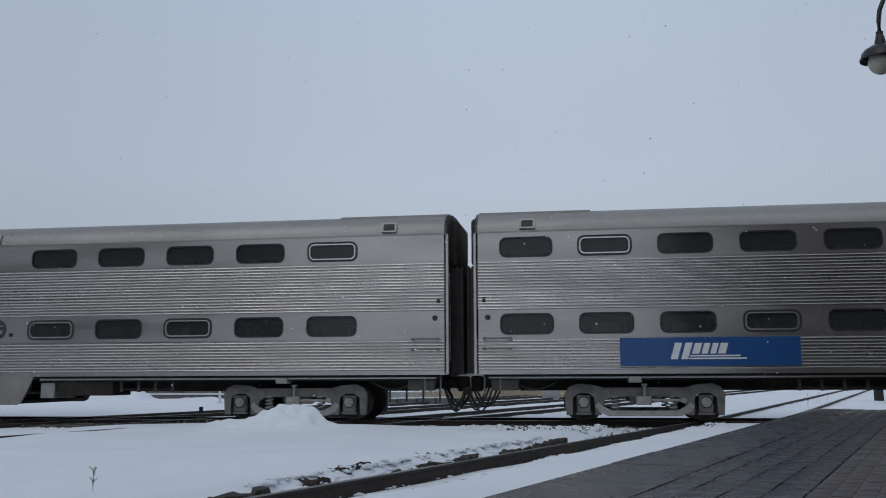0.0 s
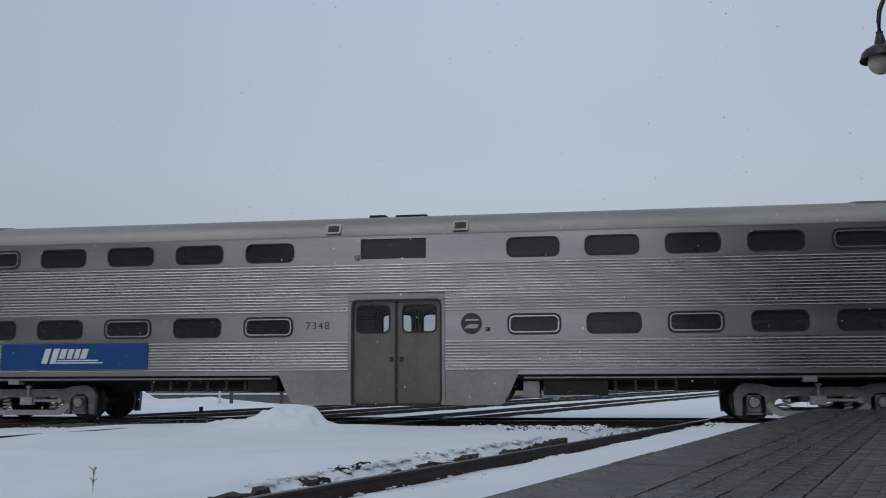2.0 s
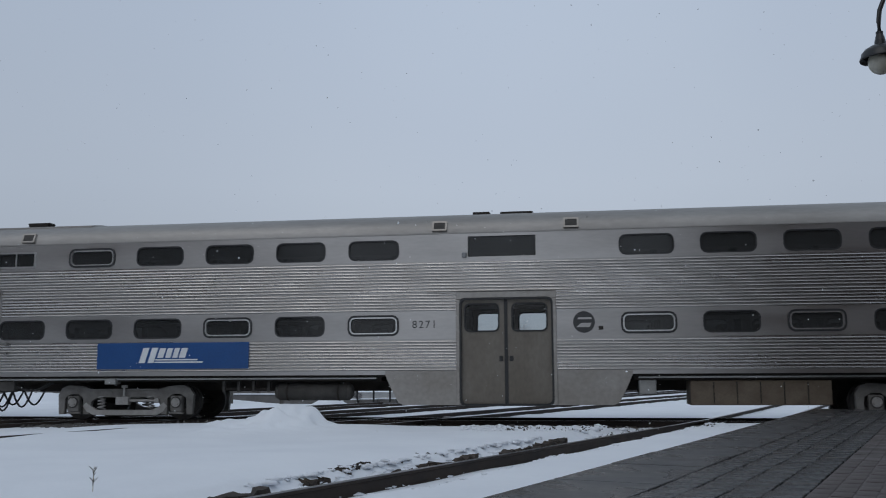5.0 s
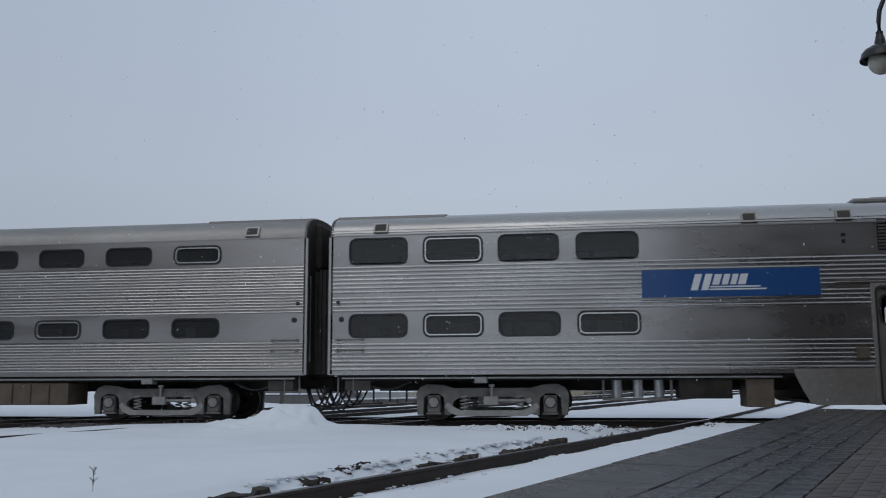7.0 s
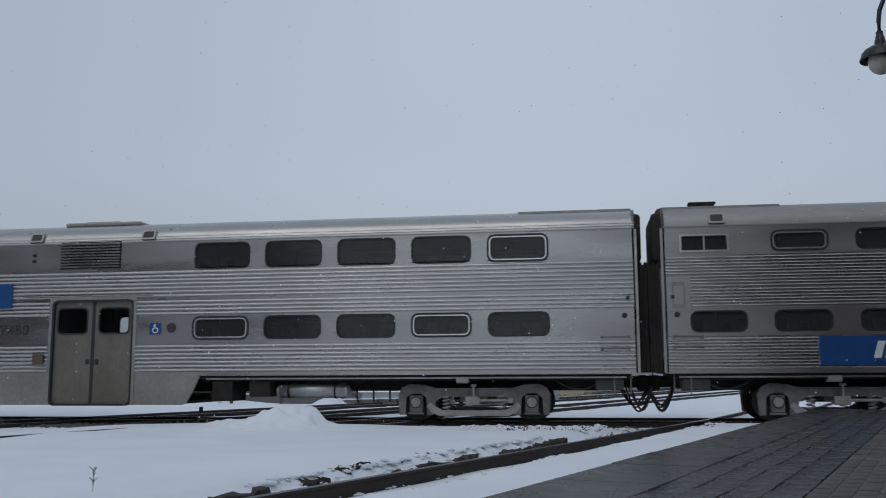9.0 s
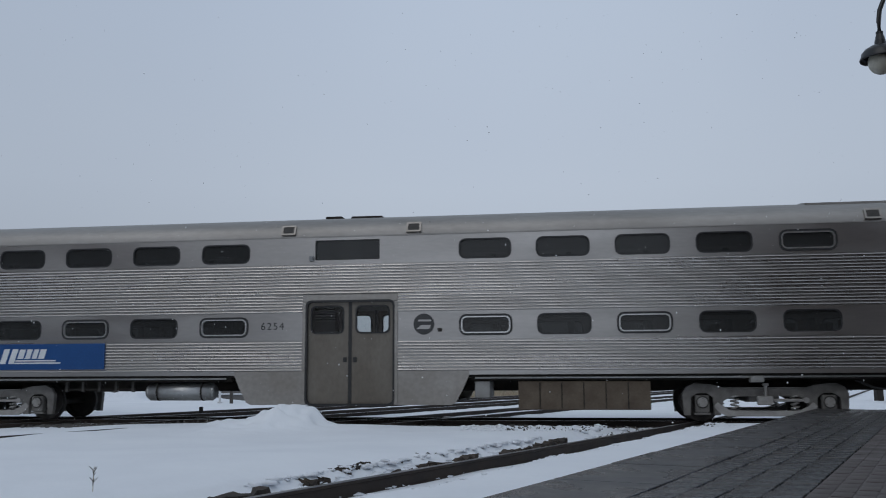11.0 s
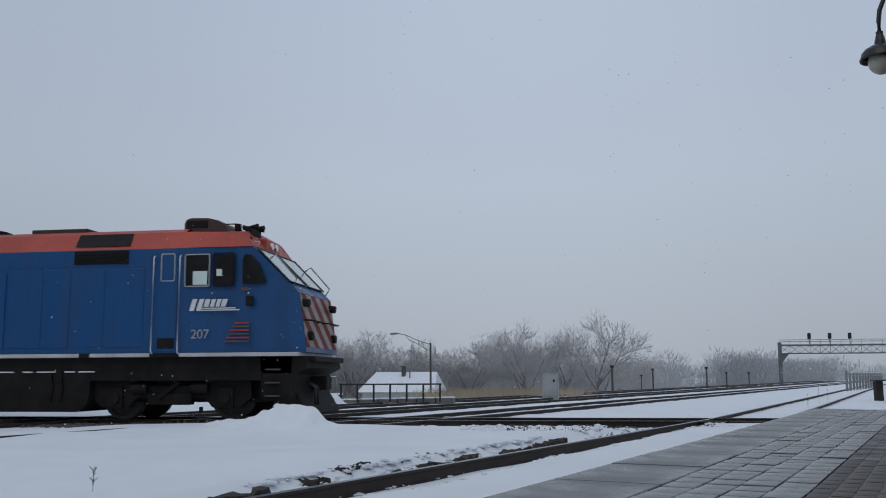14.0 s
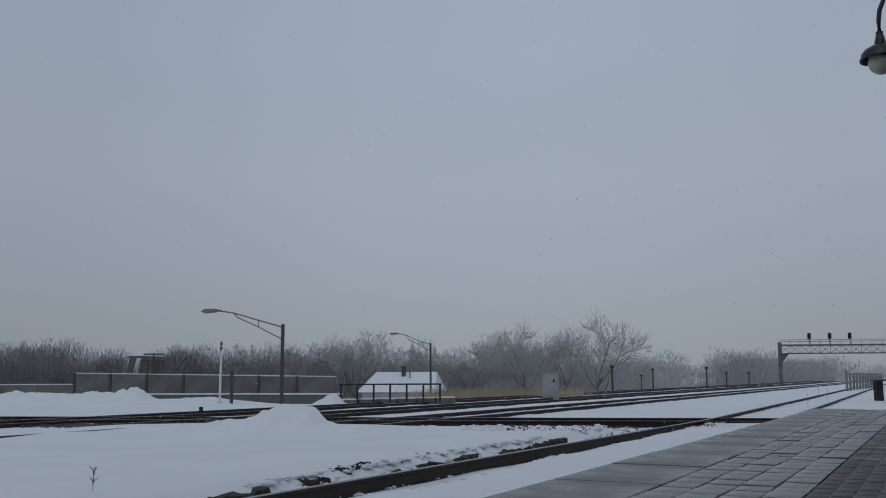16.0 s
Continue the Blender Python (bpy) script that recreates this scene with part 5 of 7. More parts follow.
def gallery_car(middle, kind, number, label, fleet_x=-1.72):
    new_kind = kind == "new"
    car = thing("passenger_car", label, "train car", pose(middle, 0, 0), "cars of the train")
    MOVING.append((car, middle))
    ww = 1.185 if not new_kind else 1.36
    if new_kind:
        lx = [-12.24, -10.53, -8.84, -7.12]
        up = [(x, x + 1.37, 3.50, 4.13, 0.16) for x in lx + RIGHT_X]
        lo = [(x, x + 1.37, 1.80 + 0.05, 2.40, 0.16) for x in lx + RIGHT_X]
        framed = [0, 1, 0, 0, 0, 0, 0, 0, 1] + [0, 1, 0, 1, 1, 0, 0, 1, 0]
        rect = None
    else:
        lx = LEFT_X if kind == "coach" else LEFT_X[1:]
        up = [(x, x + ww, *W_UP, 0.15) for x in lx + RIGHT_X]
        lo = [(x, x + ww, *W_LOW, 0.15) for x in LEFT_X + RIGHT_X]
        framed = ([0, 1, 0, 0, 0, 0] if kind == "coach" else [1, 0, 0, 0, 0]) + [0, 0, 0, 0, 1] + [0, 0, 0, 1, 0, 1] + [1, 0, 1, 0, 0]
        rect = (-0.78, 0.73, 3.64, 4.10, 0.02)
        if kind == "cab":
            up = [(-12.27, -11.30, 3.65, 3.98, 0.03)] + up
            framed = [0] + framed
    car["framed"] = framed
    shell(car, kind, up, lo, 0.068 if not new_kind else 0.092, rect)
    del car["framed"]
    roof_mat = STEEL_NEW if new_kind else ROOF_STEEL
    part("roof", shared("roof" + kind, lambda: loft_x(bmesh.new(), ROOF, [-HALF_L, HALF_L], smooth=True), roof_mat), None, car, "rounded weathered steel roof")
    part("gutter", shared("gutter", lambda: box(box(bmesh.new(), -HALF_L, HALF_L, -1.618, -1.598, 4.17, 4.195), -HALF_L, HALF_L, 1.598, 1.618, 4.17, 4.195), roof_mat), None, car)
    for s in (-1, 1):
        part("end_wall", shared("end%d" % s, lambda s=s: prism_x(bmesh.new(), end_outline(), s * (HALF_L - 0.05), s * (HALF_L + 0.02)), END), None, car, "grimy dark end wall")
        part("end_trim", shared("etrim%d" % s, lambda s=s: prism_x(bmesh.new(), [(-1.615, 1.04), (-1.615, 4.16), (-1.54, 4.16), (-1.54, 1.04)], s * (HALF_L - 0.01), s * (HALF_L + 0.045)), STEEL), None, car)

        def diaphragm(s=s):
            bm = bmesh.new()
            for k in range(5):
                e = 0.0 if k % 2 else 0.05
                x = s * (HALF_L + 0.02 + k * 0.053)
                box(bm, min(x, x + s * 0.053), max(x, x + s * 0.053), -0.86 - e, 0.86 + e, 1.06, 3.46 + e)
            return bm
        part("diaphragm", shared("diaph%d" % s, diaphragm, DIAPH), None, car, "worn folded rubber gangway bellows")

        def hatch(s=s):
            a, b = sorted((s * 10.1, s * 12.62))
            return loft_x(bmesh.new(), [(-1.18, 4.62), (-1.18, 4.695)] + [(y, z + 0.03) for y, z in ROOF if abs(y) < 1.1] + [(1.18, 4.695), (1.18, 4.62)], [a, b], caps=True)
        part("roof_hatch", shared("hatch%d" % s, hatch, ROOF_STEEL), None, car)

        for q in (-1, 1):
            def endgear():
                xa, xb = sorted((s * 11.75, s * 12.35))
                bm = box(bmesh.new(), xa, xb, *sorted((q * 1.46, q * 1.05)), 0.68, 0.92, 0.03)
                for x in (s * 11.82, s * 12.28):
                    box(bm, x - 0.03, x + 0.03, q * 1.25 - 0.03, q * 1.25 + 0.03, 0.9, 1.04)
                return bm
            part("step_box", shared("endgear%d%d" % (s, q), endgear, TRUCK_DK), None, car, "grimy dark box below the car end")

        for k, (y, dr) in enumerate(((-0.95, 0.50), (-0.7, 0.40), (-0.45, 0.55), (0.3, 0.48), (0.8, 0.44))):
            part("hose", shared("hose%d_%d" % (s, k), lambda: hose(bmesh.new(), s * (12.52 - 0.05 * k), s * 12.98, y, dr, 0.024, 0.74), RUBBER), None, car, "black hanging air or power hose")
        for y in (-1.2, -1.35):
            part("hose", shared("shose%d_%.2f" % (s, y), lambda: hose(bmesh.new(), s * 10.9, s * 11.9, y, 0.18, 0.02, 0.88), RUBBER), None, car)
        for x in (12.15, 12.5):
            part("step_bar", shared("sbar%d_%.2f" % (s, x), lambda: tube(bmesh.new(), (s * x, -1.45, 0.6), (s * x, -1.45, 1.04), 0.018, seg=6), TRUCK), None, car)
        part("end_canopy", shared("ecan%d" % s, lambda: box(bmesh.new(), *sorted((s * 12.6, s * 12.84)), -0.95, 0.95, 3.52, 4.62, 0.08), END), None, car, "dark canopy over the gangway")
        for y in (-1.35, 1.35):
            part("end_rail", shared("erail%d_%.2f" % (s, y), lambda: pipe(bmesh.new(), [(s * 12.6, y, 1.3), (s * 12.70, y, 1.35), (s * 12.70, y, 3.3), (s * 12.6, y, 3.35)], 0.02, 6), STEEL), None, car)

        def coupler(s=s):
            bm = bmesh.new()
            a, b = sorted((s * 11.8, s * 12.75))
            box(bm, a, b, -0.1, 0.1, 0.72, 0.98, 0.02)
            a, b = sorted((s * 12.7, s * 12.96))
            box(bm, a, b, -0.22, 0.22, 0.64, 1.0, 0.05)
            return bm
        part("coupler", shared("coupler%d" % s, coupler, UNDER), None, car)
        for flip in (-1, 1):
            def grab(s=s, flip=flip):
                bm = bmesh.new()
                y0, y1 = flip * 1.6, flip * 1.69
                for z in (1.82, 1.58):
                    pipe(bm, [(s * 12.48, y0, z), (s * 12.48, y1, z), (s * 11.9, y1, z), (s * 11.9, y0, z)], 0.014, 6)
                for x in (12.48, 11.9):
                    box(bm, *sorted((s * (x - 0.03), s * (x + 0.03))), min(y0, y1), max(y0, y1) - 0.05, 1.795, 1.845)
                    box(bm, *sorted((s * (x - 0.03), s * (x + 0.03))), min(y0, y1), max(y0, y1) - 0.05, 1.555, 1.605)
                return bm
            part("grab_iron", shared("grab%d%d" % (s, flip), grab, TRUCK), None, car)
        part("marker_lamp", shared("marker", lambda: disc_bm(0.06, -0.03, 0.01, 16), RUBBER), None, car, m=pose(s * 12.40, -1.6, 2.28))
        part("latch", shared("latch", lambda: box(bmesh.new(), -0.04, 0.04, -0.04, 0.0, -0.04, 0.04, 0.01), RUBBER), None, car, m=pose(s * 12.48, -1.6, 2.66))
    # vents in the roof curve
    vents = (-11.5, -1.42, 1.52, 11.35) if not new_kind else (-11.5, -3.42, -1.49, 1.38)
    for vx in vents:
        def vent():
            bm = ring(bmesh.new(), rounded(-0.17, 0.17, -0.125, 0.125, 0.02), rounded(-0.13, 0.13, -0.085, 0.085, 0.015), -0.035, 0.05)
            return bm
        v = part("roof_vent", shared("vent", vent, SKIRT), None, car, "small metal roof vent", pose(vx, -1.578, 4.345, -22, 0, 0))
        part("louvre", shared("vlouv", lambda: box(bmesh.new(), -0.13, 0.13, -0.028, 0.03, -0.085, 0.085), TRUCK_DK), None, v)
    # floor, interior
    part("floor", shared("floor", lambda: box(bmesh.new(), -12.5, 12.5, -1.5, 1.5, 0.98, 1.09), UNDER), None, car)
    part("well_floor", shared("wfloor", lambda: box(bmesh.new(), -2.3, 2.3, -1.5, 1.5, 0.39, 0.46), UNDER), None, car)
    for x in (-1.75, 1.85):
        part("partition", shared("partn%.2f" % x, lambda: box(bmesh.new(), x, x + 0.05, -1.5, 1.5, 0.6, 4.5), LINING), None, car)

    def seats():
        bm = bmesh.new()
        for i in range(12):
            for x in (-12 + i * 0.86, 2.4 + i * 0.84):
                for y0, y1 in ((-1.45, -0.45), (0.45, 1.45)):
                    box(bm, x, x + 0.14, y0, y1, 1.1, 2.18)
                for y0, y1 in ((-1.45, -0.9), (0.9, 1.45)):
                    box(bm, x, x + 0.12, y0, y1, 2.75, 3.72)
        for y0, y1 in ((-1.5, -0.7), (0.7, 1.5)):
            box(bm, -12.4, -1.9, y0, y1, 2.62, 2.70)
            box(bm, 2.0, 12.4, y0, y1, 2.62, 2.70)
        return bm
    part("seats", shared("seats", seats, SEAT), None, car, "rows of dark vinyl seats")
    for q in (-1, 1):
        xa, xb = sorted((q * 2.78, q * 12.5))
        part("sill_beam", shared("sill%d" % q, lambda: box(bmesh.new(), xa, xb, -1.45, 1.45, 0.90, 0.98), UNDER), None, car)
        part("side_pipe", shared("spipe%d" % q, lambda: tube(bmesh.new(), (xa + 0.1, -1.5, 0.96), (xb - 0.1, -1.5, 0.96), 0.022, seg=8), TANK), None, car, "grey conduit under the side")
    part("centre_beam", shared("cbeam", lambda: box(bmesh.new(), -11.8, 11.8, -0.3, 0.3, 0.66, 0.95), UNDER), None, car)
    for bx in (-9.05, 9.05):
        bogie(car, bx)
        part("jack_pad", shared("jack", lambda: box(bmesh.new(), -0.14, 0.14, -1.56, -1.3, 0.84, 0.98, 0.02), BOXGREY), None, car, m=pose(bx - 0.2, 0, 0))
    # markings
    if not new_kind:
        part("logo_disc", shared("disc", lambda: disc_bm(0.235, -0.012, 0.0), DISC), None, car, "dark round emblem", pose(1.75, -1.6, 2.15))
        part("emblem_bar", shared("dbar", lambda: prism(prism(bmesh.new(), [(-0.17, -0.11), (0.12, -0.11), (0.16, -0.02), (-0.06, -0.02)], -0.02, -0.013), [(-0.14, 0.06), (0.17, 0.06), (0.15, 0.10), (-0.12, 0.10)], -0.02, -0.013), STEEL), None, car, m=pose(1.75, -1.6, 2.15))
        bx0, bx1, bz0, bz1 = -9.55, -5.84, 1.19, 1.795
        ex, ez = -8.50, 1.33
        if number:
            writing("fleet_number", number, 0.235, BLACK_FILM, car, -1.77, -1.606, 2.135, "black fleet number", space=1.25)
        else:
            for k in range(4):
                part("number_bar", shared("nbar", lambda: box(bmesh.new(), -0.05, 0.05, -0.008, -0.001, -0.07, 0.07), BLACK_FILM), None, car, m=pose(-1.95 + k * 0.155, -1.6, 2.135))
        part("camera_dome", shared("dome", lambda: box(bmesh.new(), -0.05, 0.05, -0.08, 0.0, -0.06, 0.06, 0.02), GALV), None, car, m=pose(-0.86, -1.6, 3.68))
        part("roof_box", shared("rbox", lambda: box(box(bmesh.new(), -0.75, -0.35, -0.9, -0.3, 4.70, 4.78, 0.02), -0.1, 0.65, -1.0, -0.1, 4.68, 4.75, 0.02), UNDER), None, car)
        part("upper_pane", shared("upane", lambda: box(bmesh.new(), -0.77, 0.72, -1.555, -1.53, 3.645, 4.095), PANE), None, car, "wide dark window above the doors")
        part("intake_back", shared("iback", lambda: box(bmesh.new(), -0.8, 0.82, -1.3, -1.25, 3.5, 4.2), UNDER), None, car)
        part("plate", shared("splate", lambda: box(bmesh.new(), 2.06, 2.16, -1.61, -1.6, 1.98, 2.06), UNDER), None, car)
    else:
        bx0, bx1, bz0, bz1 = -5.72, -2.05, 2.65, 3.235
        ex, ez = -4.70, 2.79
        writing("fleet_number", number, 0.34, BLACK_FILM, car, -1.95, -1.606, 2.12, "black fleet number", space=1.12)

        def louvres():
            bm = bmesh.new()
            for k in range(9):
                z = 3.60 + k * 0.068
                box(bm, -0.83, 0.68, -1.64, -1.60, z, z + 0.036, 0, None)
            return bm
        part("louvre_back", shared("lback", lambda: box(bmesh.new(), -0.85, 0.70, -1.606, -1.59, 3.57, 4.22), UNDER), None, car)
        part("louvres", shared("louvres", louvres, STEEL_NEW), None, car, "steel air louvres above the doors")
        part("access_sign", shared("asign", lambda: box(bmesh.new(), 1.50, 1.77, -1.612, -1.6, 1.99, 2.26), BLUE_BAND), None, car, "blue accessibility sign")
        part("sign_figure", shared("asignf", lambda: ring(bmesh.new(), rounded(1.56, 1.71, 2.02, 2.16, 0.068), rounded(1.585, 1.685, 2.045, 2.135, 0.044), -1.618, -1.613), WHITE_FILM), None, car)
        part("sign_bar", shared("asignb", lambda: box(bmesh.new(), 1.60, 1.64, -1.618, -1.613, 2.12, 2.23), WHITE_FILM), None, car)
        part("logo_disc", shared("disc_s", lambda: disc_bm(0.115, -0.012, 0.0), DISC), None, car, "small dark round emblem", pose(2.03, -1.6, 2.14))
        part("call_box", shared("cbox", lambda: box(bmesh.new(), -1.42, -1.15, -1.66, -1.6, 1.32, 1.56, 0.015), BOXTAN), None, car, "tan box beside the door")
        part("roof_unit", shared("runit", lambda: box(box(bmesh.new(), -1.13, 0.85, -1.0, 1.0, 4.70, 4.80, 0.03), -0.7, 0.2, -0.8, 0.6, 4.80, 4.85, 0.02), ROOF_STEEL), None, car)
        for k in range(6):
            part("roof_rib", shared("rrib%d" % k, lambda k=k: tube(bmesh.new(), (-HALF_L, -1.585 + 0.012 * k * k, 4.25 + 0.055 * k), (HALF_L, -1.585 + 0.012 * k * k, 4.25 + 0.055 * k), 0.020, seg=8), STEEL_NEW), None, car)
        for z in (3.78, 3.92):
            part("side_lamp", shared("slamp%.2f" % z, lambda z=z: box(bmesh.new(), -1.57, -1.49, -1.63, -1.6, z - 0.035, z + 0.035, 0.01), UNDER), None, car)
    band = part("name_panel", shared("band" + kind, lambda: box(bmesh.new(), bx0, bx1, -1.652, -1.602, bz0, bz1, 0.004), BLUE_BAND), None, car, "bright blue panel")
    emblem(band, ex, ez, 0.35, -1.657, "white slanted bar")
    return car


def equip_box(car, name, x0, x1, z0, z1, material, label="", y=-1.45, depth=0.9):
    bm = box(bmesh.new(), x0, x1, y, y + depth, z0, z1, 0.02)
    ob = part(name, bm, material, car, label)
    n = max(1, int((x1 - x0) / 0.45))
    if name == "equipment_box" and n > 1:
        for k in range(1, n):
            x = x0 + (x1 - x0) * k / n
            part("box_seam", box(bmesh.new(), x - 0.012, x + 0.012, y - 0.01, y, z0 + 0.03, z1 - 0.03), UNDER, ob)
    return ob


def hangers(car, x0, x1, n, z=0.72, y=-1.3):
    """A cable tray on hanging brackets."""
    ob = part("cable_tray", box(bmesh.new(), x0, x1, y - 0.02, y + 0.02, z - 0.02, z + 0.02), UNDER, car)
    for k in range(n):
        x = x0 + 0.06 + (x1 - x0 - 0.12) * k / max(1, n - 1)
        part("bracket", box(bmesh.new(), x - 0.03, x + 0.03, y - 0.04, y + 0.04, z - 0.06, 0.92), TRUCK_DK, ob)


def air_tank(car, x0, x1, r, z, material, label):
    bm = tube(bmesh.new(), (x0 + 0.08, -1.2, z), (x1 - 0.08, -1.2, z), r, seg=22)
    tube(bm, (x0, -1.2, z), (x0 + 0.08, -1.2, z), r * 0.7, r, 22)
    tube(bm, (x1 - 0.08, -1.2, z), (x1, -1.2, z), r, r * 0.7, 22)
    for f in bm.faces:
        f.smooth = len(f.verts) == 4
    ob = part("air_tank", bm, material, car, label)
    for x in (x0 + 0.3, x1 - 0.3):
        part("strap", tube(bmesh.new(), (x - 0.02, -1.2, z), (x + 0.02, -1.2, z), r + 0.008, seg=22), UNDER, ob)


CARS = [gallery_car(FIRST_CAR - CAR_PITCH - 0.07, "coach", "", "double-deck ribbed stainless steel passenger car, grey and dirty"),
        gallery_car(FIRST_CAR, "coach", "7348", "double-deck ribbed stainless steel passenger car with blue panel"),
        gallery_car(FIRST_CAR + CAR_PITCH, "cab", "8271", "double-deck stainless steel cab car with sliding cab window"),
        gallery_car(FIRST_CAR + 2 * CAR_PITCH, "new", "7480", "newer bright steel double-deck car with large windows"),
        gallery_car(FIRST_CAR + 3 * CAR_PITCH, "cab", "6254", "double-deck stainless steel cab car coupled to the locomotive")]

# gear under the floors differs from car to car
for i in (0, 1):
    c = CARS[i]
    hangers(c, -5.9, -3.5, 6)
    equip_box(c, "equipment_box", -3.45, -2.75, 0.66, 0.92, UNDER)
    equip_box(c, "light_box", 2.86, 3.22, 0.52, 0.88, BOXGREY, "pale grey box")
    equip_box(c, "battery_box", 3.3, 4.7, 0.58, 0.9, UNDER)
    hangers(c, 4.8, 6.2, 4)
c = CARS[2]
hangers(c, -6.6, -5.4, 4)
air_tank(c, -5.3, -3.5, 0.2, 0.66, TRUCK_DK, "dark air tank")
equip_box(c, "light_box", 2.89, 3.25, 0.6, 0.9, BOXGREY, "pale grey box")
equip_box(c, "equipment_box", 3.96, 6.83, 0.36, 0.88, BOXTAN, "long rust-brown equipment box")
c = CARS[3]
for k, x in enumerate((-6.3, -5.85, -5.4)):
    part("cylinder", tube(bmesh.new(), (x, -1.2, 0.52), (x, -1.2, 0.95), 0.11, seg=16), TANK, c, "upright steel cylinder")
part("rack", box(box(box(bmesh.new(), -6.6, -5.15, -1.36, -1.04, 0.46, 0.51), -6.62, -6.57, -1.36, -1.3, 0.46, 0.95), -5.18, -5.13, -1.36, -1.3, 0.46, 0.95), TRUCK, c)
equip_box(c, "equipment_box", -5.0, -3.9, 0.50, 0.9, UNDER)
equip_box(c, "light_box", -3.62, -3.05, 0.32, 0.92, BOXTAN, "tan equipment box")
equip_box(c, "battery_box", 3.0, 3.5, 0.45, 0.9, UNDER)
equip_box(c, "equipment_box", 3.9, 4.4, 0.55, 0.9, UNDER)
air_tank(c, 4.5, 6.2, 0.17, 0.68, TANK, "silver air tank")
c = CARS[4]
air_tank(c, -4.93, -3.24, 0.2, 0.66, TANK, "silver air tank")
hangers(c, -7.0, -5.2, 5)
equip_box(c, "light_box", 2.86, 3.2, 0.52, 0.88, BOXGREY, "pale grey box")
equip_box(c, "equipment_box", 3.82, 6.66, 0.26, 0.88, BOXTAN, "long rust-brown equipment box")
for c in (CARS[2], CARS[4]):
    part("cab_window_bar", box(bmesh.new(), -11.80, -11.77, -1.625, -1.59, 3.65, 3.98), FRAME, c)
    part("cab_window_frame", ring(bmesh.new(), rounded(-12.30, -11.27, 3.62, 4.01, 0.03), rounded(-12.26, -11.31, 3.66, 3.97, 0.02), -1.63, -1.6), FRAME, c)
    part("cab_hatch", ring(bmesh.new(), rounded(-12.50, -12.22, 2.42, 2.98, 0.02), rounded(-12.46, -12.26, 2.50, 2.90, 0.02), -1.635, -1.6), SKIRT, c)
    part("cab_hatch_plate", box(bmesh.new(), -12.6, -12.1, -1.625, -1.6, 2.36, 3.1), STEEL, c)
    part("roof_horn", box(box(bmesh.new(), -11.95, -11.45, -0.95, -0.6, 4.74, 4.83, 0.02), -12.0, -11.4, -0.9, -0.65, 4.79, 4.85, 0.02), UNDER, c)


# ---------------------------------------------------------------- the locomotive
LOCO_MID = 109.5


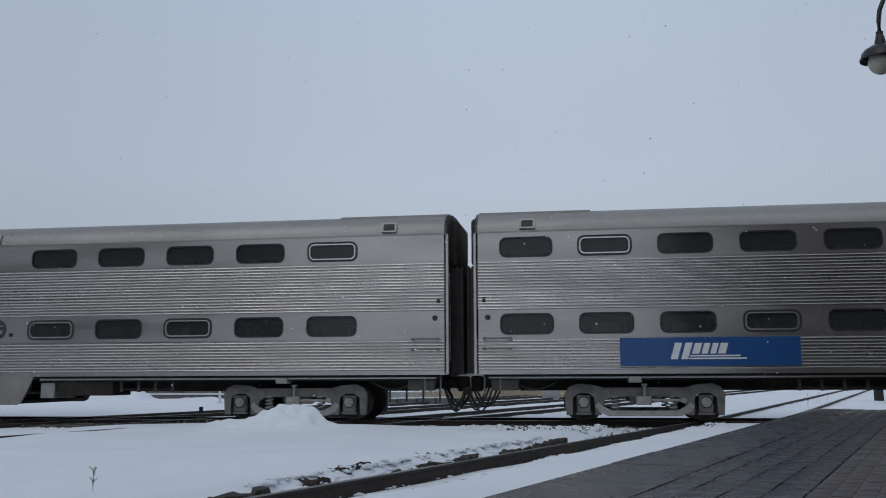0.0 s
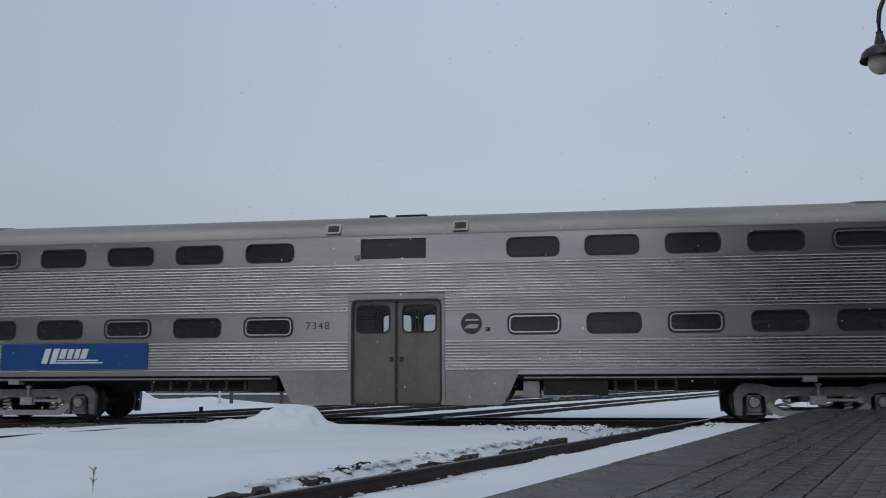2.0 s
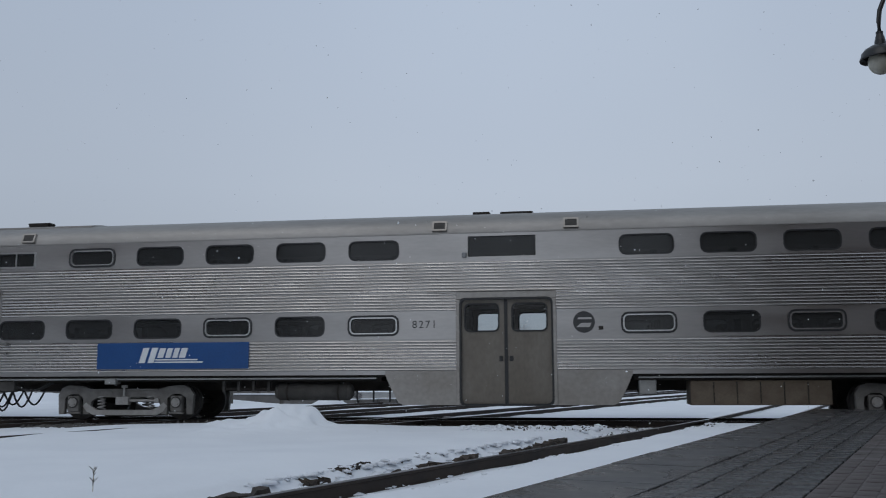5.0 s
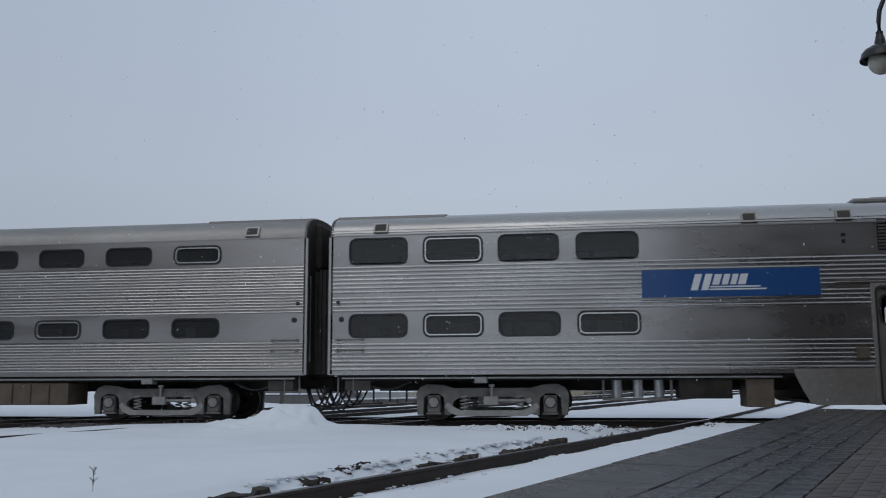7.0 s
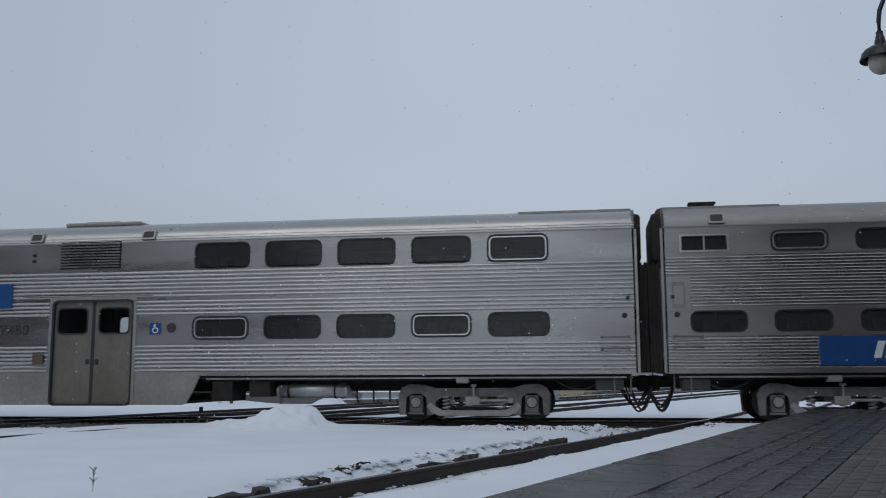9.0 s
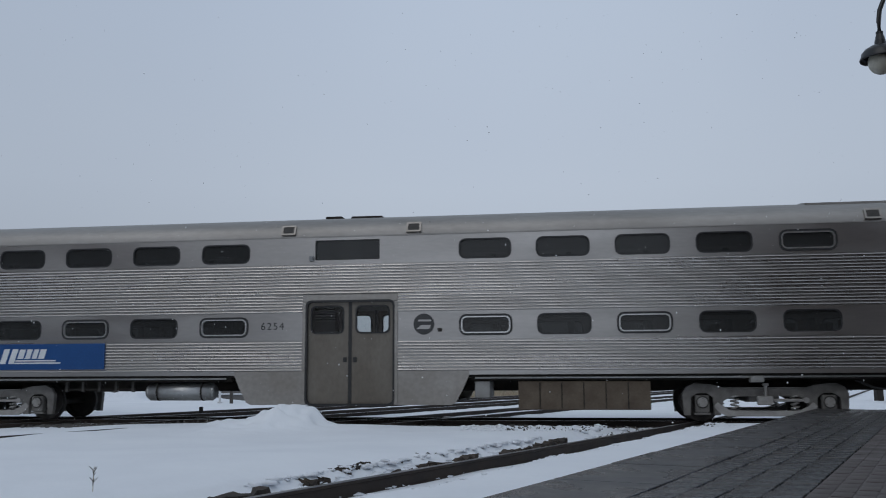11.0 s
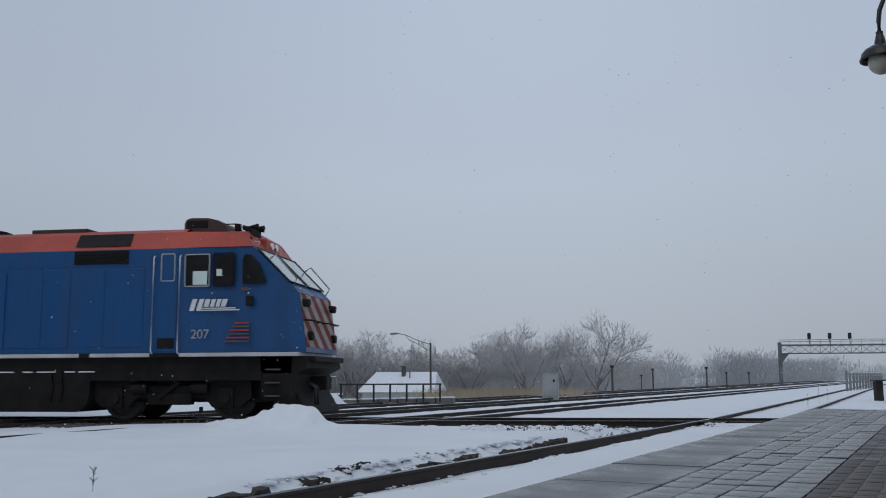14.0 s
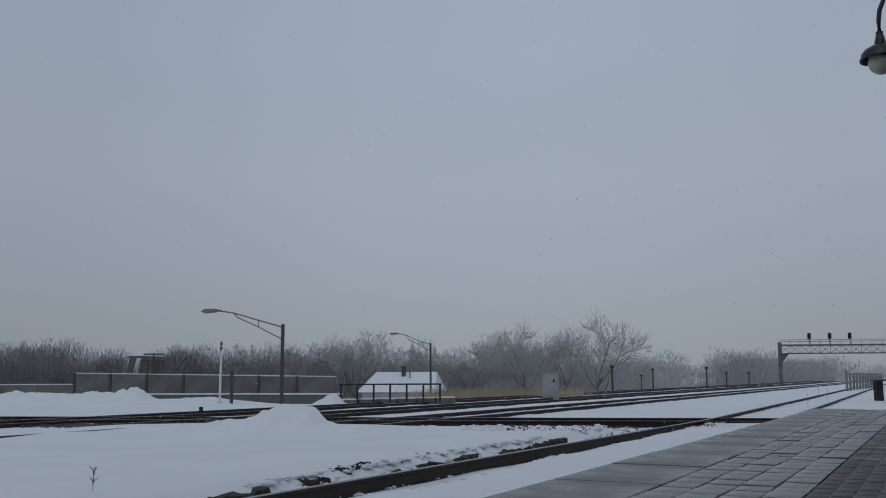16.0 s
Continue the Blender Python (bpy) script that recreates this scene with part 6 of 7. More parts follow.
def locomotive():
    loco = thing("locomotive", "blue and red diesel passenger locomotive, dirty below, snow-flecked", "locomotive", pose(LOCO_MID, 0, 0))
    MOVING.append((loco, LOCO_MID))
    W = 1.55
    # hood: side plane, sloped shoulder, roof
    blue = [(-W, 1.56), (-W, 4.02)]
    red = [(-W, 4.02), (-W + 0.015, 4.06), (-1.32, 4.44), (-1.10, 4.54), (-0.5, 4.60), (0.5, 4.60), (1.10, 4.54), (1.32, 4.44), (W - 0.015, 4.06), (W, 4.02)]
    bm = bmesh.new()
    loft_x(bm, blue, [-7.25, 5.4])
    loft_x(bm, [(W, 4.02), (W, 1.56)], [-7.25, 5.4])
    # canted rear corners and rear wall
    for s in (-1, 1):
        a = [bm.verts.new(p) for p in ((-7.25, s * W, 1.62), (-7.25, s * W, 4.02), (-7.68, s * 1.0, 4.02), (-7.68, s * 1.0, 1.62))]
        bm.faces.new(a)
    bm.faces.new([bm.verts.new(p) for p in ((-7.68, -1.0, 1.62), (-7.68, 1.0, 1.62), (-7.68, 1.0, 4.02), (-7.68, -1.0, 4.02))])
    part("hood", bm, LOCO_BLUE, loco, "blue painted engine hood")
    bm = bmesh.new()
    loft_x(bm, red, [-7.25, 5.4])
    for s in (-1, 1):
        bm.faces.new([bm.verts.new(p) for p in ((-7.25, s * W, 4.02), (-7.25, s * 1.32, 4.44), (-7.6, s * 0.95, 4.33), (-7.68, s * 1.0, 4.02))])
    bm.faces.new([bm.verts.new(p) for p in ((-7.68, -1.0, 4.02), (-7.68, 1.0, 4.02), (-7.6, 0.95, 4.33), (-7.6, -0.95, 4.33))])
    bm.faces.new([bm.verts.new(p) for p in ((-7.25, -1.32, 4.44), (-7.25, -0.5, 4.60), (-7.25, 0.5, 4.60), (-7.25, 1.32, 4.44), (-7.6, 0.95, 4.33), (-7.6, -0.95, 4.33))])
    part("hood_roof", bm, LOCO_RED, loco, "faded red roof band")
    writing("fleet_number", "207", 0.24, WHITE_FILM, loco, -7.52, -1.36, 4.16, "white number on the red rear corner").matrix_basis = pose(-7.46, -1.33, 4.17, 90, 0, -52)

    # body panels: shallow doors and seams along the hood
    for a, b in ((-6.9, -6.2), (-6.15, -5.3), (-5.25, -4.5), (-2.6, -1.75), (1.05, 1.9), (1.95, 2.62), (2.7, 3.5), (3.55, 4.5)):
        p = part("hood_door", box(bmesh.new(), a, b, -W - 0.012, -W, 1.70, 3.56, 0.006), LOCO_BLUE, loco, "blue access door")
        part("latch", box(bmesh.new(), b - 0.07, b - 0.04, -W - 0.02, -W - 0.012, 2.6, 2.66), LOCO_BLUE, p)
    part("side_panel", box(bmesh.new(), -0.72, 0.94, -W - 0.03, -W, 1.70, 3.52, 0.01), LOCO_BLUE, loco, "raised blue panel")
    for z in (3.62,):
        part("seam", box(bmesh.new(), -7.2, 5.35, -W - 0.006, -W, z, z + 0.02), LOCO_BLUE, loco)

    # grilles: rear radiator set follows the shoulder
    def grille(a, b, z0, z1, n, follow):
        if follow:
            prof = [(-W - 0.02, z0), (-W - 0.02, 4.05), (-1.36, 4.37)]
        else:
            prof = [(-W - 0.02, z0), (-W - 0.02, z1)]
        g = bmesh.new()
        loft_x(g, prof, [a, b])
        loft_x(g, [(y + 0.06, z) for y, z in prof], [a, b])
        ob = part("grille", g, GRILLE, loco, "dark radiator grille")
        for k in range(n):
            z = z0 + 0.02 + (min(z1, 4.03) - z0 - 0.04) * k / n
            part("slat", box(bmesh.new(), a + 0.02, b - 0.02, -W - 0.045, -W - 0.02, z, z + 0.018), GRILLE, ob)
        return ob
    for a, b in ((-6.98, -5.52), (-5.45, -4.28), (-4.2, -2.72)):
        grille(a, b, 3.70, 4.3, 6, True)
    for x in (-7.0, -5.485, -4.24, -2.70):
        part("grille_post", loft_x(bmesh.new(), [(-W - 0.03, 3.68), (-W - 0.03, 4.05), (-1.34, 4.43)], [x - 0.03, x + 0.03]), POLE, loco)
    grille(-1.66, 0.14, 3.65, 4.01, 6, False)
    g2 = bmesh.new()
    loft_x(g2, [(-W - 0.01, 4.02), (-1.50, 4.115)], [-1.66, 0.14])
    part("grille_top", g2, GRILLE, loco)
    grille(2.69, 4.08, 3.68, 4.00, 5, False)
    g3 = bmesh.new()
    loft_x(g3, [(-1.535, 4.11), (-1.345, 4.43)], [2.69, 4.08])
    part("grille_top", g3, GRILLE, loco, "upper dark grille on the shoulder")
    # roof gear
    for x, r, h, z in ((-6.2, 0.64, 0.10, 4.60), (-4.82, 0.64, 0.10, 4.61), (-3.44, 0.64, 0.10, 4.62), (-0.75, 0.66, 0.16, 4.60)):
        f = part("roof_fan", tube(bmesh.new(), (x, -0.1, 4.4), (x, -0.1, z + h), r, r, 36), GRILLE, loco, "round dark roof fan")
        part("fan_rim", tube(bmesh.new(), (x, -0.1, z + h), (x, -0.1, z + h + 0.03), r + 0.02, r * 0.9, 36), GALV if x < -2 else GRILLE, f)
    part("roof_hatch", box(bmesh.new(), -2.3, -1.8, -0.6, 0.3, 4.5, 4.64, 0.02), GRILLE, loco)
    part("exhaust_cover", box(bmesh.new(), 1.2, 2.7, -1.05, 1.05, 4.5, 4.645, 0.02), END, loco, "sooty exhaust cover")
    bm = bmesh.new()
    prism(bm, [(5.22, 4.45), (5.20, 4.70), (5.25, 4.79), (5.36, 4.83), (5.80, 4.82), (6.05, 4.76), (6.24, 4.64), (6.27, 4.48)], -1.0, 0.6)
    part("cab_cooler", bm, COOLER, loco, "dark brown-red cab roof cooler")
    part("cooler_side", box(bmesh.new(), 5.26, 5.80, -1.012, -1.0, 4.58, 4.76), LOCO_BLACK, loco)
    part("antenna", tube(bmesh.new(), (6.45, -0.7, 4.5), (6.45, -0.7, 4.70), 0.09, 0.08, 12), LOCO_BLACK, loco)
    part("roof_pipe", tube(bmesh.new(), (5.9, -0.9, 4.67), (6.5, -0.9, 4.67), 0.015, seg=6), LOCO_BLACK, loco)
    horn = bmesh.new()
    for k, (y, l) in enumerate(((-0.85, 0.24), (-0.7, 0.2), (-0.55, 0.28), (-0.4, 0.2), (-0.25, 0.16))):
        d = 1 if k % 2 == 0 else -1
        tube(horn, (6.78, y, 4.60), (6.78 + d * l, y, 4.61), 0.02, 0.065, 10)
    box(horn, 6.70, 6.86, -0.9, -0.2, 4.4, 4.58, 0.01)
    part("horn", horn, LOCO_BLACK, loco, "cluster of air horns")

    # cab
    def half(x):
        return W if x < 6.6 else W - 0.13 * (x - 6.6)

    def slab(pts, material, name, label="", grow=0.0):
        bm = bmesh.new()
        a = [bm.verts.new((x, -half(x) - grow, z)) for x, z in pts]
        b = [bm.verts.new((x, half(x) + grow, z)) for x, z in pts]
        n = len(pts)
        fs = [bm.faces.new(a), bm.faces.new(b[::-1])] + [bm.faces.new((a[i], b[i], b[(i + 1) % n], a[(i + 1) % n])) for i in range(n)]
        bmesh.ops.recalc_face_normals(bm, faces=fs)
        return part(name, bm, material, loco, label)
    slab([(5.4, 1.56), (5.4, 4.02), (7.14, 4.02), (8.04, 3.13), (8.22, 2.95), (8.42, 1.56)], LOCO_BLUE, "cab", "blue driver's cab with sloping nose")
    bm = bmesh.new()
    ring_pts = [(5.4, W, 4.024), (6.6, W, 4.024), (7.14, W - 0.05, 4.03), (6.90, 1.26, 4.41), (5.4, 1.32, 4.44)]
    v1 = [bm.verts.new((x, -y, z)) for x, y, z in ring_pts]
    v2 = [bm.verts.new((x, y, z)) for x, y, z in ring_pts]
    top = [bm.verts.new(p) for p in ((5.4, -0.5, 4.60), (6.72, -0.5, 4.55), (6.72, 0.5, 4.55), (5.4, 0.5, 4.60))]
    bm.faces.new((v1[0], v1[1], v1[2], v1[3], v1[4]))
    bm.faces.new((v2[0], v2[4], v2[3], v2[2], v2[1]))
    bm.faces.new((v1[4], v1[3], top[1], top[0]))
    bm.faces.new((v2[4], top[3], top[2], v2[3]))
    bm.faces.new(top)
    bm.faces.new((v1[3], v1[2], v2[2], v2[3], top[2], top[1]))
    part("cab_roof", bm, LOCO_RED, loco, "red cab roof")
    bm = box(bmesh.new(), 6.75, 7.12, -0.52, 0.52, 4.0, 4.36, 0.05)
    hl = part("headlight_housing", bm, LOCO_RED, loco, "red headlight housing")
    for y in (-0.16, 0.16):
        part("headlight", tube(bmesh.new(), (7.1, y, 4.2), (7.16, y, 4.2), 0.1, 0.09, 16), FRAME, hl)
    for s in (-1, 1):
        nb = part("number_board", box(bmesh.new(), 6.72, 7.0, s * 1.22 - 0.04, s * 1.22 + 0.04, 4.02, 4.30, 0.02), LOCO_BLACK, loco, "dark number board", None)
    writing("board_number", "207", 0.2, WHITE_FILM, loco, 6.93, -1.22, 4.16, "white number on the board").matrix_basis = pose(7.015, -1.0, 4.16, 90, 0, 62)
    writing("fleet_number", "207", 0.30, NUMBER, loco, 5.92, -W - 0.006, 1.98, "grey-white fleet number")
    # side windows and cab door
    def side_window(name, pts, frame_mat, label):
        x0, x1, z0, z1 = pts
        o = part(name, ring(bmesh.new(), rounded(x0, x1, z0, z1, 0.05), rounded(x0 + 0.028, x1 - 0.028, z0 + 0.028, z1 - 0.028, 0.03), -W - 0.03, -W), frame_mat, loco, label)
        part("pane", box(bmesh.new(), x0 + 0.04, x1 - 0.04, -W - 0.012, -W - 0.004, z0 + 0.04, z1 - 0.04), BLACK_GLASS, o)
        return o
    side_window("door_window", (4.91, 5.27, 3.23, 3.90), FRAME, "cab door window in a bright frame")
    sw = side_window("cab_window", (5.50, 6.13, 3.09, 3.87), FRAME, "cab side window with a bright frame")
    # pale plate paints the daylight seen through the cab window
    part("daylight_patch", box(bmesh.new(), 5.71, 6.06, -W - 0.02, -W - 0.013, 3.14, 3.46), DAYLIGHT, sw, "pale green-white blind")
    sw = side_window("cab_window", (6.20, 6.73, 3.09, 3.88), LOCO_BLACK, "dark rear half of the cab window")
    # smaller plate, again daylight through the cab put in as colour
    part("daylight_patch", box(bmesh.new(), 6.29, 6.42, -W - 0.02, -W - 0.013, 3.34, 3.50), DAYLIGHT, sw, "small pale blind")
    q = bmesh.new()
    prism(q, [(6.90, 3.14), (7.44, 3.14), (7.47, 3.20), (7.30, 3.62), (7.10, 3.82), (6.96, 3.84), (6.90, 3.76)], -half(7.1) - 0.016, -half(7.1) + 0.01)
    part("quarter_window", q, BLACK_GLASS, loco, "dark slanted quarter window")
    for x in (4.76, 5.41):
        part("handrail", pipe(bmesh.new(), [(x, -W - 0.02, 3.84), (x, -W - 0.09, 3.80), (x, -W - 0.09, 1.60), (x, -W - 0.02, 1.54)], 0.017, 8), WHITE_FILM, loco, "white vertical handrail")
    part("cab_door", box(bmesh.new(), 4.84, 5.33, -W - 0.02, -W, 1.60, 3.97, 0.01), LOCO_BLUE, loco, "narrow blue cab door")
    part("foot_hole", box(bmesh.new(), 4.88, 5.30, -W - 0.028, -W - 0.022, 1.66, 1.90), LOCO_BLACK, loco)
    part("mirror", box(bmesh.new(), 7.02, 7.2, -half(7.1) - 0.10, -half(7.1) - 0.04, 2.62, 2.86, 0.02), LOCO_BLACK, loco)
    part("plate", box(bmesh.new(), 6.88, 7.06, -half(7) - 0.012, -half(7), 2.99, 3.06), BOXTAN, loco)
    # markings on the side
    emblem(loco, -4.48, 2.06, 1.04, -W - 0.036, "large white slanted bar")
    emblem(loco, 5.64, 2.53, 0.275, -W - 0.010, "small white slanted bar")
    part("logo_disc", disc_bm(0.23, -W - 0.02, -W - 0.012), WHITE_FILM, loco, "white round emblem", pose(-6.96, 0, 2.40))
    part("disc_bars", prism(prism(bmesh.new(), [(-0.16, -0.11), (0.11, -0.11), (0.15, -0.03), (-0.06, -0.03)], -W - 0.026, -W - 0.021), [(-0.16, 0.06), (0.17, 0.06), (0.15, 0.11), (-0.15, 0.11)], -W - 0.026, -W - 0.021), LOCO_BLUE, loco, m=pose(-6.96, 0, 2.40))
    for k in range(6):
        a = 6.50 + 0.05 * k
        part("faded_stripe", box(bmesh.new(), a, 7.10, -half(7) - 0.034, -half(7) - 0.030 + 0.02, 1.80 + k * 0.085, 1.835 + k * 0.085), BOXTAN if k % 2 == 0 else STRIPE_R, loco, "faded orange stripe")
    # front: windscreen and striped nose
    for s in (-1, 1):
        bm = bmesh.new()
        y0, y1 = sorted((s * 0.06, s * 1.40))
        pts = [(7.19, y0, 3.98), (7.19, y1, 3.98), (8.00, y1 * 0.98, 3.17), (8.00, y0, 3.17)]
        vs = [bm.verts.new((x + 0.02, y, z + 0.025)) for x, y, z in pts]
        bm.faces.new(vs)
        o = part("windscreen", bm, SCREEN, loco, "sloping windscreen pane")
        bm = bmesh.new()
        loop = [Vector((x + 0.022, y, z + 0.028)) for x, y, z in pts]
        for i in range(4):
            tube(bm, loop[i], loop[(i + 1) % 4], 0.018, seg=6)
        part("seal", bm, RUBBER, o)
        part("screen_rail", pipe(bmesh.new(), [(7.52, s * 1.36, 3.74), (7.66, s * 1.40, 3.84), (8.18, s * 1.38, 3.26), (8.08, s * 1.34, 3.08)], 0.018, 6), GALV, loco)
        part("number_light", tube(bmesh.new(), (8.24, s * 1.12, 2.72), (8.42, s * 1.12, 2.70), 0.1, 0.09, 14), LOCO_BLACK, loco, "dark marker light")
        part("ditch_light", tube(bmesh.new(), (8.36, s * 1.0, 1.94), (8.48, s * 1.0, 1.94), 0.11, 0.1, 14), LOCO_BLACK, loco)
        part("grab_rail", pipe(bmesh.new(), [(8.32, s * 0.2, 2.30), (8.47, s * 0.25, 2.30), (8.47, s * 1.25, 2.30), (8.33, s * 1.30, 2.30)], 0.02, 6), LOCO_BLACK, loco)

    def nose_pt(y, z):
        x = 8.04 + 3.13 - z if z > 2.95 else 8.22 + (2.95 - z) * (0.20 / 1.39)
        return Vector((x + 0.012, y, z))
    # stripes fall from the near corner to the far one, cut at the nose's edges
    def clip(poly, z, above):
        out = []
        for i, p in enumerate(poly):
            q = poly[(i + 1) % len(poly)]
            pin, qin = (p[1] >= z) == above, (q[1] >= z) == above
            if pin:
                out.append(p)
            if pin != qin:
                f = (z - p[1]) / (q[1] - p[1])
                out.append((p[0] + (q[0] - p[0]) * f, z))
        return out
    wide, fall = 0.33, 2.3
    for k in range(14):
        top = 1.66 + (k + 1) * wide
        poly = [(-1.31, top), (1.31, top - fall), (1.31, top - fall - wide), (-1.31, top - wide)]
        poly = clip(clip(poly, 2.93, False), 1.68, True)
        if len(poly) < 3:
            continue
        bm = bmesh.new()
        bm.faces.new([bm.verts.new(nose_pt(y, z)) for y, z in poly])
        bmesh.ops.solidify(bm, geom=bm.faces[:], thickness=0.006)
        part("nose_stripe", bm, STRIPE_W if k % 2 else STRIPE_R, loco, "diagonal warning stripe on the nose")
    # sill, frame and underside
    for a, b in ((-8.35, 0.22), (0.36, 2.94), (3.21, 4.71), (5.44, 8.30)):
        part("sill", box(bmesh.new(), a, b, -1.60, 1.60, 1.47, 1.557, 0.01), SILL, loco, "pale grey sill stripe")
    for a, b in ((0.22, 0.36), (2.94, 3.21), (4.71, 5.44)):
        part("sill_gap", box(bmesh.new(), a, b, -1.58, 1.58, 1.46, 1.556), LOCO_BLACK, loco, "dark break in the sill")
    part("frame", box(bmesh.new(), -8.3, 8.1, -1.42, 1.42, 1.08, 1.466), LOCO_BLACK, loco, "black underframe")
    part("fuel_tank", prism(bmesh.new(), [(-0.45, 1.12), (-0.47, 0.62), (-0.38, 0.36), (-0.12, 0.20), (2.85, 0.20), (3.10, 0.36), (3.18, 0.62), (3.16, 1.12)], -1.45, 1.45), LOCO_BLACK, loco, "black fuel tank")
    for k in range(9):
        part("snow_patch", box(bmesh.new(), 0.0 + k * 0.36, 0.12 + k * 0.36 + 0.14 * (k % 3), -1.475, -1.40, 1.122, 1.15, 0.008), SNOW_CAP, loco, "snow lying on the tank's ledge")
    part("battery_box", box(bmesh.new(), -2.6, -0.6, -1.40, 1.40, 0.38, 1.1, 0.04), LOCO_BLACK, loco)
    for x in (-4.55, 5.10):
        part("motor_casing", box(bmesh.new(), x - 2.2, x + 2.2, -0.95, 0.95, 0.42, 1.12, 0.05), LOCO_BLACK, loco)
        part("side_skirt", box(bmesh.new(), x - 2.3, x + 2.3, -1.44, -1.38, 0.92, 1.13, 0.01), LOCO_BLACK, loco)
    part("air_reservoir", tube(bmesh.new(), (-2.7, -1.3, 0.95), (-0.4, -1.3, 0.95), 0.17, seg=18), LOCO_BLACK, loco)
    for x in (-0.9, -0.4, 2.2, 2.45):
        part("pipe", pipe(bmesh.new(), [(x, -1.45, 1.15), (x + 0.05, -1.48, 0.8), (x, -1.45, 0.45)], 0.025, 6), LOCO_BLACK, loco)
    bm = bmesh.new()
    prism(bm, [(7.35, 1.47), (8.46, 1.47), (8.48, 1.2), (8.2, 1.05), (8.2, 0.5), (8.40, 0.14), (8.1, 0.14), (7.75, 0.45), (7.4, 0.5)], -1.42, 1.42)
    part("pilot", bm, LOCO_BLACK, loco, "black front pilot with steps")
    bm = bmesh.new()
    prism(bm, [(8.15, 0.75), (8.50, 0.16), (8.42, 0.12), (8.05, 0.60)], -1.35, 1.35)
    part("plough", bm, LOCO_BLACK, loco, "black snow plough")
    for z in (0.55, 0.85, 1.15):
        part("step", box(bmesh.new(), 7.5, 7.85, -1.50, -1.3, z, z + 0.035), POLE, loco)
    part("coupler", box(bmesh.new(), 8.2, 8.6, -0.25, 0.25, 0.68, 1.02, 0.05), LOCO_BLACK, loco)
    part("coupler", box(bmesh.new(), -8.56, -7.9, -0.2, 0.2, 0.68, 1.0, 0.05), LOCO_BLACK, loco)
    part("anticlimber", box(bmesh.new(), 8.36, 8.62, -1.25, 1.25, 1.34, 1.47, 0.03), LOCO_BLACK, loco)
    for y, dr in ((-0.9, 0.42), (-0.6, 0.5), (0.3, 0.45), (0.7, 0.5)):
        part("hose", hose(bmesh.new(), -8.55, -7.7, y, dr, 0.025, 0.78), RUBBER, loco)
    for y in (-0.9, -0.7):
        part("hose", pipe(bmesh.new(), [(8.3, y, 0.9), (8.52, y, 0.75), (8.52, y, 0.35)], 0.03, 6), RUBBER, loco)
    part("rear_pilot", box(bmesh.new(), -8.3, -6.75, -1.4, 1.4, 0.42, 1.45, 0.03), LOCO_BLACK, loco)
    part("rear_rail", pipe(bmesh.new(), [(-7.9, -1.06, 1.7), (-7.98, -1.1, 1.8), (-7.98, -1.1, 2.9), (-7.9, -1.06, 3.0)], 0.02, 6), FRAME, loco)
    for k in range(4):
        part("ladder_rung", pipe(bmesh.new(), [(-7.86, -0.98, 3.1 + k * 0.28), (-7.96, -0.98, 3.1 + k * 0.28), (-7.96, -0.6, 3.1 + k * 0.28), (-7.86, -0.6, 3.1 + k * 0.28)], 0.014, 6), FRAME, loco)
    # trucks
    frame_out = [(-2.0, 0.55), (-1.95, 0.98), (-1.55, 1.08), (-0.9, 0.92), (-0.6, 0.80), (0.6, 0.80), (0.9, 0.92), (1.55, 1.08), (1.95, 0.98), (2.0, 0.55), (1.72, 0.30), (1.05, 0.30), (0.85, 0.52), (-0.85, 0.52), (-1.05, 0.30), (-1.72, 0.30)]

    def truck_bm():
        b2 = bmesh.new()
        for s in (-1, 1):
            prism(b2, frame_out, s * 1.15 - 0.08, s * 1.15 + 0.08)
            box(b2, -0.55, 0.55, s * 1.2 - 0.1, s * 1.2 + 0.1, 0.36, 0.62, 0.03)
            for x in (-0.6, 0.6):
                tube(b2, (x * 1.6, s * 1.28, 0.74), (x * 0.9, s * 1.28, 0.74), 0.12, seg=14)
            tube(b2, (-0.25, s * 1.3, 0.5), (0.25, s * 1.3, 0.9), 0.05, seg=8)
        box(b2, -0.4, 0.4, -1.1, 1.1, 0.6, 1.0, 0.03)
        return b2
    for x in (-4.55, 5.10):
        t = part("bogie", shared("loco_truck", truck_bm, LOCO_BLACK), None, loco, "black heavy two-axle truck", pose(x, 0, 0))
        for ax in (-1.37, 1.37):
            w = part("wheelset", shared("loco_wheels", lambda: wheelset_bm(0.51), WHEEL), None, t, "", pose(ax, 0, 0.51))
            SPINNING.append((w, Vector((ax, 0, 0.51)), 0.51))
            for s in (-1, 1):
                part("axle_box", shared("loco_axlebox", lambda: tube(box(bmesh.new(), -0.2, 0.2, -0.12, 0.1, -0.24, 0.26, 0.04), (0, -0.17, 0), (0, -0.1, 0), 0.13, seg=16), LOCO_BLACK), None, t, m=pose(ax, s * 1.18, 0.51, 0, 0, 0 if s < 0 else 180))
    return loco


BLACK_GLASS = glass("dark_cab_glass", (0.09, 0.10, 0.10), 0.05, 0.06)
# colour of the daylight painted into the cab's side windows
DAYLIGHT = mat("pale_blind", (0.62, 0.72, 0.68), 0.6, 0, (0.5, 0.6, 0.56), 4, 0.4)
COOLER = mat("sooty_red_paint", (0.055, 0.020, 0.017), 0.55, 0, (0.03, 0.014, 0.013), 3, 0.6)
SCREEN = mat("windscreen_glass", (0.10, 0.125, 0.12), 0.08, 0, (0.15, 0.18, 0.17), 1.0, 0.6, coat=0.8)
locomotive()


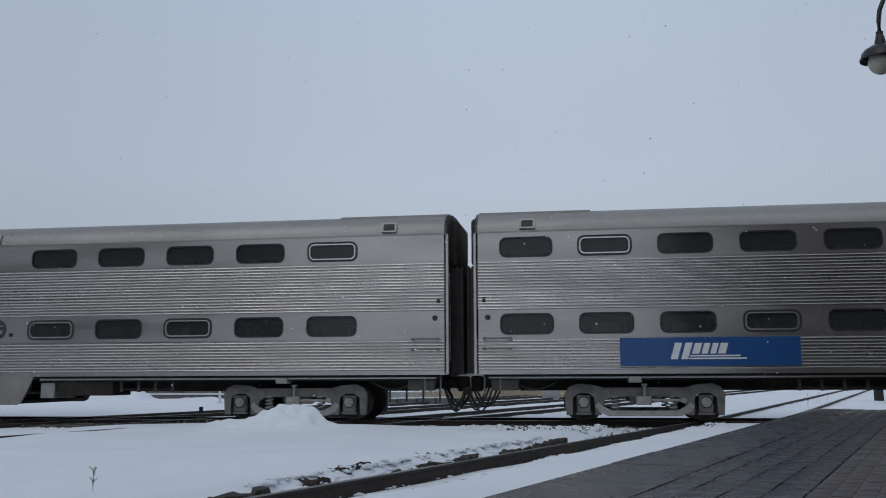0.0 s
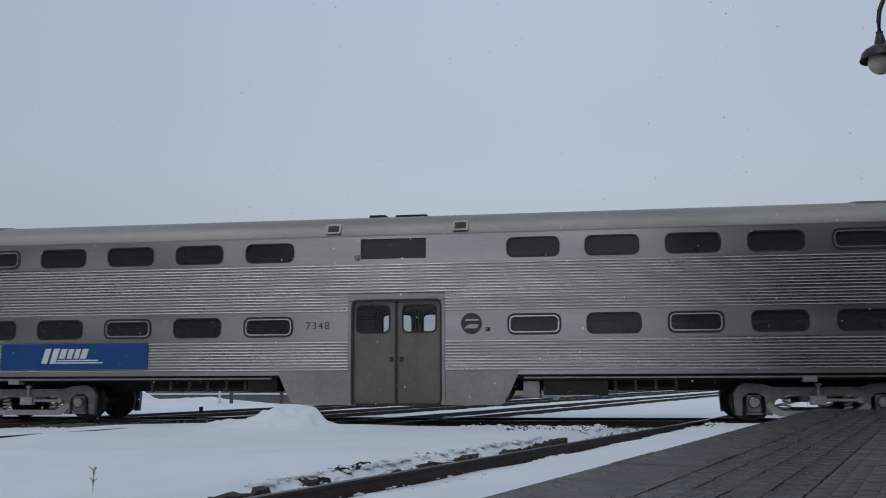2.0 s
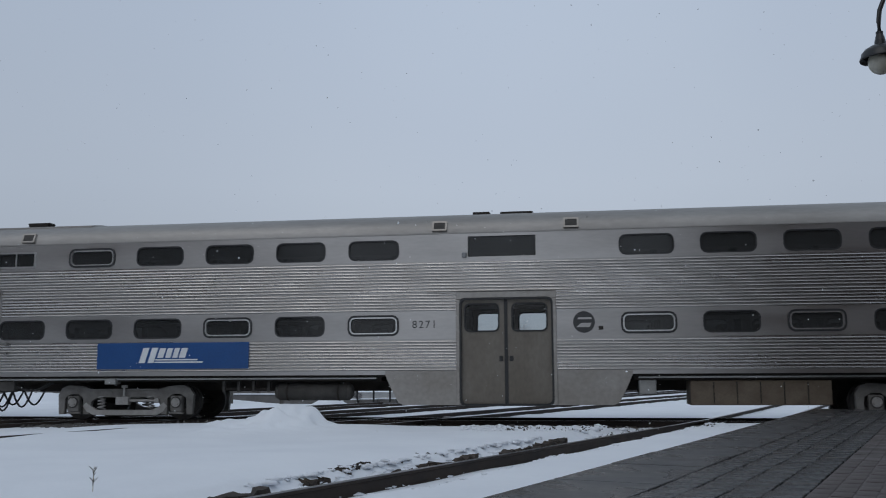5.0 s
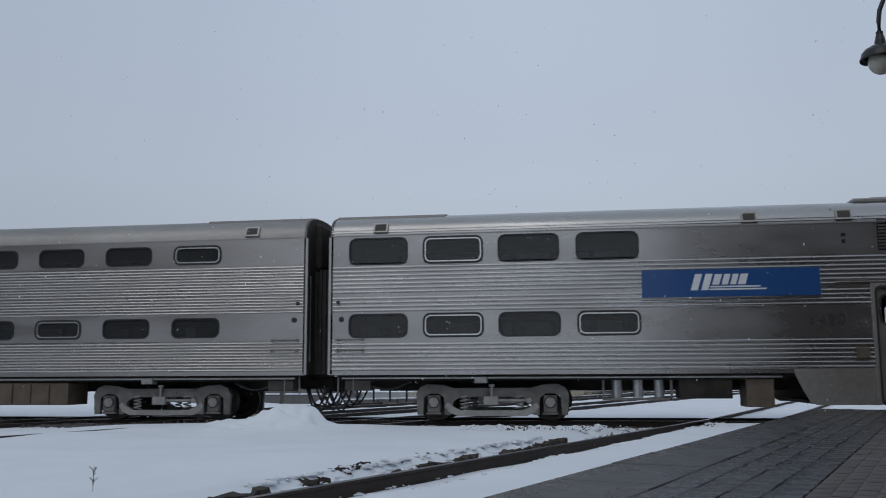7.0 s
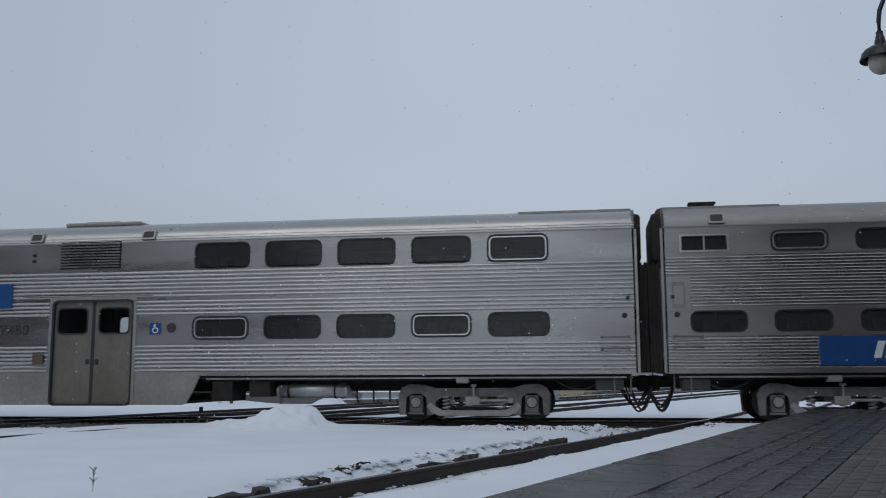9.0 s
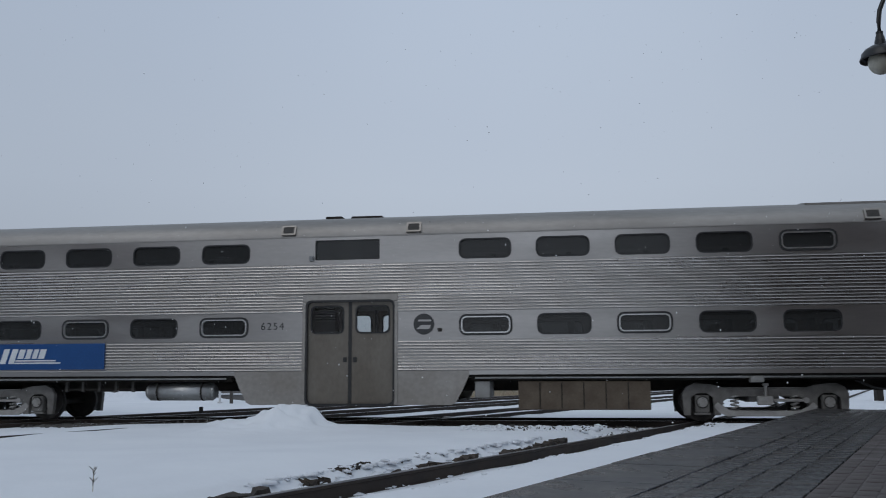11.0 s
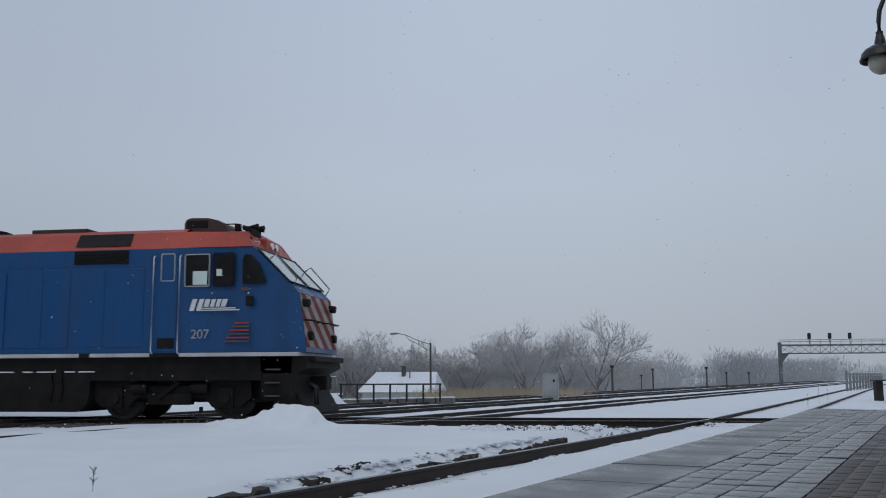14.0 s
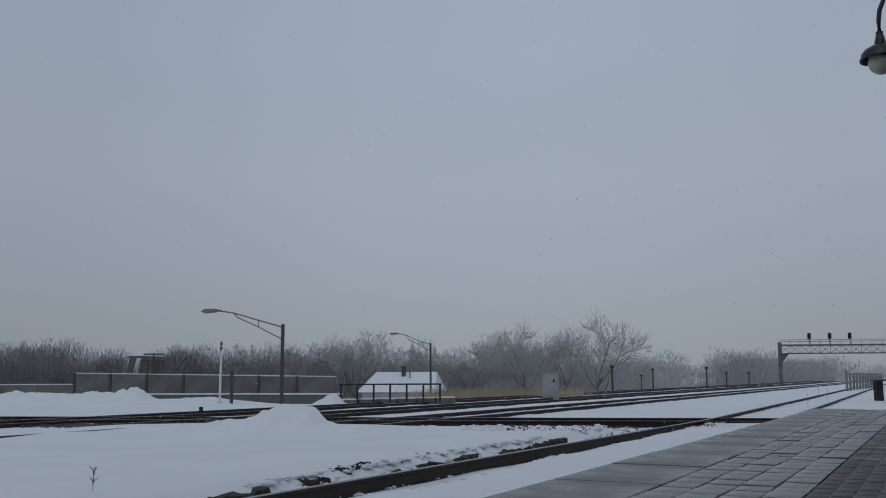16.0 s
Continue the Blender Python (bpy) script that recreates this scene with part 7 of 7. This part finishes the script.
# ---------------------------------------------------------------- falling snow
def snowfall():
    rng = random.Random(77)
    verts, faces = [], []
    for _ in range(8000):
        x, y, z = rng.uniform(-14, 18), rng.uniform(-14.0, -2.4), rng.uniform(0.4, 32)
        if y < -9 and rng.random() < 0.75:
            continue
        r = (0.003 + 0.008 * rng.random() ** 4) * (1.0 if y < -9 else 1.7)
        b = len(verts)
        for d in ((1, 0, 0), (-1, 0, 0), (0, 1, 0), (0, -1, 0), (0, 0, 1), (0, 0, -1)):
            q = r * rng.uniform(0.6, 1.3)
            verts.append((x + d[0] * q, y + d[1] * q, z + d[2] * q))
        faces += [(b + i, b + j, b + k) for i in (0, 1) for j in (2, 3) for k in (4, 5)]
    me = bpy.data.meshes.new("snowfall")
    me.from_pydata(verts, [], faces)
    me.materials.append(FLAKE)
    return tagged(new("snowfall", me), "scattered white snowflakes drifting down", "snow", kind="stuff")


FLAKE = bpy.data.materials.new("snowflake")
FLAKE.use_nodes = True
fn, fl = FLAKE.node_tree.nodes, FLAKE.node_tree.links
f_tr, f_mix = fn.new("ShaderNodeBsdfTranslucent"), fn.new("ShaderNodeMixShader")
f_tr.inputs[0].default_value = fn["Principled BSDF"].inputs["Base Color"].default_value = (0.95, 0.96, 0.97, 1)
fn["Principled BSDF"].inputs["Roughness"].default_value = 0.8
fl.new(fn["Principled BSDF"].outputs[0], f_mix.inputs[1])
fl.new(f_tr.outputs[0], f_mix.inputs[2])
fl.new(f_mix.outputs[0], fn["Material Output"].inputs[0])
FLAKES = snowfall()


# ---------------------------------------------------------------- how the train runs
def travelled(t):
    """Metres run since 0 s; the train gathers speed."""
    q = t / 10
    return 71.312 * q + 3.725 * q ** 2 + 13.645 * q ** 3 - 5.312 * q ** 4 - 0.015 * q ** 5 + 0.19 * max(0.0, t - 13.0) ** 2


def motions():
    times = [k * 0.5 for k in range(33)]
    for ob, middle in MOVING:
        walk(ob, [(t, pose(middle - travelled(t), 0, 0)) for t in times])
    walk(FLAKES, [(0.0, pose(0, 0, 0)), (4.0, pose(-2.2, 0.5, -5.6)), (8.0, pose(-4.6, 0.8, -11.2)), (12.0, pose(-6.8, 1.4, -16.8)), (16.0, pose(-9.2, 1.8, -22.4))])
    spin_times = [k / 15 for k in range(0, 105)] + [7 + k / 30 for k in range(0, 271)]
    for ob, place, r in SPINNING:
        walk(ob, [(t, Matrix.Translation(place) @ Matrix.Rotation(-travelled(t) / r, 4, "Y")) for t in spin_times])


motions()
